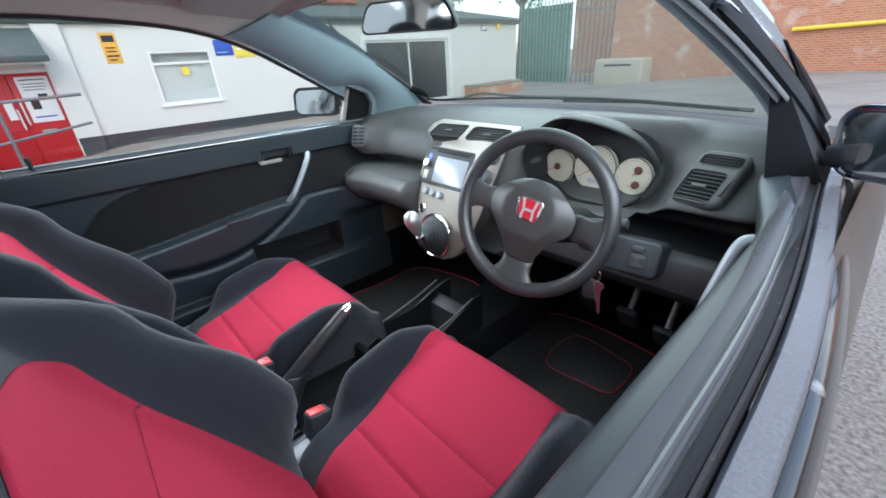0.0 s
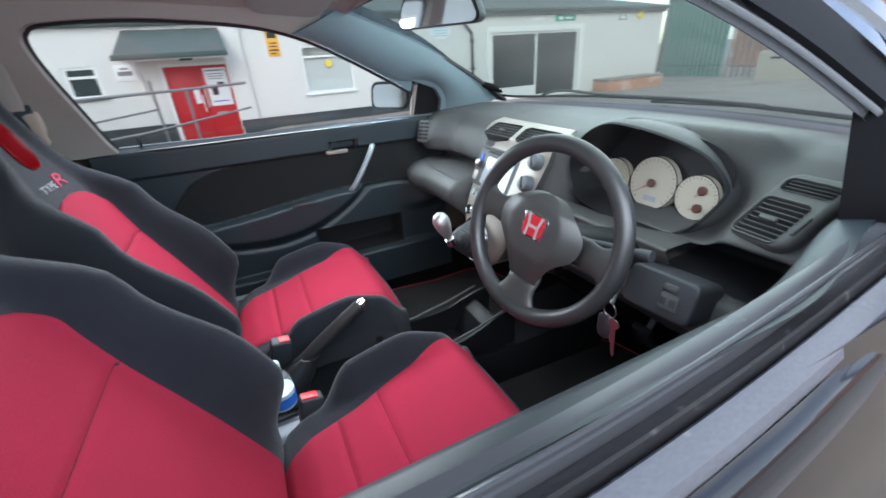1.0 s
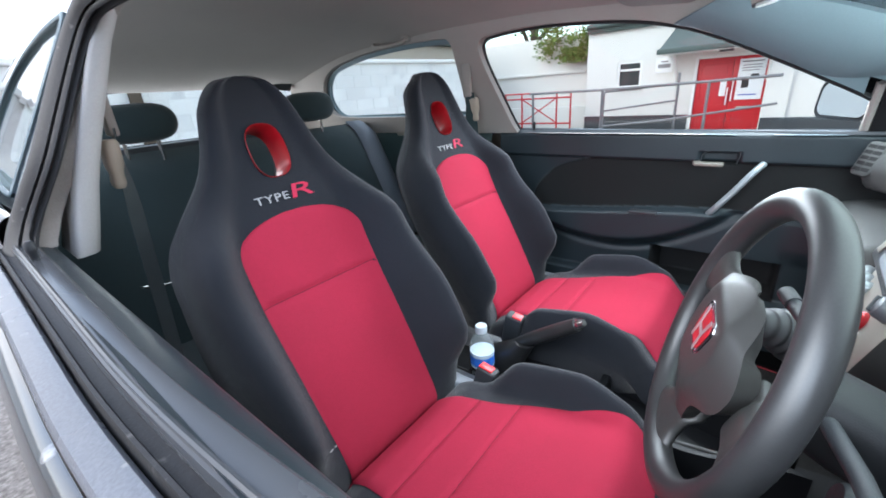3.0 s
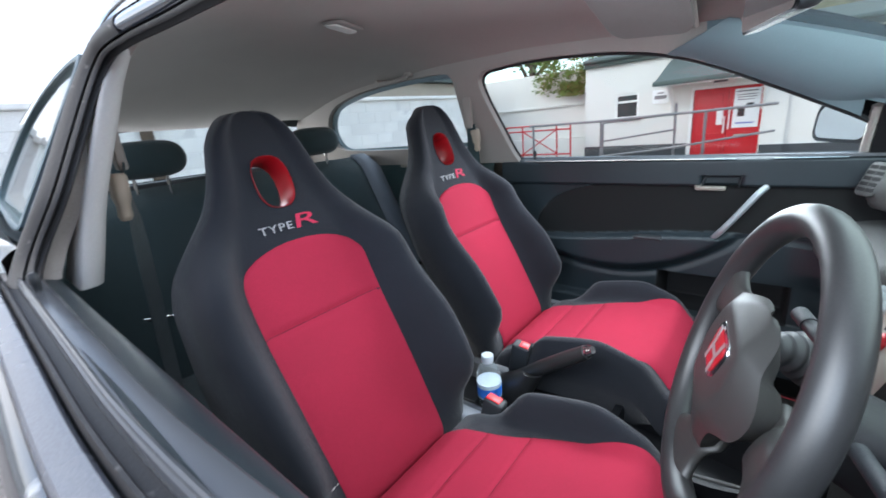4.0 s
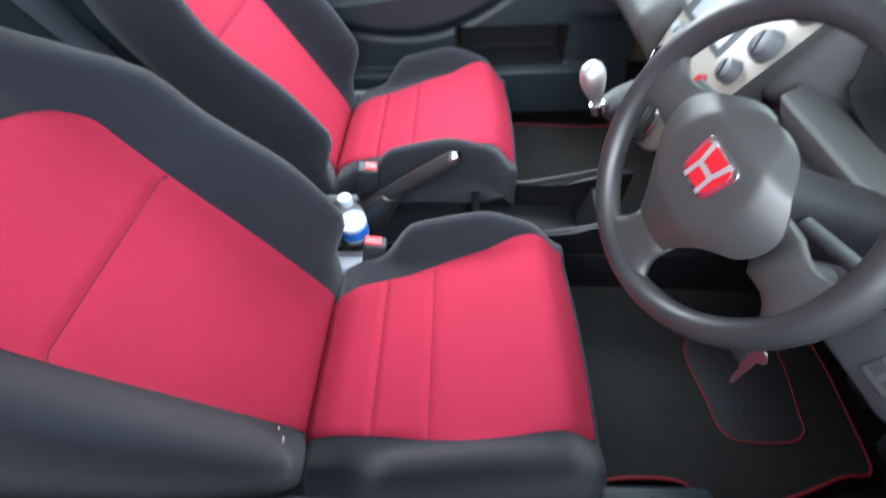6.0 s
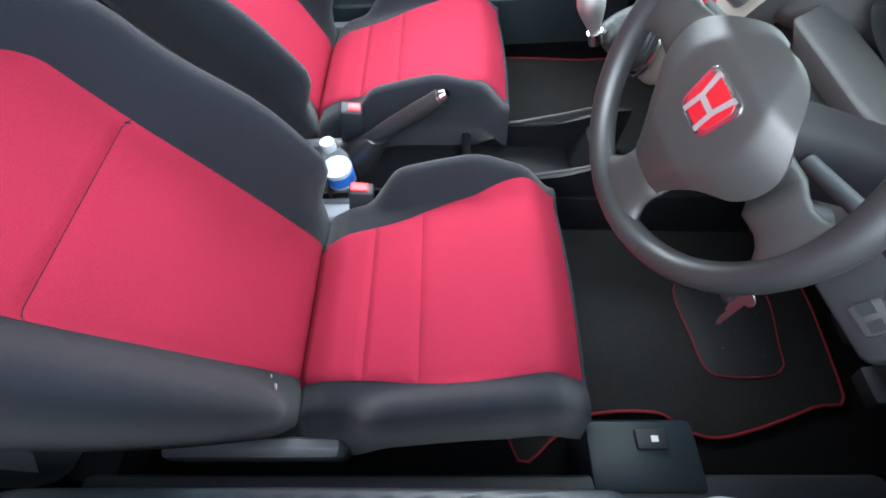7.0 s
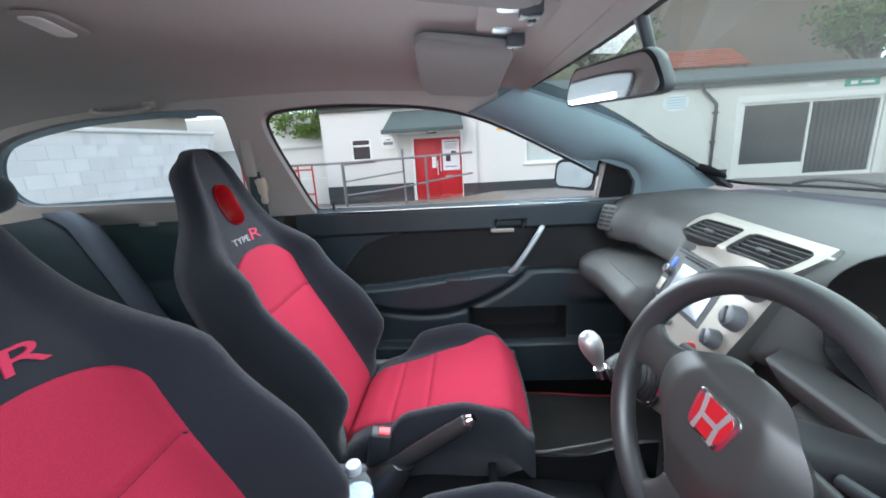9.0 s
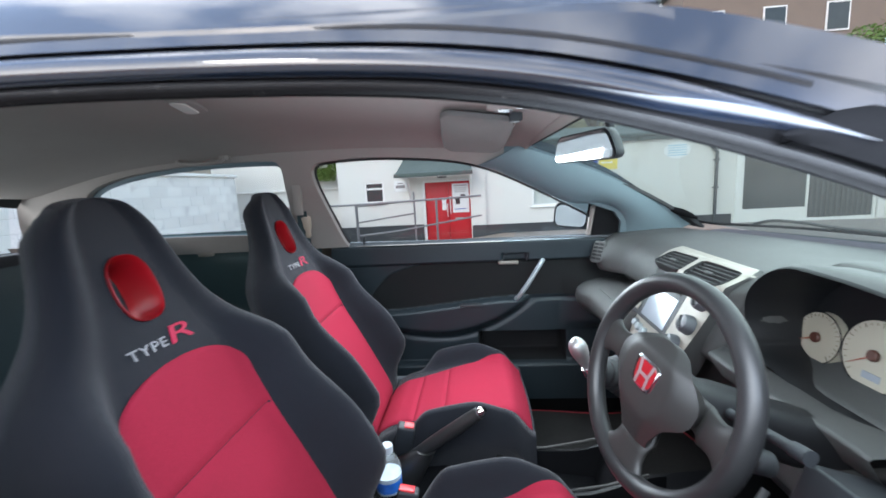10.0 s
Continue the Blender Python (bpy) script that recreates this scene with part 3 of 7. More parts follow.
for sgn in (1, -1):
    rim_ = fine_line([(0.312, 0.955), (0.311, 0.990), (0.302, 1.025), (0.282, 1.056), (0.254, 1.079), (0.216, 1.096), (0.170, 1.104), (0.115, 1.103), (0.055, 1.118), (-0.06, 1.178), (-0.18, 1.236), (-0.26, 1.262)] if sgn < 0 else [(0.320, 0.955), (0.318, 0.990), (0.305, 1.030), (0.280, 1.065), (0.240, 1.092), (0.190, 1.120), (0.10, 1.168), (0.0, 1.218), (-0.06, 1.243), (-0.18, 1.282), (-0.26, 1.298)], 6, False)
    def inner_pillar(k, v):
        """From the edge of the windscreen (k = 0) round to the window's edge (k = 1); v from the dash up to the roof."""
        a = screen(sgn * (0.975 - 0.045 * v), 0.005 + 0.985 * v) - V((0, 0.008, 0.012))
        f = (len(rim_) - 1.001) * v
        i = int(f)
        (y0, z0), (y1, z1) = rim_[i], rim_[i + 1]
        y, z = y0 + (y1 - y0) * (f - i), z0 + (z1 - z0) * (f - i)
        b = V((CX + sgn * (side_x(z, y) - 0.046), y, z))
        return a.lerp(b, k) + V((-sgn * 0.55, -0.30, -0.25)) * 0.030 * math.sin(math.pi * k) ** 0.8 + V((-sgn * 0.006, 0, 0))
    part("inner_pillar", thicken(sheet(inner_pillar, span(0, 1, 13), span(0, 1, 41)), 0.004), PILLAR, car, "smooth blue-grey windscreen pillar lining")
part("rear_window", sheet(lambda u, v: V((CX + u * (0.62 - 0.12 * v), -2.30 + 0.20 * v, 1.0 + 0.30 * v - 0.03 * u * u)), span(-1, 1, 13), span(0, 1, 6)), GLASS, car).visible_shadow = False
part("tailgate_trim", merge(box(CX - 0.68, CX + 0.68, -2.36, -2.28, 0.35, 1.0, 0.01), thicken(sheet(lambda u, v: V((CX + u * 0.53, -2.13 + 0.05 * v, 1.255 + 0.055 * v - 0.04 * u * u)), span(-1, 1, 9), span(0, 1, 4)), 0.03)), TRIM, car)
part("tailgate", rings([[V((CX - w, y, z)), V((CX - w * 0.5, y - 0.04, z)), V((CX + w * 0.5, y - 0.04, z)), V((CX + w, y, z))] for w, y, z in ((0.66, -2.40, 0.25), (0.74, -2.44, 0.5), (0.74, -2.42, 0.75), (0.70, -2.38, 1.0))], closed=False), PAINT, car)
part("bonnet", sheet(lambda u, v: V((CX + u * (0.74 - 0.08 * v), 0.86 - 0.2 * u * u * (1 - v) + 0.78 * v, 0.955 - 0.05 * v - 0.14 * v**2 - 0.05 * u * u)), span(-1, 1, 15), span(0, 1, 12)), PAINT, car, "gloss black bonnet")
part("bumper", rings([[V((CX - w, y - 0.14, z)), V((CX - 0.45, y, z)), V((CX + 0.45, y, z)), V((CX + w, y - 0.14, z))] for w, y, z in ((0.70, 1.66, 0.2), (0.74, 1.76, 0.4), (0.74, 1.74, 0.6), (0.66, 1.62, 0.77))], closed=False), PAINT, car)
part("scuttle", sheet(lambda u, v: V((CX + u * 0.74, 0.80 - 0.19 * u * u + 0.10 * v, 0.958 + 0.008 * v)), span(-1, 1, 15), span(0, 1, 4)), TRIM, car)
for x in (-0.70, 0.75):
    for y in (1.22, -1.35):
        wheel_m = axes((x, y, 0.30), (0, 1, 0), (0, 0, 1))
        w = part("wheel", turned([(0.20, -0.09), (0.275, -0.095), (0.298, -0.08), (0.302, 0.0), (0.298, 0.08), (0.275, 0.095), (0.20, 0.09)], 32, wheel_m), RUBBER, car)
        part("rim", turned([(0.02, -0.07), (0.19, -0.07), (0.20, 0.0), (0.19, 0.07), (0.02, 0.07)], 24, wheel_m), HANDLE, w)
for sgn in (1, -1):
    part("rear_shoulder", sheet(lambda y, k: V((CX + sgn * (low_x(0.95, y) + (side_x(1.0, y) + 0.002 - low_x(0.95, y)) * k), y, 0.956 + 0.06 * smooth(-0.9, -1.5, y) * smooth(0.7, 0.95, 0.956) * (1 - k) + 0.055 * k + 0.012 * math.sin(math.pi * k))), span(-2.30, -0.93, 30), span(0, 1, 6)), PAINT, car, "gloss black shoulder of the rear wing")
    part("front_wing", sheet(lambda y, k: V((CX + sgn * (low_x(0.95, y) * (1 - k) + (0.66 + 0.02 * smooth(0.3, 0.9, y)) * k), y, 0.956 - 0.16 * smooth(0.7, 1.7, y) * (1 - 0.4 * k) - 0.006 * k)), span(0.302, 1.66, 30), span(0, 1, 5)), PAINT, car, "gloss black top of the front wing")
# floor pan, tunnel and footwells
part("floor_pan", box(-0.70, 0.75, -2.3, 0.75, 0.17, 0.20), CARPET, car, "black carpeted floor")
part("bulkhead", box(-0.70, 0.75, 0.70, 0.78, 0.2, 0.95), CARPET, car)
part("inner_sill", box(-0.72, -0.685, -2.3, 0.75, 0.17, 0.42, 0.006), CARPET, car)
part("inner_sill", box(0.725, 0.765, -2.3, 0.75, 0.17, 0.34, 0.006), CARPET, car)
part("door_sill", box(0.66, 0.76, -0.95, 0.45, 0.30, 0.345, 0.012), TRIM, car, "black plastic sill cover")
# ---- front seats ----
BACK_Y = [(0.40, 0.150), (0.425, 0.156), (0.445, 0.1545), (0.46, 0.149), (0.55, 0.101), (0.66, 0.043), (0.767, -0.018), (0.87, -0.062), (0.965, -0.10), (1.05, -0.133), (1.115, -0.155), (1.22, -0.190)]
BACK_W = [(0.38, 0.225), (0.46, 0.245), (0.58, 0.266), (0.70, 0.274), (0.80, 0.270), (0.87, 0.264), (0.92, 0.242), (0.965, 0.200), (1.01, 0.158), (1.06, 0.130), (1.11, 0.112), (1.155, 0.094), (1.185, 0.068), (1.198, 0.044), (1.203, 0.012)]
PANEL_W = [(0.40, 0.139), (0.46, 0.139), (0.60, 0.145), (0.767, 0.150), (0.85, 0.150)]


def seat_back(s, z):
    """Front of the backrest in the seat's own axes: s across from -1 to 1, z the height. The side bolsters stand forward."""
    w = table(BACK_W, z)
    bolster = (0.070 + 0.050 * smooth(0.85, 0.70, z)) * smooth(0.985, 0.88, z) * smooth(0.44, 0.61, z) + 0.012
    a = abs(s)
    rise = bolster * (smooth(0.50, 0.80, a) - 1.15 * smooth(0.84, 1.0, a) ** 1.6)
    return V((s * w * (1 - 0.02 * smooth(0.9, 1, a)), table(BACK_Y, z) + rise * 1.0 - 0.018 * smooth(0.985, 1.0, a) , z))


def back_loops(n=40, m=36):
    loops = []
    for z in [0.38 + (1.203 - 0.38) * (1 - (1 - i / n) ** 1.9) for i in range(n + 1)]:
        w = table(BACK_W, z)
        front = [seat_back(-1 + 2 * i / m, z) for i in range(m + 1)]
        deep = 0.105 - 0.035 * smooth(0.9, 1.1, z) - 0.05 * smooth(1.13, 1.203, z)
        rear = []
        for i in range(1, m // 2):
            a = 1 - 2 * i / (m // 2)
            rear.append(V((a * w * 0.97, table(BACK_Y, z) - deep * (1 - 0.25 * abs(a) ** 3), z)))
        loops.append(front + rear)
    return loops


def panel_sheet(fn, left, right, v0, v1, nu=18, nv=18, lift=0.005, edge=0.010, flip=1):
    """A padded panel whose left and right borders are functions of v, with its rim pressed into the surface."""
    us = [0, 0.02, 0.05, 0.10] + span(0.17, 0.83, nu) + [0.90, 0.95, 0.98, 1]
    ts = [0, 0.02, 0.05, 0.10] + span(0.17, 0.83, nv) + [0.90, 0.95, 0.98, 1]
    def place(u, t):
        v = v0 + (v1 - v0) * t
        a, b = left(v), right(v)
        s = a + (b - a) * u
        e = 1e-3
        p = fn(s, v)
        n = flip * (fn(s + e, v) - p).cross(fn(s, v + e) - p).normalized()
        d = min(u * 0.30, (1 - u) * 0.30, t * abs(v1 - v0), (1 - t) * abs(v1 - v0))
        return p + n * (lift * smooth(0, edge, d) - 0.0015 + 0.003)
    return sheet(place, us, ts)


def cushion(u, y):
    """Top of the seat's cushion: u across from -1 to 1, y along it. The bolsters at the sides stand up."""
    front = smooth(0.50, 0.60, y)
    half = 0.262 - 0.012 * smooth(0.1, 0.0, y) - 0.006 * front
    a = abs(u)
    crest = 0.056 * smooth(0.25, 0.35, y) * (1 - 0.75 * smooth(0.47, 0.62, y)) + 0.004
    z = 0.448 - 0.028 * smooth(0.235, 0.150, y) - 0.020 * smooth(0.186, 0.160, y) + 0.060 * smooth(0.10, 0.52, y) - 0.070 * smooth(0.565, 0.655, y) ** 1.5 + crest * smooth(0.66, 0.84, a) - 0.085 * smooth(0.86, 1.0, a) ** 2 - 0.050 * smooth(0.74, 0.94, a) * (1 - smooth(0.24, 0.33, y))
    return V((u * half - 0.022 * smooth(0.10, 0.60, y), y + 0.012 * smooth(0.50, 0.6, y) * (1 - a * a), z))


def build_seat(at):
    seat = thing("front_seat", (*at, 0.22), "red and black cloth sports bucket seat with embroidered headrest", "car seat", "front seats")
    o = V((at[0], at[1], 0))
    mv = Matrix.Translation(o)
    back = rings(back_loops())
    hole_m = axes((0, 0.12, 1.143), (1, 0, 0), (0, -0.36, 1))
    hole2 = slab(oval(0.086, 0.118, 28, power=2.6), 0.6, hole_m)
    back = cut(back, hole2)
    bk = part("backrest", placed(back, mv), BLACK_CLOTH, seat, "black cloth backrest with raised side bolsters", angle=75)
    # red sleeve that lines the opening through the headrest
    mm = mv @ axes((0, -0.133, 1.052), (-1, 0, 0), (0, -0.36, 1))
    def ring_at(w, h, z, p=2.6):
        return [mm @ V((x, y, z)) for x, y in oval(w, h, 36, power=p)]
    part("headrest_lining", rings([ring_at(0.0855, 0.1175, 0.0035), ring_at(0.0838, 0.1158, 0.0045), ring_at(0.0815, 0.1135, 0.002), ring_at(0.079, 0.111, -0.006), ring_at(0.077, 0.109, -0.03), ring_at(0.079, 0.111, -0.062), ring_at(0.0855, 0.1175, -0.072), ring_at(0.0855, 0.1175, -0.02)], cap=False), RED_PLASTIC, bk, "red plastic sleeve through the headrest", angle=60)
    # red panels of the backrest
    def pl(z):
        w = table(PANEL_W, z)
        if z > 0.85:
            k = min(1.0, (z - 0.85) / 0.077)
            w *= max(0.02, (1 - k**2.4)) ** 0.5
        return w / table(BACK_W, z)
    part("backrest_panel", placed(panel_sheet(seat_back, lambda z: -pl(z), lambda z: pl(z), 0.41, 0.7665, 20, 24, flip=-1), mv), RED_CLOTH, bk, "red cloth insert")
    part("backrest_panel", placed(panel_sheet(seat_back, lambda z: -pl(z), lambda z: pl(z), 0.7675, 0.9265, 20, 22, flip=-1), mv), RED_CLOTH, bk, "red cloth insert")
    # embroidered words
    letters(bk, mv, "TYPE", 0.0725, -0.004, 0.951, 0.0155, EMB_GREY)
    letters(bk, mv, "R", -0.011, -0.074, 0.949, 0.029, EMB_RED, True)
    # cushion
    us = span(-1, 1, 45)
    top = [[cushion(u, y) for u in us] for y in span(-0.06, 0.655, 110)]
    loops = []
    for row in top:
        y = row[0].y
        base = 0.33 + 0.05 * smooth(0.50, 0.655, y)
        low = [V((row[-1].x * (1 - 0.10 * k / 4), row[-1].y, row[-1].z + (base - row[-1].z) * k / 4)) for k in range(1, 5)]
        low2 = [V((row[0].x * (1 - 0.10 * (4 - k) / 4), row[0].y, base + (row[0].z - base) * k / 4)) for k in range(0, 4)]
        loops.append(row + low + low2)
    cs = part("cushion", placed(rings(loops), mv), BLACK_CLOTH, seat, "black cloth seat cushion", angle=60)
    red = lambda y: 0.525 + 0.265 * smooth(0.10, 0.62, y)
    cuts = [0.115, 0.287, 0.384, 0.648]
    for a, b in zip(cuts, cuts[1:]):
        part("cushion_panel", placed(panel_sheet(cushion, lambda y: -(red(y) - 0.05 * (1 - smooth(0.15, 0.6, y)) - 0.07 * smooth(0.22, 0.36, y) * smooth(0.60, 0.46, y)), lambda y: red(y) + 0.05 * (1 - smooth(0.10, 0.35, y)) - 0.05 * smooth(0.35, 0.60, y) - 0.07 * smooth(0.42, 0.60, y), a + 0.0004, b - 0.0004, 22, 34 if b < 0.3 else 14 if b < 0.4 else 26), mv), RED_CLOTH, cs, "red cloth insert")
    # plastic side shields and slide rails
    for sg in (1, -1):
        part("side_shield", placed(box(sg * 0.250 - 0.018, sg * 0.250 + 0.018, -0.06, 0.25, 0.32, 0.425, 0.016), mv), WORN, seat, "grey plastic recliner cover")
        part("slide_rail", placed(box(sg * 0.19 - 0.02, sg * 0.19 + 0.02, -0.20, 0.42, 0.205, 0.335, 0.006), mv), GREY_METAL, seat)
    part("seat_base", placed(box(-0.20, 0.20, -0.05, 0.40, 0.29, 0.345, 0.01), mv), TRIM, seat)
    return seat


EMB_GREY = material("pale_grey_thread", (0.36, 0.36, 0.37), 0.7, vary=0.1, grain=0.4, grain_scale=900, bump=0.5, bump_scale=1500)
EMB_RED = material("red_thread", (0.50, 0.012, 0.06), 0.7, vary=0.1, grain=0.4, grain_scale=900, bump=0.5, bump_scale=1500)


def letters(parent, mv, word, x, x_end, z, high, mat, slant=False):
    """Raised stitched letters on the backrest, below the opening. They run towards the seat's left as one faces it."""
    cu = bpy.data.curves.new("letters", "FONT")
    cu.body, cu.size, cu.extrude, cu.space_character = word, high / 0.7, 0.0012, 1.12
    ob = new("letters", cu)
    me = bpy.data.meshes.new_from_object(ob.evaluated_get(bpy.context.evaluated_depsgraph_get()))
    bpy.data.objects.remove(ob)
    bpy.data.curves.remove(cu)
    bm = bmesh.new()
    bm.from_mesh(me)
    bpy.data.meshes.remove(me)
    x0, x1 = min(v.co.x for v in bm.verts), max(v.co.x for v in bm.verts)
    for v in bm.verts:
        px, pz, up = (v.co.x - x0) / (x1 - x0) * (abs(x - x_end) - (0.3 * high if slant else 0)), v.co.y, v.co.z
        if slant:
            px += 0.3 * pz
        xx, zz = x - px, z + pz
        w = table(BACK_W, zz)
        p = seat_back(xx / w, zz)
        v.co = V((xx, p.y + 0.0015 + up, zz))
    part("embroidery", placed(bm, mv), mat, parent, flat=True)


PALE_COVER = material("pale_grey_cover", (0.27, 0.285, 0.31), 0.45, vary=0.12, scale=20)
driver_seat = build_seat((0.372, -0.71))
tagged(driver_seat, "red and black cloth sports bucket seat behind the steering wheel")
part("hinge_cover", box(0.128, 0.168, -0.575, -0.490, 0.385, 0.430, 0.008, 3), PALE_COVER, driver_seat, "pale grey plastic hinge cover")
SCUFF = material("worn_white_scuff", (0.50, 0.49, 0.47), 0.9, vary=0.3, scale=300)
for x, y, z, w in ((0.5265, -0.554, 0.5225, 0.003), (0.5465, -0.535, 0.5415, 0.006), (0.5675, -0.528, 0.5685, 0.006), (0.5755, -0.527, 0.5775, 0.004)):
    part("scuff_mark", slab(oval(w * 2, w * 1.3, 9), 0.0015, axes((x, y, z), (0.7, 0.5, 0.5), (-0.75, 0.3, 0.6))), SCUFF, driver_seat, "small worn white scuff")
passenger_seat = build_seat((-0.318, -0.785))
tagged(passenger_seat, "red and black cloth sports bucket seat beside the centre console")

# ---- rear seat ----
GREY_VINYL = material("blue_grey_vinyl", (0.15, 0.17, 0.20), 0.55, vary=0.08, grain=0.2, grain_scale=500, bump=0.3, bump_scale=600)
rear = thing("rear_bench", (CX, -1.55, 0.2), "dark grey cloth rear bench with separate headrests", "car seat")
def rear_back(u, v):
    z = 0.45 + 0.57 * v
    return V((CX + u * 0.66, -1.36 - 0.28 * v + 0.02 * math.cos(u * 9) - 0.05 * smooth(0.9, 1, v), z - 0.02 * smooth(0.9, 1.0, abs(u))))
part("backrest", thicken(sheet(rear_back, span(-1, 1, 41), span(0, 1, 16)), 0.10), GREY_CLOTH, rear)
part("side_bolster", thicken(sheet(lambda u, v: rear_back(u, v) + V((0, 0.035 * math.sin(math.pi * (u + 1.03) / 0.23) ** 0.5, 0.012)), [-1.03 + 0.23 * k / 8 for k in range(9)], span(0.05, 1, 12)), 0.05), GREY_VINYL, rear, "pale grey side bolster")
part("cushion", box(-0.63, 0.68, -1.50, -0.98, 0.30, 0.46, 0.05, 4), GREY_CLOTH, rear)
part("seat_base", box(-0.62, 0.67, -1.70, -1.0, 0.195, 0.32), TRIM, rear)
for x in (0.37, -0.30):
    loops = []
    for i in range(13):
        a = math.pi * i / 12
        z, k = 1.115 - 0.062 * math.cos(a), max(0.02, math.sin(a)) ** 0.5
        loops.append([V((x + 0.125 * k * cx_, -1.66 + 0.055 * k * cy_, z)) for cx_, cy_ in oval(2, 2, 24, power=2.6)])
    h = part("headrest", rings(loops), GREY_CLOTH, rear, "black rounded headrest")
    for sg in (-0.05, 0.05):
        part("post", tube([(x + sg, -1.66, 0.98), (x + sg, -1.66, 1.08)], 0.006, 8), CHROME, h)
# ---- dashboard ----
dash = thing("dashboard", (CX, 0.5, 0.5), "charcoal moulded dashboard with a silver centre console", "dashboard")
PROF_P = [(0.80, 0.962), (0.62, 0.985), (0.45, 0.988), (0.35, 0.972), (0.297, 0.937), (0.268, 0.885), (0.262, 0.836), (0.325, 0.830), (0.328, 0.798), (0.235, 0.793), (0.175, 0.780), (0.138, 0.752), (0.138, 0.712), (0.175, 0.668), (0.30, 0.61), (0.50, 0.50)]
PROF_C = [(0.80, 0.962), (0.62, 0.985), (0.45, 0.985), (0.352, 0.972), (0.302, 0.954), (0.264, 0.93), (0.256, 0.89), (0.240, 0.845), (0.224, 0.79), (0.232, 0.770), (0.275, 0.752), (0.29, 0.70), (0.29, 0.64), (0.21, 0.60), (0.30, 0.55), (0.50, 0.48)]
PROF_M = [(0.80, 0.962), (0.62, 0.986), (0.45, 0.988), (0.365, 0.974), (0.328, 0.956), (0.298, 0.93), (0.289, 0.89), (0.287, 0.845), (0.285, 0.80), (0.288, 0.785), (0.292, 0.755), (0.29, 0.70), (0.29, 0.64), (0.29, 0.60), (0.30, 0.55), (0.50, 0.48)]
PROF_D = [(0.80, 0.962), (0.62, 0.988), (0.50, 1.000), (0.44, 1.000), (0.42, 0.94), (0.42, 0.86), (0.36, 0.815), (0.31, 0.80), (0.40, 0.785), (0.40, 0.752), (0.262, 0.738), (0.240, 0.72), (0.232, 0.68), (0.242, 0.635), (0.32, 0.60), (0.50, 0.50)]
PROF_R = [(0.80, 0.962), (0.64, 0.980), (0.53, 0.982), (0.46, 0.966), (0.42, 0.942), (0.345, 0.893), (0.280, 0.850), (0.285, 0.832), (0.40, 0.81), (0.40, 0.755), (0.262, 0.738), (0.242, 0.72), (0.235, 0.68), (0.245, 0.635), (0.32, 0.60), (0.50, 0.50)]


def dash_at(x, k):
    def mix(a, b, w):
        return tuple(p + (q - p) * w for p, q in zip(a, b))
    p = PROF_P[k]
    p = mix(p, PROF_C[k], smooth(-0.30, -0.24, x))
    p = mix(p, PROF_M[k], smooth(0.066, 0.122, x))
    p = mix(p, PROF_D[k], smooth(0.124, 0.140, x))
    p = mix(p, PROF_R[k], smooth(0.46, 0.535, x))
    u = (x - CX) / 0.75
    y = p[0] - 0.19 * u * u * smooth(0.40, 0.80, p[0])
    left = smooth(-0.58, -0.72, x)
    y -= 0.090 * smooth(-0.50, -0.645, x) * (1 - smooth(0.36, 0.50, p[0])) * (0.4 + 0.6 * smooth(0.80, 0.86, p[1]))
    y += 0.03 * left * (1 - smooth(0.4, 0.6, p[0])) + 0.03 * smooth(0.66, 0.75, x) * (1 - smooth(0.4, 0.6, p[0]))
    x -= 0.085 * smooth(0.35, 0.60, y) * smooth(0.50, 0.75, x) - 0.085 * smooth(0.35, 0.60, y) * smooth(-0.45, -0.70, x)
    return V((x, y, p[1]))


def dash_fine(x, t):
    """The dash profile rounded: t along it."""
    i = min(int(t), len(PROF_P) - 2)
    f = t - i
    q = [dash_at(x, min(max(i + j, 0), len(PROF_P) - 1)) for j in (-1, 0, 1, 2)]
    tan = 0.35
    m0, m1 = (q[2] - q[0]) * tan, (q[3] - q[1]) * tan
    return (2 * f**3 - 3 * f**2 + 1) * q[1] + (f**3 - 2 * f**2 + f) * m0 + (3 * f**2 - 2 * f**3) * q[2] + (f**3 - f**2) * m1


part("dash_skin", sheet(dash_fine, span(-0.715, 0.752, 111), span(0, 15, 76)), DASH, dash, "grained charcoal dash moulding", angle=60)
def dash_over(x, t):
    """A skin 3 mm proud of the dash."""
    n = (dash_fine(x + 0.004, t) - dash_fine(x - 0.004, t)).cross(dash_fine(x, min(t + 0.05, 15)) - dash_fine(x, max(t - 0.05, 0))).normalized()
    return dash_fine(x, t) - n * 0.003 * (1 if n.y > 0 or n.z < -0.5 else -1)

# instrument binnacle
def arch(a):
    """The mouth of the instrument hood: a from 0 (left foot) over the top to 1 (right foot)."""
    return [(0.132, 0.845), (0.122, 0.890), (0.138, 0.942), (0.185, 0.992), (0.245, 1.018), (0.300, 1.010), (0.358, 0.980), (0.410, 0.943), (0.446, 0.905), (0.455, 0.868), (0.443, 0.830), (0.400, 0.800), (0.313, 0.795), (0.190, 0.808), (0.140, 0.826)][a]
AR = fine_line([arch(i) for i in range(15)], 5)
def hood_pt(i, d, grow=0.0):
    x, z = AR[i]
    cx, cz = 0.29, 0.90
    low = smooth(0.90, 0.83, z)
    y = 0.266 + 0.122 * smooth(0.25, 0.42, x) * (1 - 0.6 * low) + 0.018 * smooth(0.97, 0.84, z) * smooth(0.42, 0.25, x)
    return V((cx + (x - cx) * (1 + grow), y + d, cz + (z - cz) * (1 + grow)))
idx = range(len(AR))
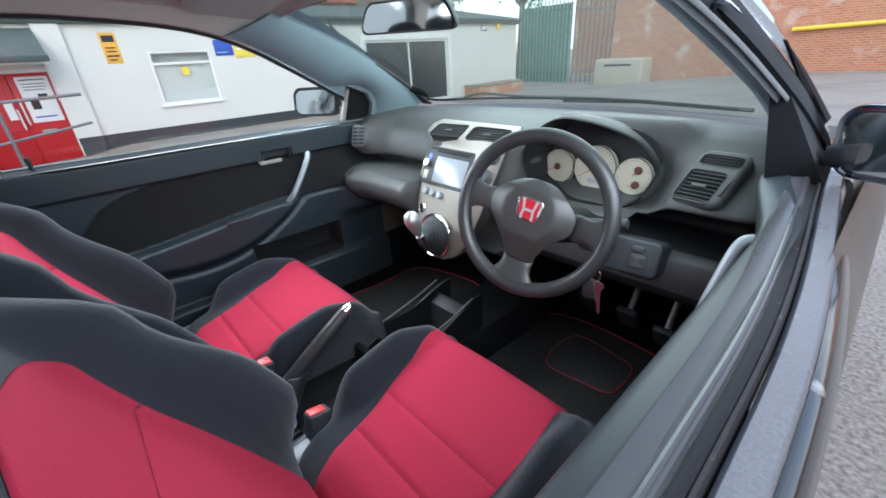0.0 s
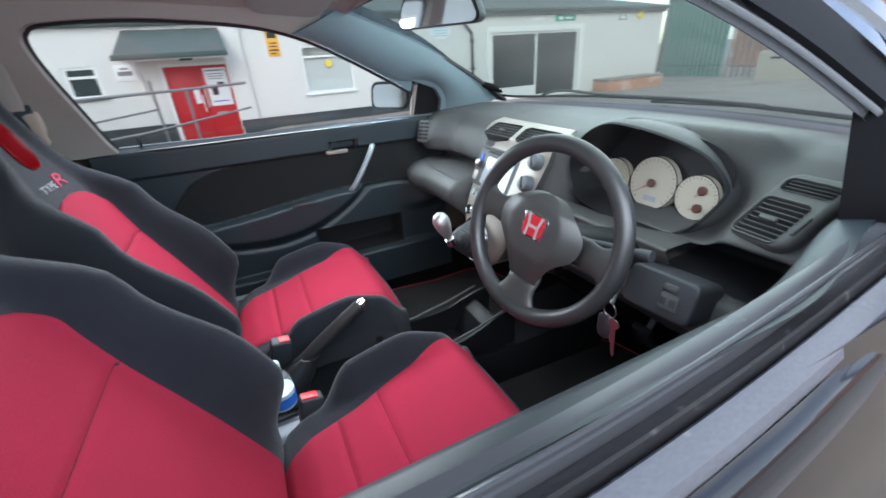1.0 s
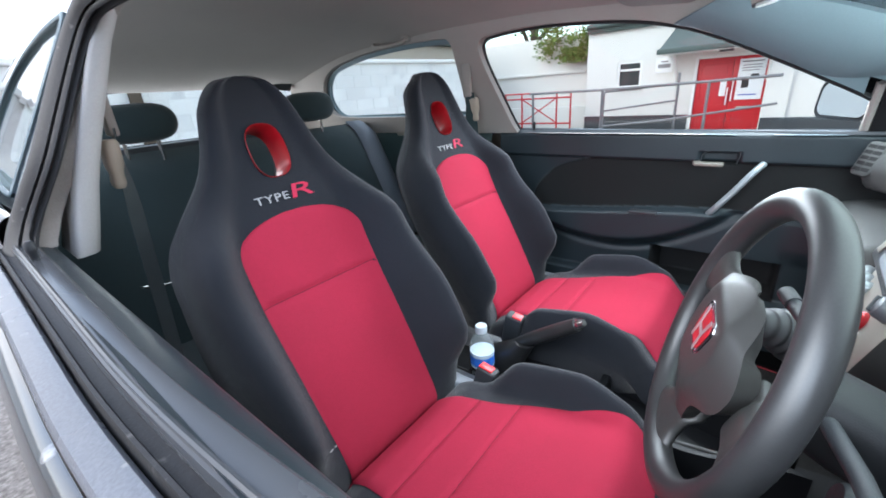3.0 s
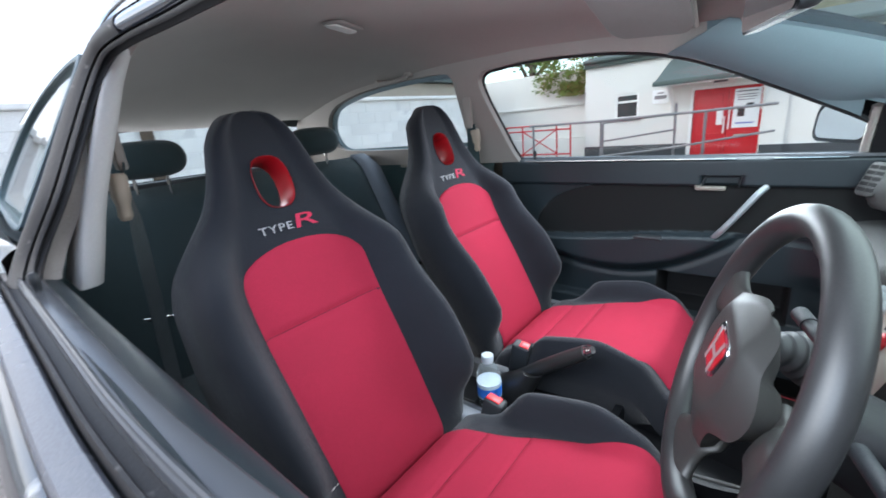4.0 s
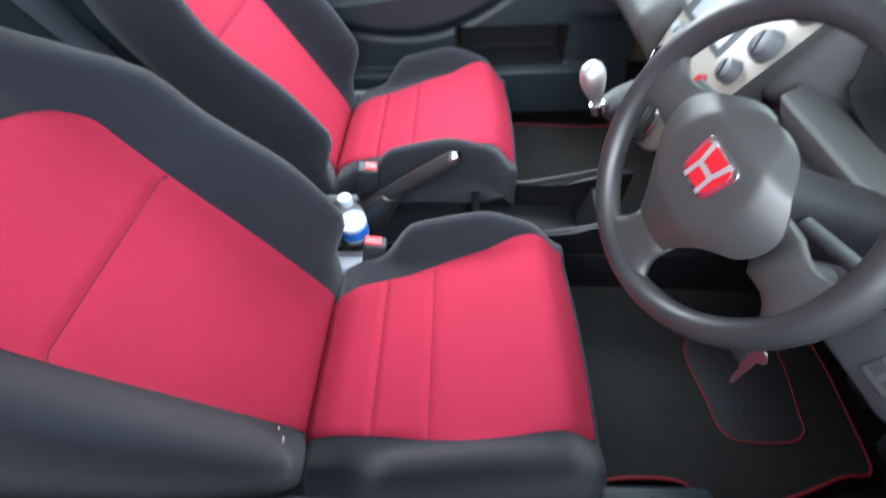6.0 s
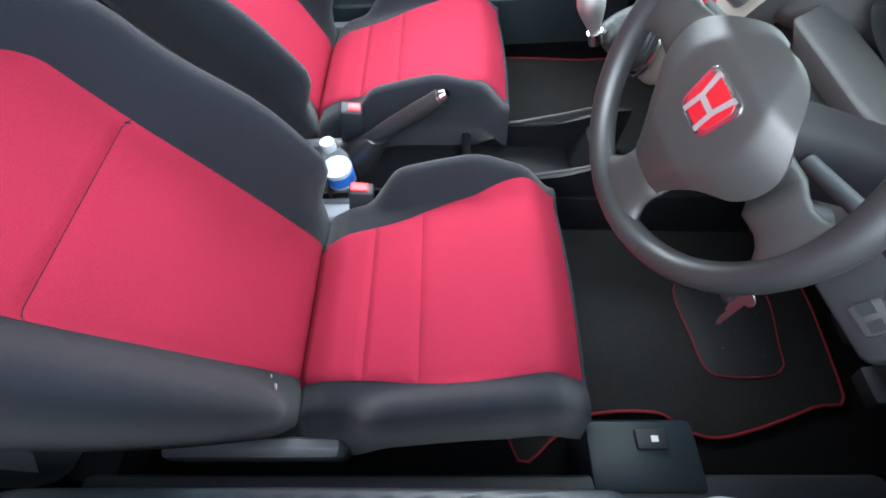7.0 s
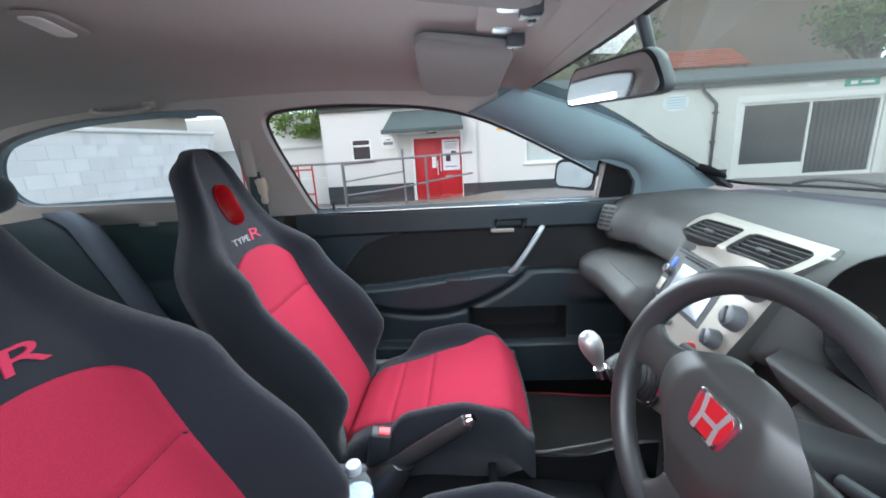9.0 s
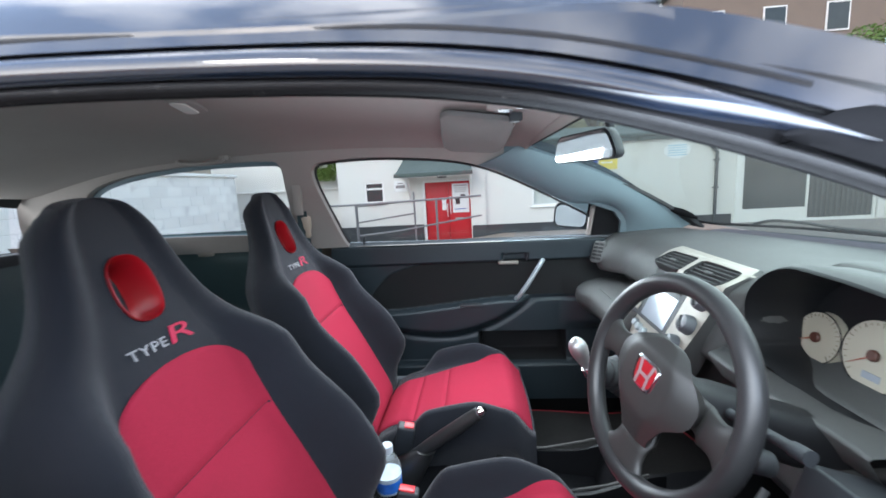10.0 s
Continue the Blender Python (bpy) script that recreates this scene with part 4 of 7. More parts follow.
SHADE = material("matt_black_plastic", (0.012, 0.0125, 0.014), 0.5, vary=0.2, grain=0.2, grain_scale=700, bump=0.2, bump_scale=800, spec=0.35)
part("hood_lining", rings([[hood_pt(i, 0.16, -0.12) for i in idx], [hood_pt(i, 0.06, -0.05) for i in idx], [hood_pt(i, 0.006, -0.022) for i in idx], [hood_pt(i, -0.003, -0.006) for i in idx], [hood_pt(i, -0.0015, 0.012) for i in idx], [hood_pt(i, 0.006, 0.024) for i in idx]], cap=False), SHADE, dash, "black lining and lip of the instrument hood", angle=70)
part("instrument_hood", rings([[hood_pt(i, 0.004, 0.014) for i in idx], [hood_pt(i, 0.02, 0.05) for i in idx], [hood_pt(i, 0.10, 0.055) - V((0, 0, 0.010)) for i in idx], [hood_pt(i, 0.20, 0.03) - V((0, 0, 0.050)) for i in idx]], cap=False), DASH, dash, "arched hood over the instruments", angle=70)
def shelf(x, k):
    """The level lip under the instruments, rolled over towards the driver."""
    back = 0.285 + 0.05 * smooth(0.33, 0.45, x)
    front = 0.203 + 0.03 * smooth(0.30, 0.44, x) + 0.04 * smooth(0.125, 0.095, x)
    if k <= 6:
        return V((x, back + (front + 0.008 - back) * k / 6, 0.801 + 0.012 * k / 6 - 0.012 * smooth(0.33, 0.44, x) * k / 6))
    a = (k - 6) / 6 * 1.5
    return V((x, front + 0.008 - 0.008 * math.sin(min(a, 1.45)) + (0.03 if k == 12 else 0), 0.805 - 0.012 * smooth(0.33, 0.44, x) + 0.008 * math.cos(min(a, 1.45)) - (0.045 if k == 12 else 0)))
part("binnacle_shelf", sheet(shelf, span(0.095, 0.45, 44), range(13)), DASH, dash, "grey lip under the instruments", angle=80)
cluster = part("instrument_panel", slab(oval(0.345, 0.20, 40, power=2.6), 0.006, axes((0.284, 0.402, 0.886), (1, 0, 0), (0, 0.17, 1))), SHADE, dash, "black instrument panel with three cream dials")
DM = axes((0.300, 0.381, 0.866), (1, 0, 0), (0, 0.17, 1))
for gx, gz, r, ang in ((-0.124, -0.005, 0.050, (205,)), (-0.011, 0.006, 0.061, (215,)), (0.098, -0.001, 0.048, (230, 200))):
    d = part("dial", turned([(0.001, 0.004), (r * 0.98, 0.004), (r, 0.002), (r * 1.02, -0.012)], 36, DM @ Matrix.Translation((gx, gz, 0))), DIAL, cluster, "cream dial face")
    part("dial_bezel", placed(tube([(r * math.cos(a * math.tau / 36), r * math.sin(a * math.tau / 36), 0.004) for a in range(36)], 0.0012, 6, True), DM @ Matrix.Translation((gx, gz, 0))), BLACK, d)
    marks = []
    for k in range(25):
        a = radians(225 - k * 270 / 24)
        ln = 0.008 if k % 3 == 0 else 0.004
        marks.append(placed(box(-ln / 2, ln / 2, -0.0006, 0.0006, 0, 0.0006), DM @ Matrix.Translation((gx, gz, 0.0042)) @ Matrix.Rotation(a, 4, "Z") @ Matrix.Translation((r * 0.87, 0, 0))))
    part("dial_scale", merge(*marks), MARK, d, flat=True)
    for n, a in enumerate(ang):
        off = (0.012, 0.018 - 0.038 * n, 0) if len(ang) > 1 else (0, 0, 0)
        m = DM @ Matrix.Translation((gx + off[0], gz + off[1], 0.006)) @ Matrix.Rotation(radians(a), 4, "Z")
        ln = r * (0.45 if len(ang) > 1 else 0.8)
        nd = part("needle", slab([(-0.006, -0.0016), (ln, -0.0005), (ln, 0.0005), (-0.006, 0.0016)], 0.001, m), NEEDLE, d, "dark red needle")
        part("needle_hub", turned([(0.010, 0), (0.010, 0.004), (0.008, 0.006), (0.001, 0.006)], 18, m), material("dark_brown_hub", (0.09, 0.03, 0.02), 0.4) if "dark_brown_hub" not in bpy.data.materials else bpy.data.materials["dark_brown_hub"], nd)
part("odometer", placed(box(-0.016, 0.016, -0.006, 0.006, 0.0045, 0.0055), DM @ Matrix.Translation((-0.008, -0.030, 0))), SCREEN, cluster)


SLAT = material("dark_vent_slat", (0.022, 0.023, 0.024), 0.6, vary=0.1)


def vent(m, w, h, n, parent, mat=TRIM, tab=True, corner=0.012, lip=0.010):
    """An air vent: a rounded frame round a dark box with level slats."""
    def loop(a, b, z, r):
        return [m @ V((x, y, z)) for x, y in rounded(a, b, r)]
    v = part("air_vent", rings([loop(w + lip, h + lip, -0.006, corner + lip / 2), loop(w + lip * 0.8, h + lip * 0.8, 0.002, corner + lip * 0.4), loop(w + lip * 0.3, h + lip * 0.3, 0.0025, corner + lip * 0.15), loop(w, h, 0.0, corner), loop(w, h, -0.03, corner)], cap=False), mat, parent, "rounded vent frame")
    bm = bmesh.new()
    bm.faces.new([bm.verts.new(p) for p in loop(w, h, -0.018, corner)])
    part("vent_recess", bm, BLACK, v, flat=True)
    for i in range(n):
        y = -h / 2 + h * (i + 0.5) / n
        part("slat", placed(box(-w / 2 + 0.003, w / 2 - 0.003, -h / n * 0.15, h / n * 0.15, -0.009, 0.0, 0.0006, 1), m @ Matrix.Translation((0, y, 0)) @ Matrix.Rotation(radians(-18), 4, "X")), SLAT, v)
    if tab:
        part("vane_tab", placed(box(-0.015, 0.015, -0.004, 0.004, -0.002, 0.006, 0.001), m @ Matrix.Translation((0, -h / n * 0.3, 0))), DASH, v)
    return v


VR = axes((0.585, 0.338, 0.897), (1, -0.20, 0.02), (0.0, 0.128, 0.088))
pod_bm = slab(rounded(0.112, 0.158, 0.028, 7, -0.003, 0.004), 0.040, VR @ Matrix.Translation((0, 0, -0.030)), 0.012, 4)
pod_bm = cut(pod_bm, slab(rounded(0.080, 0.088, 0.011), 0.06, VR @ Matrix.Translation((-0.010, -0.026, -0.022))))
pod_bm = cut(pod_bm, slab(rounded(0.088, 0.034, 0.011), 0.06, VR @ Matrix.Translation((-0.003, 0.049, -0.022))))
pod = part("vent_pod", pod_bm, DASH, dash, "rounded vent pod")
vent(VR @ Matrix.Translation((-0.010, -0.026, 0.0085)), 0.076, 0.084, 8, pod, DASH, corner=0.010)
vent(VR @ Matrix.Translation((-0.003, 0.049, 0.0085)), 0.084, 0.030, 4, pod, DASH, tab=False, corner=0.010)
part("vent_wheel", placed(box(0.037, 0.043, -0.045, -0.005, 0.006, 0.013, 0.001), VR), TRIM, pod)
# vents at the passenger's end: short upright slots
VL = axes((-0.630, 0.197, 0.905), (0.86, 0.48, 0.0), (-0.08, 0.36, 0.92))
vl = part("air_vent", slab(rounded(0.062, 0.088, 0.014), 0.004, VL, 0.0035), DASH, dash, "slotted end vent")
for r in range(2):
    for k in range(5):
        part("slot", placed(box(-0.025 + 0.026 * r, -0.002 + 0.026 * r, -0.0045, 0.0045, 0.002, 0.0048), VL @ Matrix.Translation((0, 0.030 - 0.0145 * k, 0))), BLACK, vl)
part("trim_seam", tube([(-0.70, 0.252, 0.775), (-0.55, 0.176, 0.782), (-0.40, 0.172, 0.782), (-0.29, 0.172, 0.780)], 0.0015, 6), DASH, dash)

# silver centre console
STK = [(0.318, 0.974, -0.286, 0.070), (0.290, 0.963, -0.302, 0.081), (0.250, 0.940, -0.311, 0.081), (0.244, 0.905, -0.315, 0.078), (0.215, 0.845, -0.316, 0.070), (0.188, 0.790, -0.312, 0.060), (0.168, 0.735, -0.302, 0.046), (0.150, 0.680, -0.274, 0.024), (0.140, 0.630, -0.246, -0.002), (0.136, 0.590, -0.215, -0.028), (0.140, 0.558, -0.180, -0.066), (0.150, 0.540, -0.140, -0.105)]
def stack_at(t):
    i = min(int(t), len(STK) - 2)
    f = t - i
    return tuple(a + (b - a) * f for a, b in zip(STK[i], STK[i + 1]))
def stack(u, t, lift=0.0):
    """u from -1 to 1 across, t down the console."""
    y, z, a, b = stack_at(t)
    c, h = (a + b) / 2, (b - a) / 2
    return V((c + u * h, y + 0.016 * abs(u) ** 6 + 0.013 * max(0.0, -u) ** 2.5 - 0.02 * (u - 0.2) * smooth(1, 3, t) * smooth(8, 5, t) - lift, z + lift * 0.4))
con_bm = rings([[stack(u, t) for u in span(-1, 1, 25)] + [stack(u, t) + V((0, 0.06, -0.026 * smooth(3, 0, t))) for u in span(1, -1, 5)] for t in span(0, 11, 45)])
VENTS = [(axes(((x0 + x1) / 2, 0.276, 0.9545), (1, 0, 0.012), (0, 0.082, 0.040)), x1 - x0 - 0.006) for x0, x1 in ((-0.262, -0.108), (-0.090, 0.066))]
for m, w in VENTS:
    con_bm = cut(con_bm, slab(rounded(w + 0.004, 0.066, 0.016), 0.05, m @ Matrix.Translation((0, 0, -0.028))))
con_bm.normal_update()
for fc in con_bm.faces:
    fc.material_index = 1 if abs(fc.normal.x) > 0.8 or fc.normal.y > 0.5 else 0
con = part("centre_console", con_bm, (SILVER, DASH), dash, "silver painted console", angle=60)
def on_stack(x, z, lift=0.0):
    """A pose on the console's face at height z, facing out."""
    for k in range(110):
        t = 1.5 + k * 0.08
        if stack_at(min(t, 10.9))[1] <= z:
            break
    t = min(t, 10.5)
    y, zz, a, b = stack_at(t)
    u = (2 * x - a - b) / (b - a)
    p, q = stack(u, t - 0.4), stack(u, t + 0.4)
    return axes(stack(u, t), (1, -0.04, 0), p - q) @ Matrix.Translation((0, 0, lift))
for m, w in VENTS:
    vent(m @ Matrix.Translation((0, 0, -0.0035)), w, 0.062, 5, con, SLAT, corner=0.014, lip=0.003)
# radio
RM = on_stack(-0.140, 0.842, 0.001)
rad = part("radio", slab(rounded(0.228, 0.128, 0.008), 0.006, RM, 0.002), TRIM, con, "black double-height radio with screen")
part("screen", slab(rounded(0.150, 0.086, 0.004), 0.002, RM @ Matrix.Translation((0.022, -0.010, 0.006)), 0.0006), SCREEN, rad, "blank unlit screen with its pale reflection in the colour")
part("disc_slot", placed(box(-0.06, 0.09, 0.046, 0.051, 0.004, 0.0075), RM), BLACK, rad)
part("disc_slot", placed(box(-0.095, 0.10, 0.054, 0.057, 0.004, 0.008), RM), BLACK, rad)
part("blue_strip", placed(box(-0.098, -0.082, 0.014, 0.038, 0.006, 0.008, 0.002), RM), BLUE_LABEL, rad, "lit blue button strip")
part("dial_knob", turned([(0.013, 0.004), (0.013, 0.018), (0.010, 0.021), (0.001, 0.021)], 20, RM @ Matrix.Translation((-0.090, 0.004, 0))), CHROME, rad)
part("button_bar", placed(box(-0.104, -0.080, -0.050, -0.020, 0.006, 0.009, 0.002), RM), SILVER, rad)
for k in range(3):
    part("toggle_button", turned([(0.012, 0), (0.012, 0.010), (0.0095, 0.014), (0.001, 0.014)], 20, on_stack(-0.220 + 0.040 * k, 0.762)), HANDLE, con, "round grey button")
part("hazard_button", turned([(0.015, 0), (0.015, 0.006), (0.012, 0.009), (0.001, 0.009)], 20, on_stack(-0.020, 0.752)), RED_PLASTIC, con, "round red hazard button")
part("power_socket", turned([(0.017, 0), (0.017, 0.004), (0.013, 0.005), (0.012, -0.002), (0.001, -0.002)], 22, on_stack(-0.222, 0.703)), BLACK, con)
part("socket_ring", placed(tube([(0.015 * math.cos(a * math.tau / 24), 0.015 * math.sin(a * math.tau / 24), 0.004) for a in range(24)], 0.0022, 6, True), on_stack(-0.222, 0.703)), CHROME, con)
for x, z, r in ((0.043, 0.900, 0.023), (0.037, 0.846, 0.023), (0.022, 0.795, 0.019)):
    k = part("heater_knob", turned([(r * 1.1, -0.004), (r * 1.02, 0.003), (r * 0.96, 0.012), (r * 0.82, 0.018), (r * 0.5, 0.0205), (0.001, 0.021)], 26, on_stack(x, z)), WORN, con, "dark grey heater knob")
    part("pointer", placed(box(-0.003, 0.003, -r * 0.7, r * 0.7, 0.015, 0.024, 0.0015), on_stack(x, z) @ Matrix.Rotation(0.5, 4, "Z")), TRIM, k)
# shift lever out of the console
BM = on_stack(-0.125, 0.634)
part("boot_ring", placed(tube([(0.072 * math.cos(a * math.tau / 40), 0.072 * math.sin(a * math.tau / 40), 0.009) for a in range(40)], 0.0065, 8, True), BM), CHROME, con, "chrome ring round the gear lever boot")
gear = thing("gear_lever", BM.translation, "silver gear knob on a short lever with ribbed black boot", "gear lever")
tip, foot = V((-0.032, -0.006, 0.706)), BM.translation.copy()
ax = (tip - foot)
loops = []
for i in range(29):
    f = i / 28
    r = (0.045 * (1 - f) ** 0.9 + 0.017) * (1 + (0.0, 0.10, 0.10, -0.03)[i % 4])
    c = foot + BM.to_3x3().col[2] * 0.010 * (1 - f) + ax * (0.02 + 0.80 * f)
    w = BM.to_3x3().col[2].lerp(ax.normalized(), min(1, f * 1.6)).normalized()
    m = axes(c, w.orthogonal(), w.cross(w.orthogonal()))
    loops.append([m @ V((r * math.cos(k * math.tau / 24), r * math.sin(k * math.tau / 24), 0)) for k in range(24)])
def even(loops):
    """Turns each loop so that its points follow those before."""
    out = [loops[0]]
    for l in loops[1:]:
        best = min(range(len(l)), key=lambda s: sum((l[(k + s) % len(l)] - out[-1][k]).length for k in range(0, len(l), 6)))
        out.append([l[(k + best) % len(l)] for k in range(len(l))])
    return out
part("boot", rings(even(loops)), RIBBED, gear, "ribbed black boot", angle=80)
part("shaft", tube([foot + ax * 0.70, foot + ax], 0.009, 12), CHROME, gear)
ka = V((0.008, -0.36, 0.93)).normalized()
part("collar", tube([tip - ka * 0.022, tip - ka * 0.004, tip], 0.0135, 16), CHROME, gear)
km = axes(tip, ka.orthogonal(), ka.cross(ka.orthogonal()))
part("knob", turned([(0.010, 0.0), (0.0125, 0.012), (0.017, 0.026), (0.0215, 0.042), (0.0235, 0.056), (0.0225, 0.068), (0.018, 0.079), (0.010, 0.086), (0.001, 0.088)], 26, km), KNOB, gear, "teardrop aluminium knob")

# the tray's black lining also paints in the shade of its recess
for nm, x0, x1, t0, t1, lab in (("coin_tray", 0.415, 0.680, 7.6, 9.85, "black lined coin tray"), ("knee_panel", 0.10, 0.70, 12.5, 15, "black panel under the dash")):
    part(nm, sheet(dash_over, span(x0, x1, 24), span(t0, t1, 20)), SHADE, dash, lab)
# steering column, stalks, keys, switches
part("column_shroud", rings([[V((0.345 + 0.045 * k * a, y, z + 0.045 * k * b)) for a, b in oval(2, 2, 24, power=3)] for y, z, k in ((0.055, 0.825, 0.85), (0.10, 0.808, 1.0), (0.20, 0.772, 1.0), (0.33, 0.745, 1.0))]), SHADE, dash, "black steering column shroud")
for pts, r in (([(0.30, 0.085, 0.835), (0.22, 0.075, 0.845), (0.165, 0.055, 0.852)], 0.009), ([(0.39, 0.09, 0.832), (0.455, 0.105, 0.838), (0.505, 0.110, 0.845)], 0.008)):
    st = part("stalk", tube(pts, r, 12), TRIM, dash, "black column stalk")
    a, b = V(pts[-2]), V(pts[-1])
    part("stalk_tip", tube([b - (b - a) * 0.35, b, b + (b - a) * 0.12], 0.0105, 12), TRIM, st)
part("ignition_lock", turned([(0.018, 0), (0.018, 0.02), (0.015, 0.024), (0.001, 0.024)], 20, axes((0.425, 0.125, 0.775), (1, 0, 0), (0, 0.3, 1))), TRIM, dash)
SW = axes((0.500, 0.160, 0.752), (1, 0.10, 0), (0, 0.35, 1))
sw = part("switch_panel", slab(rounded(0.132, 0.080, 0.014), 0.10, SW @ Matrix.Translation((0, 0, -0.10)), 0.006, 3), TRIM, dash, "dark switch panel below the instruments")
part("mirror_switch", slab(rounded(0.034, 0.030, 0.005), 0.007, SW @ Matrix.Translation((0.024, -0.006, -0.001)), 0.002), DASH, sw, "square mirror switch")
part("mirror_dial", slab(rounded(0.026, 0.012, 0.005), 0.008, SW @ Matrix.Translation((0.020, 0.020, -0.001)), 0.002), DASH, sw)
for k in (-0.009, 0.009):
    part("switch_mark", placed(box(k - 0.006, k + 0.006, -0.007, 0.007, 0.0060, 0.0068), SW @ Matrix.Translation((0.024, -0.006, 0))), TRIM, sw)
keys = thing("key_bunch", (0.445, 0.105, 0.60), "bunch of metal keys hanging from the ignition", "keys")
part("key", tube([(0.432, 0.118, 0.772), (0.440, 0.098, 0.750)], 0.005, 8), KEY_STEEL, keys)
part("key_ring", tube([(0.440 + 0.014 * math.cos(a * math.tau / 20), 0.096, 0.735 + 0.016 * math.sin(a * math.tau / 20)) for a in range(20)], 0.0013, 6, True), KEY_STEEL, keys)
part("key_fob", rings([[V((0.432 + 0.016 * k * a, 0.097 + 0.007 * k * b, z)) for a, b in oval(2, 2, 16, power=3)] for z, k in ((0.722, 0.5), (0.715, 0.95), (0.685, 1.0), (0.672, 0.8), (0.668, 0.4))]), TRIM, keys, "black key fob")
for x, a, ln in ((0.449, 0.03, 0.050), (0.453, 0.08, 0.078)):
    m = axes((x, 0.094, 0.722), (math.cos(a), 0.15, math.sin(a)), (math.sin(a), 0, -math.cos(a)))
    k = part("key", merge(slab(oval(0.022, 0.020, 16, 0, 0.010), 0.002, m), slab([(-0.004, 0.018), (0.004, 0.018), (0.003, ln), (0.0, ln + 0.004), (-0.003, ln - 0.006), (-0.004, ln - 0.014)], 0.002, m)), KEY_STEEL, keys, "flat steel key")
keys.location += V((0.030, -0.020, -0.008))
for x, z in ((0.52, 0.40), (0.40, 0.42), (0.26, 0.42)):
    pd = part("pedal", placed(box(-0.032, 0.032, -0.012, 0.012, -0.045, 0.045, 0.006), pose(x, 0.50, z - 0.06, 30, 0, 0)), TRIM, car, "rubber faced foot pedal")
    part("pedal_arm", tube([(x, 0.51, z - 0.04), (x, 0.60, z + 0.10), (x, 0.66, z + 0.2)], 0.010, 8), GREY_METAL, pd)

# ---- steering wheel ----
yw, tl = radians(12.5), radians(17.0)
WX = V((math.cos(yw), math.sin(yw), 0))
WN = V((math.sin(yw) * math.cos(tl), -math.cos(yw) * math.cos(tl), math.sin(tl)))
WC = V((0.351, 0.000, 0.862))
WM = axes(WC, WX, WN.cross(WX)) @ Matrix.Rotation(radians(-10), 4, "Z")
wheel = thing("steering_wheel", WC, "black leather three-spoke steering wheel with a red badge", "steering wheel")
RR = 0.164
part("rim", placed(tube([(RR * math.cos(a * math.tau / 72), RR * math.sin(a * math.tau / 72), 0) for a in range(72)], 0.0168, 16, True, 0.95), WM), LEATHER, wheel, "worn black leather rim")
def hub_w(y):
    return table([(-0.098, 0.036), (-0.090, 0.037), (-0.075, 0.044), (-0.058, 0.053), (-0.042, 0.064), (-0.030, 0.077), (-0.020, 0.088), (-0.005, 0.095), (0.010, 0.0965), (0.020, 0.095), (0.031, 0.089), (0.045, 0.076), (0.057, 0.060), (0.067, 0.043), (0.0715, 0.031), (0.0738, 0.019), (0.0745, 0.008)], y)
def hub_pt(u, y):
    """The domed hub: u from side to side, y up the wheel."""
    def ramp(d):
        return 0.5 * (d + math.sqrt(d * d + 0.000012)) - 0.0017
    w = hub_w(y)
    side = ramp((abs(u) - 0.60) * w)
    return WM @ V((u * w, y, 0.024 - 0.003 * u * u - 0.42 * side - 0.9 * ramp(y - 0.052) - 0.35 * ramp(-0.045 - y)))
part("airbag_cover", thicken(sheet(hub_pt, span(-1, 1, 41), span(-0.098, 0.05, 36) + [0.0745 - 0.0245 * (1 - k / 12) ** 2 for k in range(1, 13)]), 0.026), WHEELPLASTIC, wheel, "smooth black hub cover", angle=70)
def spoke(line, name):
    """A padded spoke through (u, v, half width, lift) with its side across the run, its face rounded."""
    loops = []
    for (u, v, w, z), (sx, sy) in line:
        loops.append([WM @ V((u + sx * w * p, v + sy * w * p, z + 0.010 * q)) for p, q in oval(2, 2, 24, power=2.4)])
    return part(name, rings(loops), WHEELPLASTIC, wheel, "black leather wrapped spoke", angle=70)
for sg in (1, -1):
    spoke([((sg * u, v, w, z), (0.0, 1.0)) for u, v, w, z in ((0.060, 0.004, 0.022, -0.022), (0.088, 0.003, 0.026, -0.019), (0.0955, 0.003, 0.0285, -0.014), (0.1005, 0.003, 0.0290, -0.0095), (0.112, 0.003, 0.0265, -0.008), (0.124, 0.004, 0.0255, -0.006), (0.135, 0.005, 0.029, -0.004), (0.145, 0.006, 0.037, -0.002), (0.154, 0.007, 0.050, -0.002))], "spoke")
spoke([((0.0, v, w, z), (1.0, 0.0)) for v, w, z in ((-0.070, 0.026, -0.022), (-0.0945, 0.032, -0.020), (-0.0985, 0.0345, -0.014), (-0.103, 0.0355, -0.0095), (-0.114, 0.035, -0.008), (-0.127, 0.038, -0.006), (-0.138, 0.047, -0.004), (-0.147, 0.062, -0.002), (-0.155, 0.080, -0.002))], "spoke")
bm_ = WM @ Matrix.Translation((0.002, 0.013, 0.0238))
def badge_line(s):
    return [(x * s * (1 + 0.10 * y / 0.022), y * s) for x, y in rounded(0.055, 0.050, 0.013)]
badge = part("badge", slab(badge_line(1.0), 0.004, bm_, 0.0015), CHROME, wheel, "red badge in a chrome rim")
part("badge_field", slab(badge_line(0.79), 0.0008, bm_ @ Matrix.Translation((0, 0, 0.0042))), RED_PLASTIC, badge, "bright red enamel")
for sg in (1, -1):
    part("badge_bar", slab([(sg * 0.0125, 0.0215), (sg * 0.0185, 0.0215), (sg * 0.0135, 0.0), (sg * 0.0150, -0.0215), (sg * 0.0095, -0.0215), (sg * 0.0085, 0.0)], 0.0008, bm_ @ Matrix.Translation((0, 0, 0.0052))), KNOB, badge)
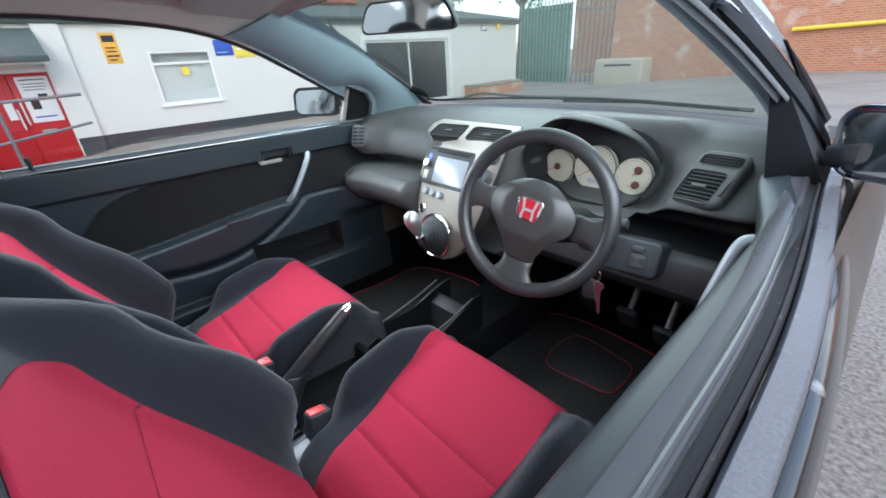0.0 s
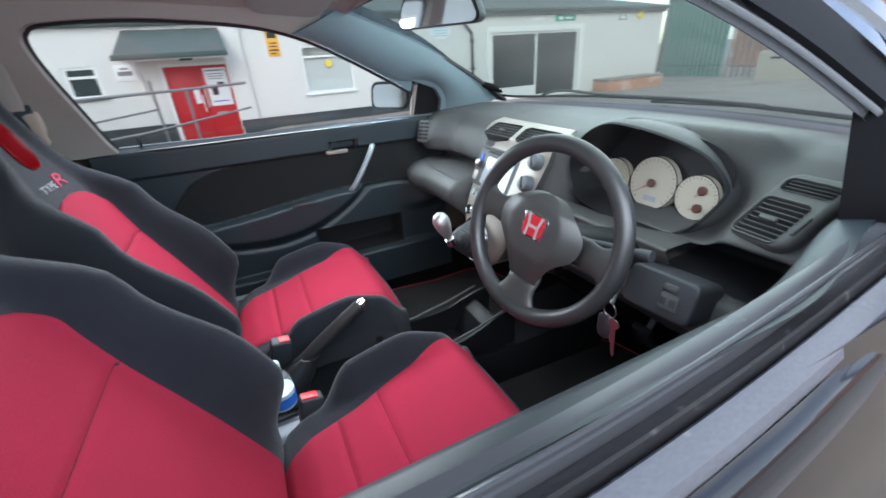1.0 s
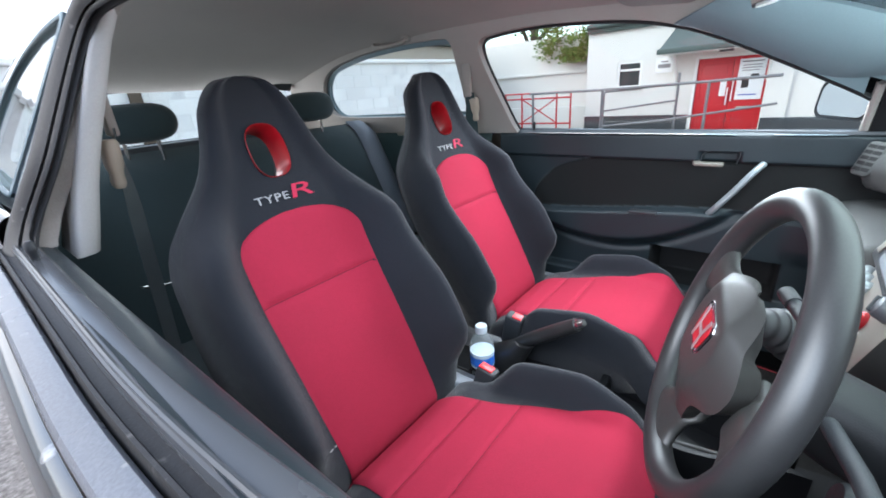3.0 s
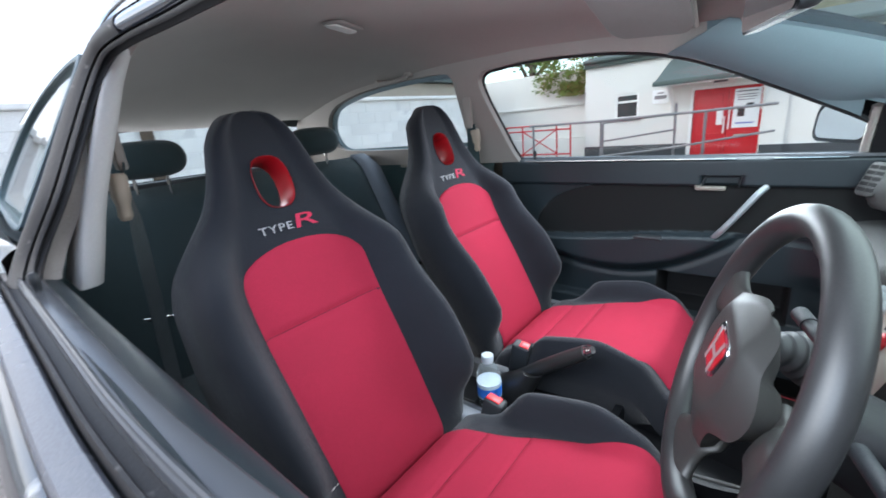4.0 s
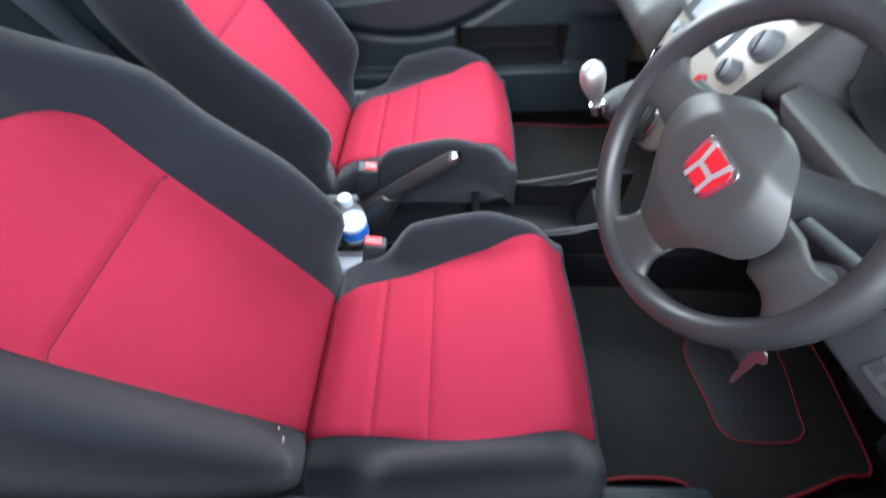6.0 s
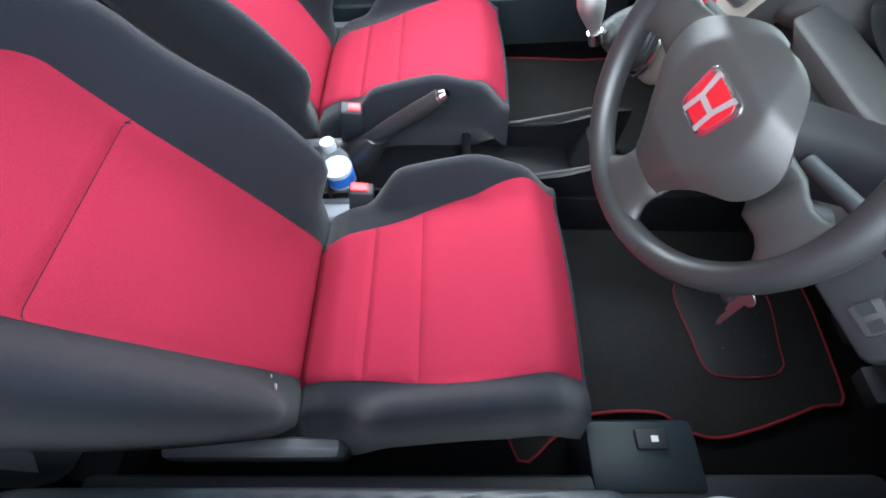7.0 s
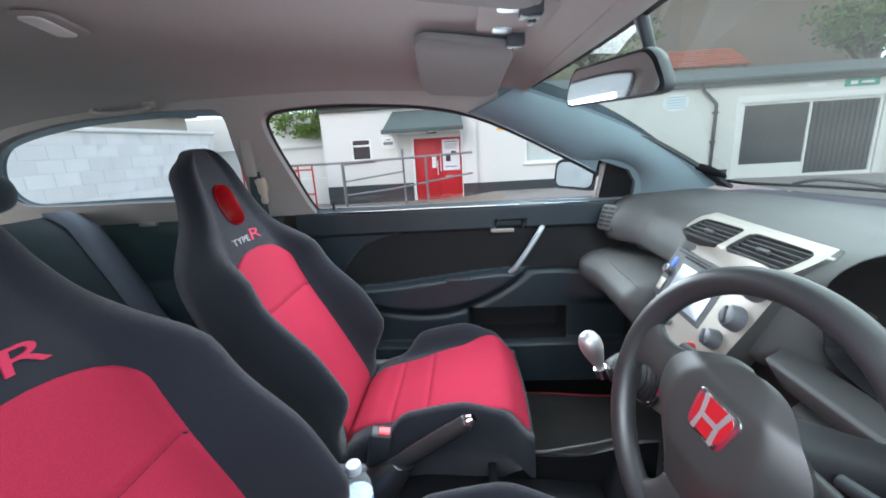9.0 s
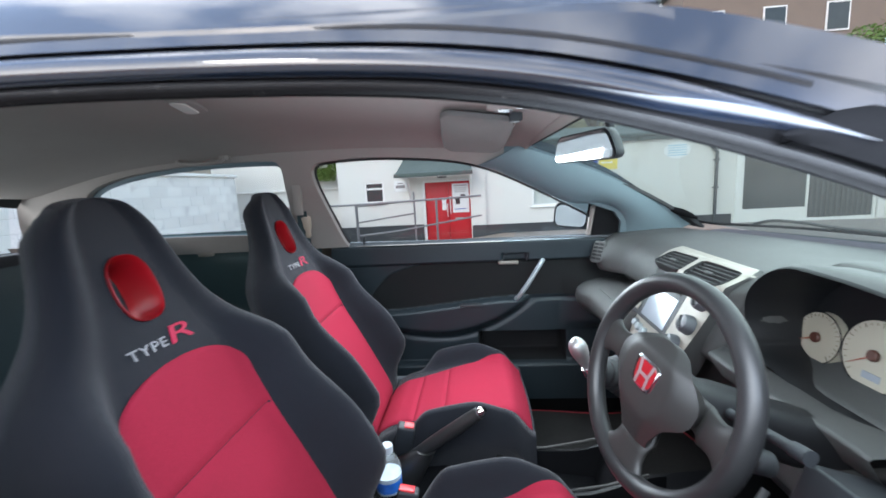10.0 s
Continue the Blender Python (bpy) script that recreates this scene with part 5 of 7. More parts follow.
part("badge_bar", slab([(-0.0090, -0.0040), (0.0090, -0.0040), (0.0088, 0.0015), (-0.0088, 0.0015)], 0.0007, bm_ @ Matrix.Translation((0, 0, 0.0052))), KNOB, badge)
# ---- doors' inner panels ----
INSERT_EDGE = [(0.68, -0.765), (0.749, -0.735), (0.80, -0.69), (0.834, -0.643), (0.855, -0.58), (0.868, -0.52)]


def door_x(y, z, arm=0.055):
    """Depth of the door lining towards the cabin, from the door's line."""
    d = 0.0
    d += 0.024 * smooth(0.866, 0.876, z)
    roll = smooth(0.945, 0.972, z)
    d -= 0.048 * roll**2
    arm_top = 0.668 + 0.050 * smooth(-0.72, -0.10, y)
    arm_bot = 0.545 + 0.11 * ((y + 0.44) / 0.32) ** 2 if y > -0.44 else 0.545 + 0.06 * ((y + 0.44) / 0.30) ** 2
    if z < 0.74 and arm_bot < arm_top:
        d += arm * smooth(arm_top + 0.006, arm_top - 0.012, z) * smooth(arm_bot - 0.012, arm_bot + 0.045, z) * smooth(-0.04, -0.12, y)
    # the insert, rounded at its rear end
    if arm_top < z < 0.868:
        edge = table(INSERT_EDGE, z)
        d += 0.008 * smooth(edge - 0.008, edge + 0.008, y)
    # lower part and its pocket
    low = smooth(arm_bot + 0.01, arm_bot - 0.03, z) if z < 0.7 else 0
    d += 0.012 * low
    pk = smooth(-0.285, -0.27, y) * smooth(0.085, 0.07, y) * smooth(0.436, 0.446, z) * smooth(0.566, 0.556, z)
    d -= 0.11 * pk
    d += 0.035 * smooth(0.44, 0.42, z)
    d += 0.05 * smooth(0.05, 0.20, y) * smooth(0.86, 0.74, z) * smooth(0.56, 0.62, z)
    # hollow behind the opening lever
    hl = smooth(-0.178, -0.168, y) * smooth(-0.068, -0.078, y) * smooth(0.862, 0.868, z) * smooth(0.906, 0.900, z)
    d -= 0.028 * hl
    return d


def build_door(sgn, base, label, arm=0.055):
    panel = thing("door_lining", (base, -0.3, 0.30), label, "door panel")
    ys, zs = span(-0.90, 0.30, 201), span(0.27, 0.967, 161)
    skin = sheet(lambda y, z: V((base - sgn * door_x(y, z, arm) - (0.060 * smooth(-0.10, 0.25, y) * smooth(0.80, 0.95, z) if sgn > 0 else 0.0), y, z)), ys, zs)
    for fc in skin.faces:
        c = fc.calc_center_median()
        # faces inside the pocket are blackened, its shade put into the colour
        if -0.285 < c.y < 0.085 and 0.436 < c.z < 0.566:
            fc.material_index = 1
        elif 0.672 + 0.050 * smooth(-0.72, -0.10, c.y) < c.z < 0.869 and c.y > table(INSERT_EDGE, c.z):
            fc.material_index = 2
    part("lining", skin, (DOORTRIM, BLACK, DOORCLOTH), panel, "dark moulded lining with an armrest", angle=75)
    bar = [(base - sgn * 0.030, -0.012, 0.872), (base - sgn * 0.052, -0.030, 0.852), (base - sgn * 0.056, -0.07, 0.79), (base - sgn * 0.052, -0.108, 0.735), (base - sgn * 0.030, -0.128, 0.705)]
    if sgn > 0:
        bar = [(0.735, 0.040, 0.900), (0.714, 0.034, 0.888), (0.700, 0.010, 0.815), (0.690, -0.016, 0.730), (0.690, -0.030, 0.700), (0.706, -0.044, 0.682)]
    part("grab_handle", tube(fine_line(bar, 5, False), 0.0125 if sgn < 0 else 0.0095, 12, squash=0.75), HANDLE, panel, "slanting grey grab handle")
    part("opening_lever", merge(placed(box(-0.008, 0.008, -0.045, 0.036, -0.008, 0.006, 0.004), pose(base - sgn * 0.018, -0.145, 0.866)), placed(box(-0.008, 0.004, -0.048, -0.030, -0.008, 0.012, 0.003), pose(base - sgn * 0.016, -0.145, 0.868))), SILVER, panel, "silver opening lever")
    part("lever_surround", tube(fine_line([(base - sgn * 0.017, -0.172, 0.870), (base - sgn * 0.017, -0.160, 0.902), (base - sgn * 0.017, -0.085, 0.908), (base - sgn * 0.017, -0.072, 0.898), (base - sgn * 0.017, -0.078, 0.868)], 4, False), 0.0025, 6), TRIM, panel)
    part("window_switch", box(min(base - sgn * 0.068, base - sgn * 0.035), max(base - sgn * 0.068, base - sgn * 0.035), -0.36, -0.27, 0.690, 0.702, 0.004), TRIM, panel)
    part("lock_pin", turned([(0.0045, 0), (0.005, 0.018), (0.0065, 0.02), (0.0065, 0.032), (0.004, 0.035), (0.001, 0.035)], 12, Matrix.Translation((base + sgn * 0.012, -0.765, 0.962))), TRIM, panel, "small black lock pin")
    return panel


build_door(-1, -0.705, "dark grey moulded door lining beside the passenger seat")
build_door(1, 0.770, "dark grey moulded door lining below the open window", 0.095)
for sgn, nm in ((-1, "passenger"), (1, "driver")):
    # mirror triangle and door mirror
    b = CX + sgn * 0.735
    tri = [(0.188, 0.956), (0.297, 0.956), (0.297, 0.985), (0.290, 1.018), (0.274, 1.046), (0.252, 1.067), (0.222, 1.083), (0.188, 1.093)]
    m = axes((b, 0, 0), (0, 1, 0), (0, 0, 1))
    mir = thing("door_mirror", (CX + sgn * 0.85, 0.20, 0.98), "black door mirror on the %s's door" % nm, "mirror", "door mirrors")
    tb = placed(slab(tri, 0.03), Matrix(((0, 0, 1, 0), (1, 0, 0, 0), (0, 1, 0, 0), (0, 0, 0, 1))))
    for v in tb.verts:
        v.co.x = CX + sgn * (side_x(v.co.z, v.co.y) - 0.004 if v.co.x > 0.015 else min(side_x(v.co.z, v.co.y) - 0.030, 0.672 if sgn > 0 else 1.0))
    part("mirror_base", tb, SHADE if sgn < 0 else FRAME_BLACK, mir, "black triangular mirror base")
    if sgn < 0:
        part("window_channel", tube([(CX - side_x(z, 0.178) + 0.020, 0.178, z) for z in span(0.958, 1.085, 6)], 0.010, 8), HEADLINER, car, "grey front channel of the door window")
        c, hm = V((-0.84, 0.150, 1.035)), axes((-0.835, 0.140, 1.035), (0.835, 0.55, 0), (0, 0.04, 1))
    else:
        c, hm = V((0.867, 0.205, 1.020)), axes((0.867, 0.205, 1.020), (0.95, -0.31, 0), (0, 0.06, 1))
    shape = [(x + 0.10 * y * -sgn, y) for x, y in rounded(0.205 if sgn < 0 else 0.215, 0.114 if sgn < 0 else 0.112, 0.034, 7)]
    part("mirror_housing", rings([[hm @ V((x * k, y * k, z)) for x, y in shape] for z, k in ((0.0, 0.93), (0.004, 0.985), (-0.006, 1.01), (-0.03, 1.0), (-0.055, 0.90), (-0.072, 0.70), (-0.08, 0.35))]), PAINT if sgn > 0 else TRIM, mir, "black mirror housing")
    part("mirror_glass", slab([(x * 0.86, y * 0.80) for x, y in shape], 0.002, hm @ Matrix.Translation((0, 0, 0.0045))), MIRROR, mir, "mirror glass", flat=True)
    part("mirror_arm", rings([[V((CX + sgn * a, y + 0.018 * p, z + 0.016 * q)) for p, q in oval(2, 2, 12, power=3)] for a, y, z in ((0.735, 0.240, 0.992), (0.745, 0.232, 0.996), (0.775, 0.215, 1.005))]), TRIM, mir)

# ---- centre tunnel ----
tun = thing("centre_tunnel", (-0.02, -0.2, 0.2), "black plastic centre console with an open bin", "console")
part("tunnel", rings([[V((-0.02 + a * w, y, z)) for a, z in ((-1, 0.2), (-0.95, h - 0.02), (-0.88, h), (0.88, h), (0.95, h - 0.02), (1, 0.2))] for y, w, h in ((-1.0, 0.085, 0.36), (-0.62, 0.09, 0.37), (-0.40, 0.09, 0.385), (-0.20, 0.09, 0.36), (0.10, 0.10, 0.33), (0.5, 0.12, 0.36))]), DARKTRIM, tun, "black plastic tunnel", angle=30)
for x in (-0.112, 0.062):
    part("bin_wall", thicken(sheet(lambda y, v: V((x + (0.010 if x < 0 else -0.006) * math.sin(y * 6), y, 0.34 + v * (0.075 + 0.05 * smooth(-0.05, 0.16, y)))), span(-0.24, 0.16, 14), span(0, 1, 3)), 0.010), DARKTRIM, tun, "thin bin wall")
part("bin_end", box(-0.11, 0.06, -0.245, -0.225, 0.34, 0.415, 0.004), DARKTRIM, tun)
part("bin_divider", thicken(sheet(lambda x, v: V((x, 0.03 + 0.03 * v, 0.345 + 0.07 * v)), span(-0.10, 0.05, 5), span(0, 1, 4)), 0.006), DARKTRIM, tun, "grey bin divider")
part("bin_step", placed(box(-0.075, 0.055, -0.02, 0.03, 0, 0.03, 0.006), pose(-0.02, 0.09, 0.40, 25)), DARKTRIM, tun)
part("edge_trim", tube([(-0.112, -0.23, 0.418), (-0.117, -0.10, 0.420), (-0.120, 0.02, 0.440), (-0.118, 0.12, 0.468)], 0.0035, 8), DASH, tun)
part("edge_trim", tube([(0.056, -0.235, 0.418), (0.060, -0.10, 0.420), (0.058, 0.02, 0.440), (0.054, 0.12, 0.466)], 0.0035, 8), DASH, tun)
for x in (-0.098, 0.058):
    part("edge_trim", tube([(x, -0.66, 0.372), (x, -0.52, 0.381), (x, -0.40, 0.389), (x, -0.30, 0.400), (x, -0.24, 0.416)], 0.003, 8), DASH, tun)
part("cup_holder", rings([[V((0.060 + r * math.cos(a * math.tau / 24), -0.527 + r * math.sin(a * math.tau / 24), z)) for a in range(24)] for r, z in ((0.040, 0.36), (0.045, 0.395), (0.041, 0.397), (0.037, 0.375))], cap=False), DARKTRIM, tun, "round cup holder")
hb = thing("handbrake", (-0.03, -0.50, 0.37), "black leather handbrake lever with a chrome button", "handbrake")
p0, p1 = V((-0.035, -0.545, 0.405)), V((-0.004, -0.290, 0.598))
part("lever", tube([p0.lerp(p1, f) for f in span(0, 1, 12)], lambda f: 0.0150 + 0.004 * smooth(0.25, 0.55, f) - 0.002 * smooth(0.8, 1, f), 14), LEATHER, hb, "black leather grip")
part("button", tube([p1, p1.lerp(p0, -0.03), p1.lerp(p0, -0.055), p1.lerp(p0, -0.062)], lambda f: 0.0135 if f < 0.4 else 0.009, 14), CHROME, hb, "chrome release button")
part("gaiter", rings(even([[p0.lerp(p1, f) + V((0.044 * (1 - f * 1.6) * math.cos(a * math.tau / 20) + 0.013 * math.cos(a * math.tau / 20), 0.085 * (1 - f * 1.6) * math.sin(a * math.tau / 20), -0.03 * (1 - f * 2))) for a in range(20)] for f in (0.0, 0.1, 0.2, 0.3, 0.42)])), LEATHER, hb, "soft black gaiter")
for x, y, z, lean in ((0.128, -0.462, 0.482, -8), (-0.080, -0.500, 0.516, 6)):
    bk = thing("seat_belt_buckle", (x, y, 0.37), "black seat belt buckle with a red release button", "buckle", "belt buckles")
    m = pose(x, y, z, -12, lean, 4)
    part("housing", placed(box(-0.018, 0.018, -0.026, 0.026, -0.105, 0.0, 0.006, 3), m), TRIM, bk)
    part("release_button", placed(box(-0.0125, 0.0125, -0.006, 0.021, -0.012, 0.003, 0.002) if x < 0 else box(-0.0125, 0.0125, -0.023, 0.014, -0.012, 0.0035, 0.002), m), material("bright_red_button", (0.75, 0.03, 0.04), 0.4) if "bright_red_button" not in bpy.data.materials else bpy.data.materials["bright_red_button"], bk, "red release button")
    part("stem", tube([m @ V((0, 0, -0.08)), V((x, y - 0.02, 0.365))], 0.008, 8), TRIM, bk)
bottle = thing("water_bottle", (0.060, -0.527, 0.362), "clear plastic water bottle with a blue label in the cup holder", "bottle")
BT = Matrix.Translation((0.060, -0.527, 0.364)) @ Matrix.Diagonal((1.1, 1.1, 1.06, 1))
ob = part("bottle_body", turned([(0.001, 0.004), (0.024, 0.0), (0.029, 0.006), (0.0295, 0.04), (0.028, 0.045), (0.0295, 0.05), (0.0295, 0.055), (0.028, 0.06), (0.0295, 0.065), (0.0295, 0.118), (0.028, 0.128), (0.022, 0.142), (0.0135, 0.155), (0.0125, 0.166)], 28, BT), BOTTLE, bottle, "ribbed clear bottle")
ob.visible_shadow = False
lab = part("bottle_label", turned([(0.0300, 0.062), (0.0302, 0.063), (0.0302, 0.103), (0.0300, 0.104)], 28, BT), PALE_LABEL, bottle, "blue and white paper label")
part("label_band", turned([(0.03045, 0.068), (0.03045, 0.094)], 28, BT), material("blue_label_ink", (0.03, 0.16, 0.62), 0.35, vary=0.4, scale=60), lab, "bright blue band")
part("cap", turned([(0.0145, 0.158), (0.0148, 0.172), (0.0135, 0.176), (0.001, 0.1765)], 20, BT), material("pale_blue_cap", (0.52, 0.58, 0.63), 0.4), bottle, "pale blue cap")

# ---- floor mats ----
for pts, lab_ in (([(0.055, -0.16), (0.055, 0.50), (0.48, 0.56), (0.536, 0.478), (0.590, 0.293), (0.581, 0.212), (0.543, 0.155), (0.546, 0.017), (0.586, -0.059), (0.60, -0.16)], "driver"), ([(-0.155, -0.20), (-0.16, 0.45), (-0.60, 0.45), (-0.635, 0.20), (-0.625, -0.20)], "passenger")):
    mt = thing("floor_mat", ((pts[0][0] + pts[3][0]) / 2, 0.15, 0.2), "black carpet mat with red piping in the %s footwell" % lab_, "floor mat", "floor mats")
    line = fine_line(pts, 5)
    part("mat_carpet", slab(line, 0.012, Matrix.Translation((0, 0, 0.2005)), 0.003), MAT, mt)
    part("piping", tube([(x, y, 0.212) for x, y in line], 0.0032, 6, True), RED_TRIM, mt, "red edge piping")
    if lab_ == "driver":
        hp = fine_line([(0.24, 0.279), (0.391, 0.276), (0.455, 0.287), (0.471, 0.329), (0.471, 0.412), (0.455, 0.448), (0.417, 0.461), (0.24, 0.470)], 5)
        pad_ = part("heel_pad", slab(hp, 0.004, Matrix.Translation((0, 0, 0.2125)), 0.001), RUBBER, mt, "ribbed rubber heel pad")
        part("heel_piping", tube([(x, y, 0.216) for x, y in hp], 0.0020, 6, True), RED_TRIM, pad_, "red stitching")
fl = thing("release_panel", (0.64, 0.06, 0.26), "dark plastic floor panel with a release lever", "lever")
part("panel", box(0.572, 0.69, -0.04, 0.155, 0.20, 0.352, 0.014), DOORTRIM, fl)
part("lever", box(0.588, 0.622, 0.045, 0.098, 0.350, 0.362, 0.004), TRIM, fl)
part("lever_mark", box(0.600, 0.610, 0.070, 0.082, 0.3615, 0.3632), WHITE, fl)

# ---- roof fittings ----
dome = thing("interior_lamp", (0.012, -0.962, 1.385), "flush interior lamp with a milky lens", "lamp")
LM = axes((0.012, -0.962, 1.418), (1, 0.35, 0), (0.35, -1, 0))
part("lamp_base", slab(rounded(0.135, 0.062, 0.02), 0.006, LM, 0.003), HEADLINER, dome)
part("lens", slab(rounded(0.118, 0.034, 0.014), 0.005, LM @ Matrix.Translation((0, 0.006, 0.005)), 0.003), LAMP_WHITE, dome, "milky white lens")
for sgn in (-1, 1):
    vis = thing("sun_visor", (CX + sgn * 0.30, -0.25, 1.33), "grey cloth sun visor folded against the roof", "sun visor", "sun visors")
    def visor(u, v, d=0.0):
        x = CX + sgn * (0.105 + 0.340 * u)
        y = -0.160 - 0.200 * v - 0.02 * u
        return V((x, y, 1.372 - 0.052 * u * u - 0.018 + 0.032 * v * (1 - 0.4 * u) - d))
    pts = [(0.5 + px, 0.5 + py) for px, py in rounded(1, 1, 0.20, 6)]
    part("visor_pad", rings([[visor(0.5 + (u - 0.5) * k, 0.5 + (v - 0.5) * k, d) for u, v in pts] for k, d in ((0.3, -0.004), (0.9, -0.004), (0.99, 0.0), (1.0, 0.006), (0.985, 0.013), (0.93, 0.016), (0.5, 0.016), (0.02, 0.016))]), VISOR, vis, "padded grey visor")
    part("visor_arm", tube([visor(0.98, 0.02), visor(0.5, 0.0), visor(0.02, 0.02)], 0.006, 8), HEADLINER, vis)
    part("visor_clip", placed(box(-0.014, 0.014, -0.016, 0.016, -0.016, 0.010, 0.004), Matrix.Translation(visor(-0.04, 0.05))), TRIM, vis, "dark visor clip")
maplamp = thing("map_lamp", (0.0, -0.2, 1.35), "grey map lamp unit with pale lenses", "lamp")
MM = axes((0.022, -0.182, 1.378), (1, 0, 0), (0, -1, 0.10))
part("lamp_base", slab(rounded(0.20, 0.115, 0.03), 0.016, MM, 0.005), HEADLINER, maplamp)
for sg in (-1, 1):
    part("lens", slab(rounded(0.040, 0.034, 0.008), 0.004, MM @ Matrix.Translation((sg * 0.062, 0.012, 0.0145)), 0.002), HANDLE, maplamp, "pale grey lens")
part("lamp_switch", slab(rounded(0.022, 0.012, 0.004), 0.006, MM @ Matrix.Translation((0, -0.030, 0.015)), 0.002), TRIM, maplamp)
rvm = thing("rear_view_mirror", (0.03, -0.02, 1.24), "black framed rear view mirror on the windscreen", "mirror")
RV = axes((0.018, -0.030, 1.262), (0.96, 0.28, -0.02), (0.02, -0.07, 1))
shape = [(x * (1 - 0.12 * y / 0.03), y) for x, y in rounded(0.245, 0.066, 0.022, 6)]
part("mirror_housing", rings([[RV @ V((x * k, y * k, -z)) for x, y in shape] for z, k in ((0.0, 0.94), (-0.003, 0.985), (0.004, 1.0), (0.018, 0.96), (0.032, 0.75), (0.037, 0.3))]), TRIM, rvm, "black plastic housing")
part("mirror_glass", slab([(x * 0.93, y * 0.86) for x, y in shape], 0.002, RV @ Matrix.Translation((0, 0, 0.0035))), MIRROR, rvm, "mirror glass", flat=True)
part("mirror_stem", tube([RV @ V((0.0, 0.01, -0.03)), (0.028, 0.03, 1.30), (0.028, 0.012, 1.352)], 0.011, 12), TRIM, rvm)
BEIGE = material("beige_plastic", (0.42, 0.35, 0.28), 0.5, vary=0.1)
PALE_TRIM = material("pale_grey_trim", (0.42, 0.41, 0.40), 0.6, vary=0.06, grain=0.15, grain_scale=700, bump=0.2, bump_scale=900)
for sgn in (-1, 1):
    if sgn < 0:
        continue
    loops_ = []
    for z in span(0.930, 1.335, 12):
        xo = table([(0.930, 0.730), (0.955, 0.722), (1.06, 0.690), (1.15, 0.655), (1.26, 0.606), (1.335, 0.560)], z) - CX
        w = 0.034 - 0.004 * smooth(1.2, 1.33, z)
        yz = -0.02 * smooth(1.15, 1.34, z)
        loops_.append([V((CX + sgn * x, y + yz, z)) for x, y in ((xo, -0.868), (xo - 0.006, -0.864), (xo - w + 0.010, -0.868), (xo - w, -0.880), (xo - w - 0.006, -0.93), (xo - w, -0.99), (xo, -0.99))])
    part("pillar_moulding", rings(loops_), PALE_TRIM, car, "pale grey door pillar moulding", angle=60)
for sgn in (-1, 1):
    gh = thing("roof_handle", (CX + sgn * 0.50, -1.27, 1.30), "folding grey roof grab handle", "handle", "roof handles")
    gp = [(CX + sgn * 0.497, -1.19, 1.338), (CX + sgn * 0.482, -1.205, 1.325), (CX + sgn * 0.478, -1.27, 1.320), (CX + sgn * 0.482, -1.345, 1.325), (CX + sgn * 0.497, -1.36, 1.338)]
    part("grip", tube(fine_line(gp, 5, False), 0.011, 10, squash=0.7), HEADLINER, gh)
    for yy in (-1.19, -1.36):
        part("mount", placed(box(-0.014, 0.014, -0.02, 0.02, -0.012, 0.012, 0.004), Matrix.Translation((CX + sgn * 0.50, yy, 1.340))), HEADLINER, gh)
    sb = thing("seat_belt", (CX + sgn * 0.62, -0.95, 0.42), "black seat belt hanging from the pillar", "seat belt", "seat belts")
    xb = lambda z: CX + sgn * (side_x(z) - 0.068)
    gx = 0.618 if sgn > 0 else 2 * CX - 0.618
    part("belt_ring", rings([[V((gx + 0.014 * k * p + sgn * 0.004 * (z - 1.06) / -0.05, -0.952 + 0.024 * k * q, z)) for p, q in oval(2, 2, 16, power=3)] for z, k in ((1.018, 0.55), (1.026, 0.8), (1.045, 0.72), (1.062, 1.0), (1.098, 1.0), (1.106, 0.8))]), BEIGE, sb, "beige moulded belt guide")
    part("belt_height_slide", placed(box(-0.008, 0.008, -0.018, 0.018, -0.06, 0.06, 0.005), Matrix.Translation((xb(1.17) + sgn * 0.008, -0.965, 1.17))), HEADLINER, sb)
    part("webbing", thicken(sheet(lambda a, v: V((xb(1.13) - sgn * (0.012 + 0.01 * v) + sgn * 0.05 * v + sgn * a * 0.034 * smooth(0.0, 0.2, v), -0.955 + a * 0.038 * (1 - 0.2 * v) - 0.02 * v, 1.125 - 0.70 * v)), span(-0.5, 0.5, 5), span(0, 1, 14)), 0.002), GREY_CLOTH, sb, "black belt webbing")
    if sgn > 0:
        part("belt_tongue", placed(box(-0.036, 0.036, -0.010, 0.010, -0.0025, 0.0025, 0.002), axes((0.602, -1.03, 0.783), (-0.07, -0.03, -0.022), (0.1, -1, 0))), CHROME, sb, "chrome belt tongue")
# rear side linings
for sgn in (-1, 1):
    qt = thing("rear_lining", (CX + sgn * 0.68, -1.4, 0.3), "dark moulded rear side lining", "side panel")
    def rq(y, z):
        d = 0.0 - 0.02 * smooth(0.93, 0.96, z) + 0.07 * smooth(0.72, 0.66, z) - 0.03 * smooth(1.0, 1.045, z)
        return V((CX + sgn * (0.715 - d - 0.05 * smooth(-1.2, -2.1, y)), y, z))
    part("lining", sheet(rq, span(-2.25, -0.95, 50), span(0.24, 1.045, 40)), REAR_TRIM, qt, angle=70)
    part("ashtray", placed(box(-0.012, 0.012, -0.035, 0.035, -0.013, 0.013, 0.005), Matrix.Translation((CX + sgn * 0.715, -1.47, 0.955))), SILVER, qt, "small silver latch")
part("wiper", tube(fine_line([(-0.53, 0.70, 1.000), (-0.48, 0.73, 1.016), (-0.40, 0.765, 1.015), (-0.30, 0.80, 1.005), (0.0, 0.86, 0.998), (0.25, 0.84, 0.996)], 4, False), 0.005, 8), RUBBER, car, "black wiper blade")
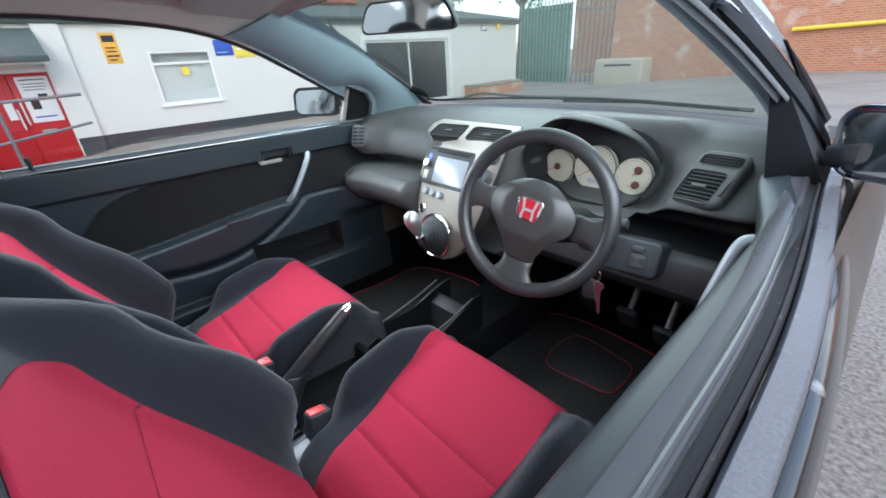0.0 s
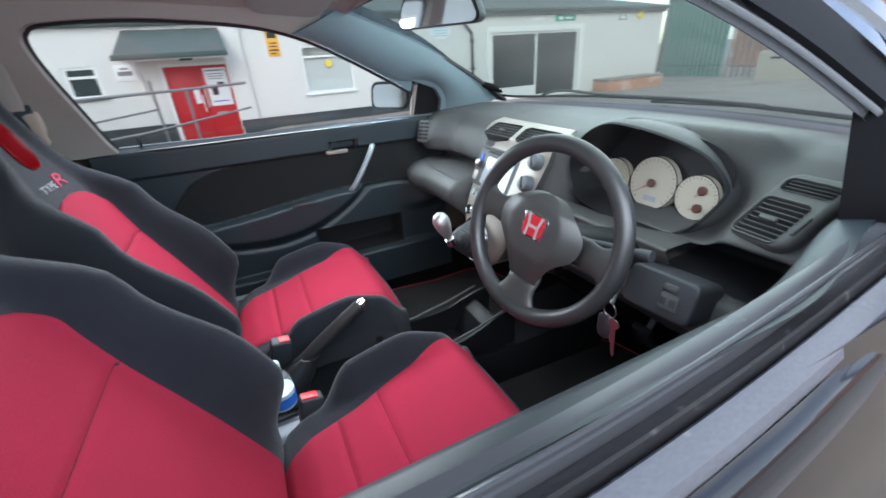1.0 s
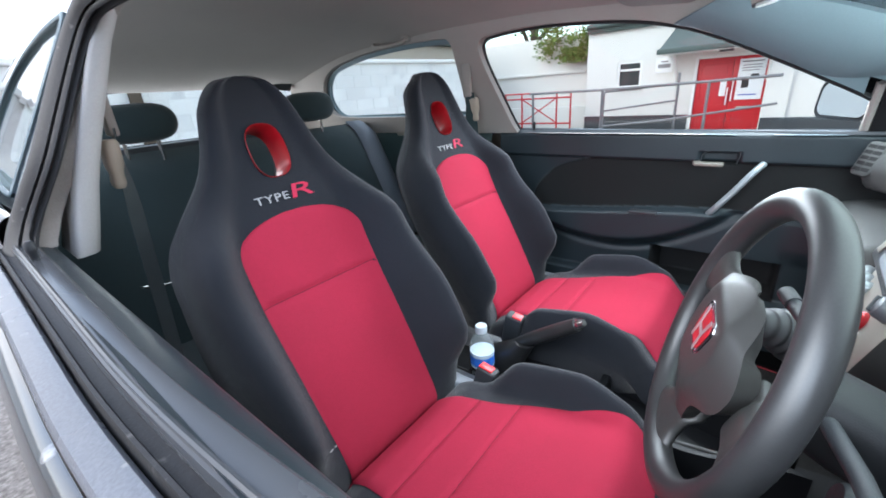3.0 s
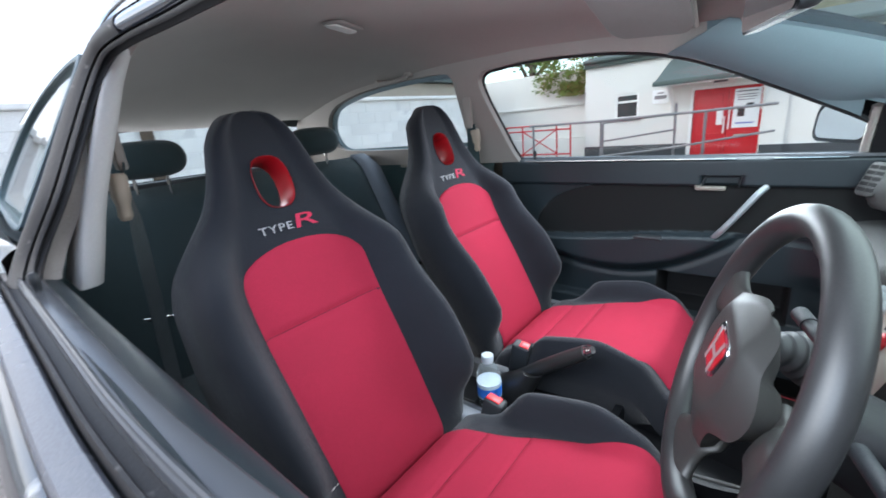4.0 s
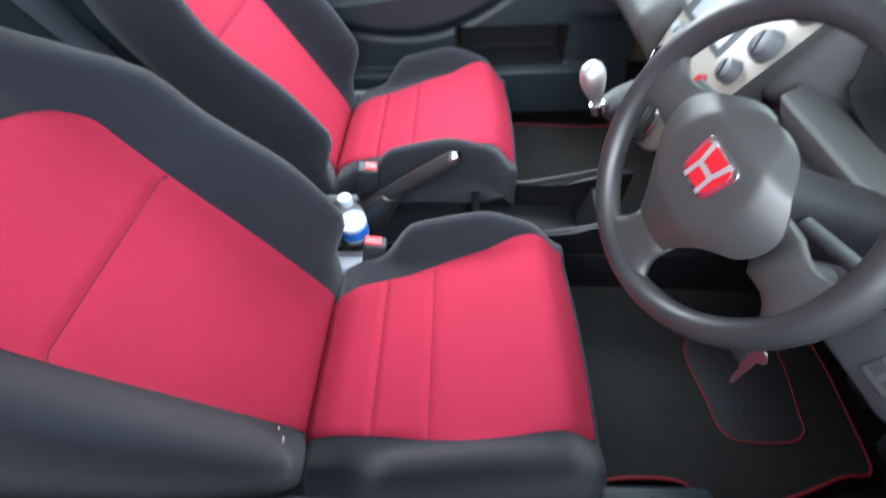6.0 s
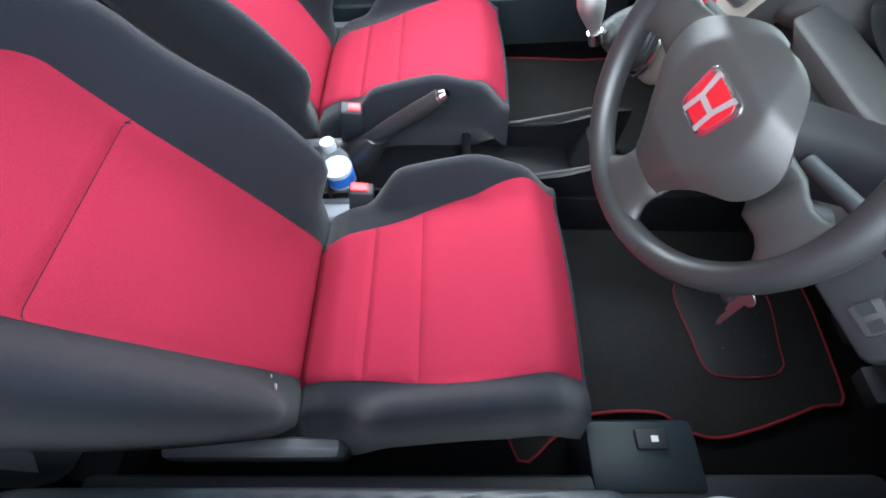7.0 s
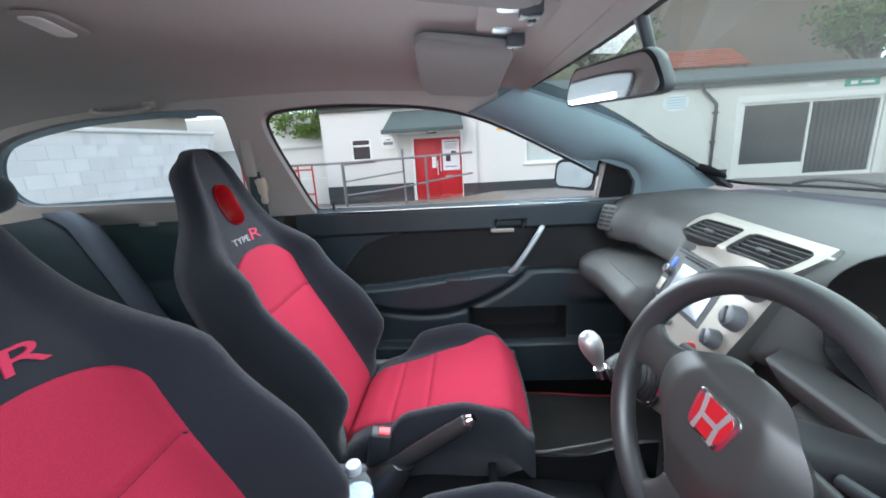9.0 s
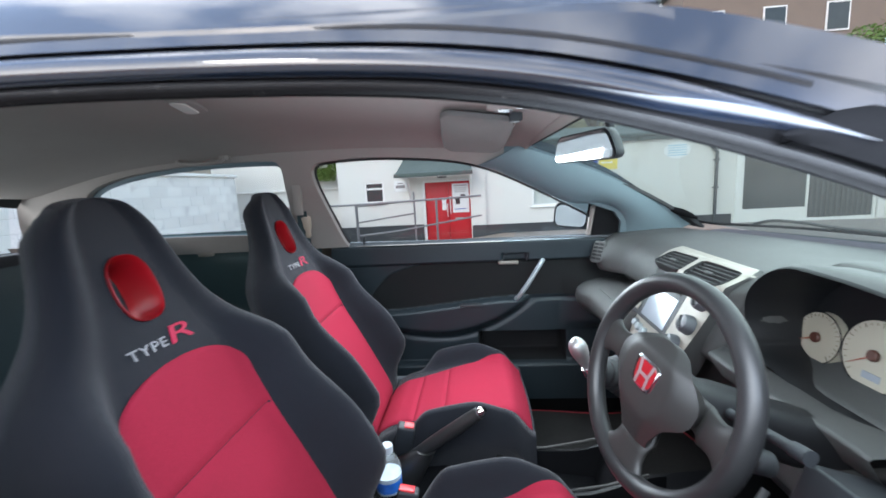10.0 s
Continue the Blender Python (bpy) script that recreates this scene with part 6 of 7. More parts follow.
part("screen_seal", tube(fine_line([(-0.640, 0.550, 1.012), (-0.60, 0.60, 1.002), (-0.55, 0.655, 0.999), (-0.45, 0.72, 0.999), (-0.30, 0.78, 0.999), (0.0, 0.828, 0.999), (0.30, 0.79, 0.999), (0.52, 0.70, 0.999)], 4, False), 0.0045, 8), FRAME_BLACK, car, "black seal along the foot of the windscreen")
part("screen_clip", tube([(-0.606, 0.445, 1.064), (-0.600, 0.462, 1.060), (-0.594, 0.486, 1.050), (-0.592, 0.515, 1.038), (-0.594, 0.545, 1.024)], lambda f: 0.004 + 0.010 * math.sin(math.pi * f), 10), FRAME_BLACK, car, "black clip in the corner of the windscreen")
part("wiper", tube([(-0.10, 0.83, 0.990), (0.20, 0.83, 0.995), (0.55, 0.73, 0.995)], 0.006, 8), RUBBER, car, "black wiper blade")
# ---- outside: the yard and the buildings round it ----
FX = -12.5


def ground_z(x, y):
    return -0.42 * smooth(-1.5, -11.0, x) - 0.24 * smooth(-8.0, -11.5, x) * smooth(1.2, -1.0, y) - 0.10 * smooth(6.0, 16.0, y) * smooth(4.0, -2.0, x)


solo("ground", sheet(lambda x, y: V((x, y, ground_z(x, y))), [-400, -100, -40, -20] + span(-14, 0, 43) + [0.8, 2, 5, 20, 100, 400], [-400, -60, -20, -10] + span(-6, 6, 37) + [8, 10, 12, 14, 16, 18, 20, 30, 60, 400]), TARMAC, "worn grey-brown tarmac yard", "ground", kind="structure", at=(0, 0, 0))
SLATE = material("grey_green_felt_roof", (0.10, 0.125, 0.12), 0.85, vary=0.2, scale=2, grain=0.3, grain_scale=40, bump=0.4, bump_scale=30)
GUTTER = material("dark_green_gutter", (0.05, 0.075, 0.07), 0.5, vary=0.15)
DARKGLASS = material("dark_window_glass", (0.035, 0.045, 0.045), 0.12, vary=0.2, scale=1.5)
CURTAIN = material("pale_net_curtain", (0.70, 0.71, 0.69), 0.9, vary=0.10, scale=12)
ORANGE = material("orange_notice", (0.80, 0.42, 0.06), 0.6, vary=0.1)
BLUE_SIGN = material("blue_sign", (0.03, 0.09, 0.42), 0.5, vary=0.1)
YELLOW = material("yellow_paint", (0.80, 0.62, 0.08), 0.6, vary=0.12)
GREEN_SIGN = material("green_sign", (0.02, 0.32, 0.22), 0.5, vary=0.1)
PALEBLUE = material("pale_blue_print", (0.35, 0.55, 0.68), 0.6)
GREEN_GATE = material("green_steel_sheet", (0.015, 0.14, 0.11), 0.55, vary=0.15, scale=2)
PAPER = material("white_paper", (0.78, 0.79, 0.80), 0.7, vary=0.04)
PAVING = material("brown_paving", (0.28, 0.23, 0.19), 0.9, vary=0.2, scale=1.5, grain=0.4, grain_scale=40, bump=0.4, bump_scale=40)
TILE = material("red_clay_tile", (0.42, 0.13, 0.08), 0.8, vary=0.25, scale=3, rand=0.15)
SHRUB_LEAF = material("bright_green_leaf", (0.150, 0.230, 0.045), 0.6, vary=0.45, scale=5, rand=0.1)
LEAF = material("green_leaf", (0.10, 0.165, 0.035), 0.6, vary=0.45, scale=5, rand=0.1)
BARK = material("bark", (0.09, 0.07, 0.05), 0.95, vary=0.3, bump=0.8, bump_scale=30)
STONE = material("pale_concrete", (0.45, 0.41, 0.34), 0.9, vary=0.15, scale=3, grain=0.3, grain_scale=60, bump=0.4, bump_scale=60)
BLOCK = material("white_painted_block", (0.85, 0.87, 0.84), 0.85, vary=0.10, scale=3, grain=0.15, grain_scale=80, bump=0.5, bump_scale=60, rand=0.06)
JOINT = material("painted_mortar", (0.72, 0.74, 0.72), 0.9, vary=0.12)


def brick_material(name, c1, c2, mortar, scale):
    mat = material(name, c1, 0.9, vary=0.1, bump=0.4, bump_scale=40)
    n, l = mat.node_tree.nodes, mat.node_tree.links
    b = n.new("ShaderNodeTexBrick")
    co, mp = n.new("ShaderNodeTexCoord"), n.new("ShaderNodeMapping")
    l.new(co.outputs["Object"], mp.inputs["Vector"])
    mp.inputs["Rotation"].default_value = (radians(90), 0, 0)
    l.new(mp.outputs["Vector"], b.inputs["Vector"])
    b.inputs["Color1"].default_value, b.inputs["Color2"].default_value, b.inputs["Mortar"].default_value = (*c1, 1), (*c2, 1), (*mortar, 1)
    b.inputs["Scale"].default_value, b.inputs["Mortar Size"].default_value, b.inputs["Brick Width"].default_value, b.inputs["Row Height"].default_value = 1.0, 0.010, 0.225, 0.075
    stain = n.new("ShaderNodeTexNoise")
    stain.inputs["Scale"].default_value, stain.inputs["Detail"].default_value = 0.9, 7.0
    l.new(co.outputs["Object"], stain.inputs["Vector"])
    mr = n.new("ShaderNodeMapRange")
    mr.inputs["From Min"].default_value, mr.inputs["From Max"].default_value = 0.58, 0.72
    l.new(stain.outputs["Fac"], mr.inputs["Value"])
    mx = n.new("ShaderNodeMix")
    mx.data_type = "RGBA"
    mx.inputs["B"].default_value = (0.62, 0.52, 0.46, 1)
    l.new(mr.outputs["Result"], mx.inputs["Factor"])
    l.new(b.outputs["Color"], mx.inputs["A"])
    l.new(mx.outputs["Result"], n["Principled BSDF"].inputs["Base Color"])
    return mat


BRICK = brick_material("orange_red_brick", (0.56, 0.22, 0.10), (0.46, 0.16, 0.08), (0.42, 0.34, 0.28), 1)


def on_face(name, y0, y1, z0, z1, proud, deep, mat, parent, label="", bevel=0.0):
    """A piece on the white facade, from y0 to y1."""
    return part(name, box(FX + proud - deep, FX + proud, y0, y1, z0, z1, bevel), mat, parent, label)


# the white facade, with its openings
fac = thing("wall_west", (FX - 0.15, 5.8, -0.8), "white painted rendered wall of a low building", "wall", kind="structure")
openings = [(1.56, 3.03, 0.41, 1.70), (-4.0, -3.33, 0.76, 1.47), (8.02, 12.0, -0.45, 1.80), (-1.97, -0.43, -0.72, 1.37)]
bm = box(FX - 0.3, FX, -4.9, 16.5, -0.9, 2.42)
for y0, y1, z0, z1 in openings:
    bm = cut(bm, box(FX - 0.5, FX + 0.2, y0, y1, z0, z1))
part("render", bm, WHITE_PAINT, fac, "white painted render")
# black sheet added behind the openings, painting in the unlit room
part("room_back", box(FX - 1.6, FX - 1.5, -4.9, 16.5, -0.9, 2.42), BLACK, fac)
on_face("plinth", -4.9, -2.05, -0.75, -0.02, 0.035, 0.05, PLINTH, fac, "black painted plinth")
on_face("plinth", -0.35, 7.75, -0.60, -0.13, 0.035, 0.05, PLINTH, fac, "black painted plinth")
on_face("pilaster", -0.42, 0.05, -0.7, 2.35, 0.10, 0.12, WHITE_PAINT, fac, "white corner pier beside the door")
on_face("plinth", -0.42, 0.06, -0.7, -0.12, 0.115, 0.012, PLINTH, fac)
eave = thing("roof_edge", (FX + 0.15, 5.8, 2.35), "dark green gutter and felt roof edge", "roof", kind="structure")
part("fascia", box(FX - 0.05, FX + 0.12, -4.9, 16.55, 2.30, 2.50, 0.01), GUTTER, eave)
part("gutter", tube([(FX + 0.18, y, 2.47) for y in span(-4.9, 16.6, 5)], 0.06, 12), GUTTER, eave)
part("felt", rings([[V((FX + 0.2, y, 2.52)), V((FX - 4.5, y, 3.35)), V((FX - 4.5, y, 3.30)), V((FX + 0.2, y, 2.48))] for y in (-4.9, 6.0, 16.6)]), SLATE, eave, "grey felt roof")


def glazed(name, y0, y1, z0, z1, label, bars_y=(), bars_z=(), back=DARKGLASS, sill=True, w=0.06):
    win = thing(name, (FX, (y0 + y1) / 2, z0), label, "window", kind="structure")
    fr = merge(box(FX - 0.10, FX - 0.02, y0, y0 + w, z0, z1), box(FX - 0.10, FX - 0.02, y1 - w, y1, z0, z1), box(FX - 0.10, FX - 0.02, y0 + w, y1 - w, z0, z0 + w), box(FX - 0.10, FX - 0.02, y0 + w, y1 - w, z1 - w, z1))
    part("window_frame", fr, WHITE, win, "white plastic frame")
    ys, zs = [y0 + w, *bars_y, y1 - w], [z0 + w, *bars_z, z1 - w]
    for y in bars_y:
        part("mullion", box(FX - 0.09, FX - 0.025, y - 0.03, y + 0.03, z0 + w, z1 - w), WHITE, win)
    for z in bars_z:
        part("transom", box(FX - 0.09, FX - 0.028, y0 + w, y1 - w, z - 0.03, z + 0.03), WHITE, win)
    for a, b in zip(ys, ys[1:]):
        for c, d in zip(zs, zs[1:]):
            part("pane", box(FX - 0.075, FX - 0.065, a, b, c, d), back, win).visible_shadow = back is DARKGLASS
    if sill:
        part("window_sill", box(FX - 0.05, FX + 0.07, y0 - 0.06, y1 + 0.06, z0 - 0.05, z0, 0.008), WHITE, win)
    return win


PANE = glass("window_pane", (0.95, 0.97, 0.97), 0.0, 0.05)
w1 = glazed("window_1", 1.56, 3.03, 0.41, 1.70, "white framed window with net curtains", (), (1.40,), PANE)
for k in range(26):
    y0 = 1.62 + k * 0.0525
    part("curtain_fold", sheet(lambda a, z: V((FX - 0.100 - 0.018 * math.sin(math.pi * a), y0 + 0.0525 * a, z)), span(0, 1, 6), span(0.47, 1.37, 4)), CURTAIN, w1)
part("window_sticker", slab(oval(0.20, 0.22, 18), 0.004, axes((FX - 0.06, 2.32, 1.20), (0, 1, 0), (0, 0, 1))), YELLOW, w1, "round yellow sticker")
part("top_shade", box(FX - 0.30, FX - 0.26, 1.6, 3.0, 0.42, 1.68), CURTAIN, w1)
glazed("window_2", -4.0, -3.33, 0.76, 1.47, "small white framed window with dark glass", (), (1.24,))
g = glazed("window_3", 8.02, 12.0, -0.45, 1.80, "wide white framed glazed front with dark glass", (10.0,), (), DARKGLASS, False, 0.08)
part("outer_frame", merge(box(FX - 0.02, FX + 0.04, 7.84, 8.02, -0.45, 1.98), box(FX - 0.02, FX + 0.04, 12.0, 12.2, -0.45, 1.98), box(FX - 0.02, FX + 0.04, 8.02, 12.0, 1.80, 1.98)), WHITE, g, "broad white surround")
part("kick_panel", box(FX - 0.06, FX - 0.03, 8.1, 9.97, -0.45, -0.02), WHITE, g)
for k in range(12):
    part("slat", box(FX - 0.055, FX - 0.035, 10.1 + 0.15 * k, 10.16 + 0.15 * k, -0.4, 1.7), material("dark_slat", (0.02, 0.026, 0.026), 0.5) if "dark_slat" not in bpy.data.materials else bpy.data.materials["dark_slat"], g)

# the red entrance
rd = thing("door_1", (FX, -1.2, -0.72), "red double door with paper notices and white handles", "door", kind="structure")
for y0, y1 in ((-1.95, -1.175), (-1.165, -0.45)):
    leaf = part("leaf", box(FX - 0.10, FX - 0.05, y0, y1, -0.70, 1.35, 0.006), RED_DOOR, rd, "panelled red leaf")
    for z0, z1 in ((-0.55, 0.05), (0.20, 1.20)):
        part("panel_moulding", tube([(FX - 0.05, y, z) for y, z in rounded(y1 - y0 - 0.22, z1 - z0, 0.02, 2, (y0 + y1) / 2, (z0 + z1) / 2)], 0.012, 6, True), RED_DOOR, leaf)
part("notice", box(FX - 0.05, FX - 0.038, -1.05, -0.50, 0.32, 1.28, 0.002), PAPER, rd, "large white paper notice")
part("notice", box(FX - 0.05, FX - 0.038, -1.40, -1.26, 0.42, 0.78, 0.002), PAPER, rd, "small white paper notice")
for k, (a, b, h, c) in enumerate(((-1.0, -0.56, 1.20, 0.03), (-0.98, -0.58, 1.12, 0.02), (-0.98, -0.58, 1.06, 0.02), (-0.98, -0.62, 1.00, 0.02), (-0.98, -0.60, 0.42, 0.03))):
    part("print_bar", box(FX - 0.0385, FX - 0.036, a, b, h, h + c), BLUE_SIGN if k == 4 else GREY_METAL, rd)
part("print_block", box(FX - 0.0385, FX - 0.036, -0.95, -0.80, 0.60, 0.80), INK, rd)
part("print_block", box(FX - 0.0385, FX - 0.036, -0.78, -0.62, 0.84, 0.92), INK, rd)
for y, z0, z1 in ((-1.22, 0.20, 0.62), (-1.12, 0.30, 0.85)):
    part("door_handle", tube([(FX - 0.05, y, z0), (FX + 0.01, y, z0 + 0.02), (FX + 0.01, y, z1 - 0.02), (FX - 0.05, y, z1)], 0.016, 8), WHITE, rd, "white pull handle")
part("letter_plate", box(FX - 0.05, FX - 0.035, -0.98, -0.72, 0.08, 0.16, 0.004), SILVER, rd)
part("door_frame", merge(box(FX - 0.12, FX + 0.01, -2.02, -1.955, -0.72, 1.42), box(FX - 0.12, FX + 0.01, -0.445, -0.41, -0.72, 1.42), box(FX - 0.12, FX + 0.01, -1.955, -0.445, 1.355, 1.42)), WHITE, rd, "white frame")
cano = thing("door_canopy", (FX + 0.4, -1.6, 1.5), "lean-to canopy with grey-green tiles over the red door", "canopy")
part("canopy_roof", rings([[V((FX, y, 2.22)), V((FX + 0.85, y - s, 1.66)), V((FX + 0.85, y - s, 1.58)), V((FX, y, 2.10))] for y, s in ((-2.55, 0.2), (-0.42, -0.06))]), SLATE, cano, "grey-green tiled slope")
part("canopy_fascia", box(FX + 0.82, FX + 0.88, -2.80, -0.34, 1.54, 1.66, 0.006), GUTTER, cano)
part("canopy_soffit", box(FX, FX + 0.83, -2.70, -0.40, 1.52, 1.56), WHITE, cano)
for y in (-2.45, -0.42):
    part("bracket", tube([(FX + 0.01, y, 0.75), (FX + 0.10, y, 1.05), (FX + 0.35, y, 1.38), (FX + 0.75, y, 1.53)], 0.045, 8), WHITE, cano, "white curved bracket")
lampb = thing("bulkhead_lamp", (FX + 0.75, -1.3, 1.46), "small dark bulkhead lamp under the canopy", "lamp")
part("housing", box(FX + 0.70, FX + 0.80, -1.45, -1.15, 1.47, 1.53, 0.02), TRIM, lampb)


def sign(y0, y1, z0, z1, mat, label, bars=(), ink=INK, disc=False):
    s = thing("wall_sign", (FX, (y0 + y1) / 2, z0), label, "sign")
    if disc:
        part("board", slab(oval(y1 - y0, z1 - z0, 30, (y0 + y1) / 2, (z0 + z1) / 2), 0.015, axes((FX + 0.001, 0, 0), (0, 1, 0), (0, 0, 1))), mat, s)
    else:
        on_face("board", y0, y1, z0, z1, 0.018, 0.018, mat, s, bevel=0.003)
    for a, b, c, d in bars:
        on_face("print_bar", a, b, c, d, 0.0205, 0.004, ink, s)
    return s


sign(0.70, 1.02, 1.46, 2.12, ORANGE, "orange and yellow notice with dark printing", [(0.74, 0.98, 1.92, 2.06), (0.76, 0.96, 1.78, 1.81), (0.76, 0.96, 1.70, 1.73), (0.74, 0.98, 1.60, 1.64), (0.76, 0.92, 1.52, 1.55)])
sign(3.16, 3.64, 1.53, 1.92, BLUE_SIGN, "blue rectangular sign on the white wall", [(3.2, 3.5, 1.60, 1.62)], PALEBLUE)
sign(3.68, 4.25, 1.46, 1.86, YELLOW, "yellow rectangular sign on the white wall", [(3.74, 4.1, 1.66, 1.70)], WHITE)
sign(5.66, 6.46, 1.68, 2.19, PAPER, "oval pale sign with blue lines of print", [(5.78, 6.34, 2.07 - 0.075 * k, 2.10 - 0.075 * k) for k in range(5)], PALEBLUE, True)
sign(10.8, 11.75, 2.08, 2.28, GREEN_SIGN, "green exit sign above the glazed front", [(10.95, 11.15, 2.13, 2.23), (11.25, 11.6, 2.15, 2.21)], WHITE)
sign(9.75, 10.3, 2.14, 2.24, PAPER, "small pale sign above the glazed front")
sign(-2.98, -2.55, 1.10, 1.47, PAPER, "white name board with dark printing", [(-2.85, -2.68, 1.36, 1.40), (-2.92, -2.61, 1.22, 1.32)], GREY_METAL)
tri = thing("warning_sign", (FX, 14.2, 2.1), "triangular white warning sign with black edge", "sign")
part("board", slab([(13.98, 2.05), (14.42, 2.05), (14.2, 2.44)], 0.012, axes((FX + 0.001, 0, 0), (0, 1, 0), (0, 0, 1))), INK, tri)
part("field", slab([(14.04, 2.085), (14.36, 2.085), (14.2, 2.375)], 0.004, axes((FX + 0.013, 0, 0), (0, 1, 0), (0, 0, 1))), PAPER, tri)
yl = thing("wall_lamp", (FX, 15.1, 2.1), "small yellow wall lamp on the white wall", "lamp")
part("housing", box(FX, FX + 0.12, 15.0, 15.22, 2.08, 2.36, 0.03), YELLOW, yl)
pipe = thing("drainpipe", (FX + 0.1, 7.2, -0.4), "dark grey drainpipe with a swan neck", "pipe")
part("pipe", tube(fine_line([(FX + 0.16, 6.75, 2.42), (FX + 0.12, 6.80, 2.22), (FX + 0.07, 7.18, 1.86), (FX + 0.07, 7.22, 1.68), (FX + 0.07, 7.22, 0.6), (FX + 0.07, 7.22, -0.42)], 4, False), 0.045, 10), PLINTH, pipe, "round downpipe")
for z in (1.55, 0.7):
    part("pipe_clip", box(FX, FX + 0.12, 7.15, 7.29, z, z + 0.05), PLINTH, pipe)

# ramp and hand rails before the door
rail = thing("hand_rail", (-10.9, -2.4, -0.55), "grey tubular hand rail along a ramp", "railing")
top = [(-10.7, -5.9, 0.80), (-10.7, -3.8, 0.80), (-10.7, -1.4, 0.85), (-10.7, -0.12, 0.89)]
part("top_bar", tube(top, 0.032, 10), GREY_METAL, rail)
part("lower_bar", tube([(-10.7, -3.75, -0.12), (-10.7, -2.4, 0.0), (-10.7, -0.12, 0.33)], 0.027, 10), GREY_METAL, rail)
for y, z in ((-3.8, 0.80), (-1.42, 0.85), (-5.8, 0.80)):
    part("post", tube([(-10.7, y, -0.75), (-10.7, y, z)], 0.034, 10), GREY_METAL, rail)
rail2 = thing("hand_rail", (-11.6, -3.0, -0.55), "grey tubular hand rail on the wall side of the ramp", "railing")
part("top_bar", tube([(-11.6, -4.05, 0.66), (-11.6, -4.0, 0.72), (-11.6, -2.2, 0.82)], 0.029, 10), GREY_METAL, rail2)
part("lower_bar", tube([(-11.6, -4.05, 0.20), (-11.6, -2.2, 0.42)], 0.025, 10), GREY_METAL, rail2)
for y, z in ((-4.05, 0.68), (-2.2, 1.08)):
    part("post", tube([(-11.6, y, -0.75), (-11.6, y, z)], 0.031, 10), GREY_METAL, rail2)
ramp = thing("ramp", (-11.5, -1.5, -0.75), "brown paved ramp and landing by the door", "ramp", kind="structure")
part("landing", rings([[V((-12.47, y, z)), V((-10.6, y, z - 0.02)), V((-10.6, y, -0.8)), V((-12.47, y, -0.8))] for y, z in ((-5.5, -0.62), (-2.2, -0.60), (-0.6, -0.56), (0.6, -0.43), (7.0, -0.40))]), PAVING, ramp, "brown paving")

# red barrier, boundary wall and shrub
bar = thing("barrier", (-11.8, -6.3, -0.6), "red painted cross-braced barrier", "barrier")
for y in (-7.35, -6.75, -5.55, -5.1):
    part("upright", tube([(-11.8, y, -0.70), (-11.8, y, 0.80)], 0.028, 8), RED_DOOR, bar)
for z in (0.78, 0.62, -0.14):
    part("bar", tube([(-11.8, -7.35, z), (-11.8, -5.1, z)], 0.026, 8), RED_DOOR, bar)
part("brace", tube([(-11.8, -6.75, -0.12), (-11.8, -5.55, 0.62)], 0.020, 8), RED_DOOR, bar)
part("brace", tube([(-11.8, -6.75, 0.62), (-11.8, -5.55, -0.12)], 0.020, 8), RED_DOOR, bar)
bw = thing("wall_south", (-13.6, -9.5, -0.9), "tall pale painted boundary wall with a ledge", "wall", kind="structure")
part("wall", box(-13.9, -13.4, -16, -4.9, -1.0, 2.45), WHITE_PAINT, bw)
part("ledge", box(-13.45, -13.32, -16, -4.9, 1.30, 1.38, 0.01), WHITE_PAINT, bw)
part("lower_wall", box(-13.42, -13.2, -16, -4.9, -1.0, 0.25, 0.02), WHITE_PAINT, bw)


def leaves(centres, n, size, seed):
    """Many small leaves in clumps round the centres (place, radius)."""
    rng = random.Random(seed)
    verts, faces = [], []
    for c, r in centres:
        for _ in range(n):
            d = V((rng.gauss(0, 1), rng.gauss(0, 1), rng.gauss(0, 1))).normalized() * r * rng.random() ** 0.4
            p = V(c) + V((d.x, d.y, d.z * 0.8))
            a = V((rng.uniform(-1, 1), rng.uniform(-1, 1), rng.uniform(-0.4, 0.4))).normalized()
            b = a.cross(V((rng.uniform(-1, 1), rng.uniform(-1, 1), rng.uniform(-1, 1)))).normalized()
            s = size * rng.uniform(0.6, 1.3)
            k = len(verts)
            verts += [p, p + a * s * 0.5 + b * s * 0.28, p + a * s, p + a * s * 0.5 - b * s * 0.28]
            faces.append((k, k + 1, k + 2, k + 3))
    me = bpy.data.meshes.new("leaves")
    me.from_pydata(verts, [], faces)
    bm = bmesh.new()
    bm.from_mesh(me)
    bpy.data.meshes.remove(me)
    return bm


rng = random.Random(5)
sh = thing("shrub", (-13.5, -5.6, 1.2), "leafy green shrub hanging over the boundary wall", "shrub")
part("stems", merge(*[tube([(-13.7, -5.7 + 0.1 * k, 2.3), (-13.4, -5.9 + 0.35 * k, 2.6), (-13.1, -6.2 + 0.5 * k, 2.2)], 0.015, 6) for k in range(4)]), BARK, sh)
part("foliage", leaves([((-13.15 + rng.uniform(-0.15, 0.25), rng.uniform(-6.9, -4.5), rng.uniform(1.95, 2.9)), rng.uniform(0.18, 0.38)) for _ in range(38)] + [((-13.1, -5.6 + rng.uniform(-0.35, 0.3), rng.uniform(1.50, 2.0)), 0.22) for _ in range(16)], 70, 0.11, 3), SHRUB_LEAF, sh, flat=True)

# cones
CONE = material("orange_cone", (0.80, 0.16, 0.03), 0.5)
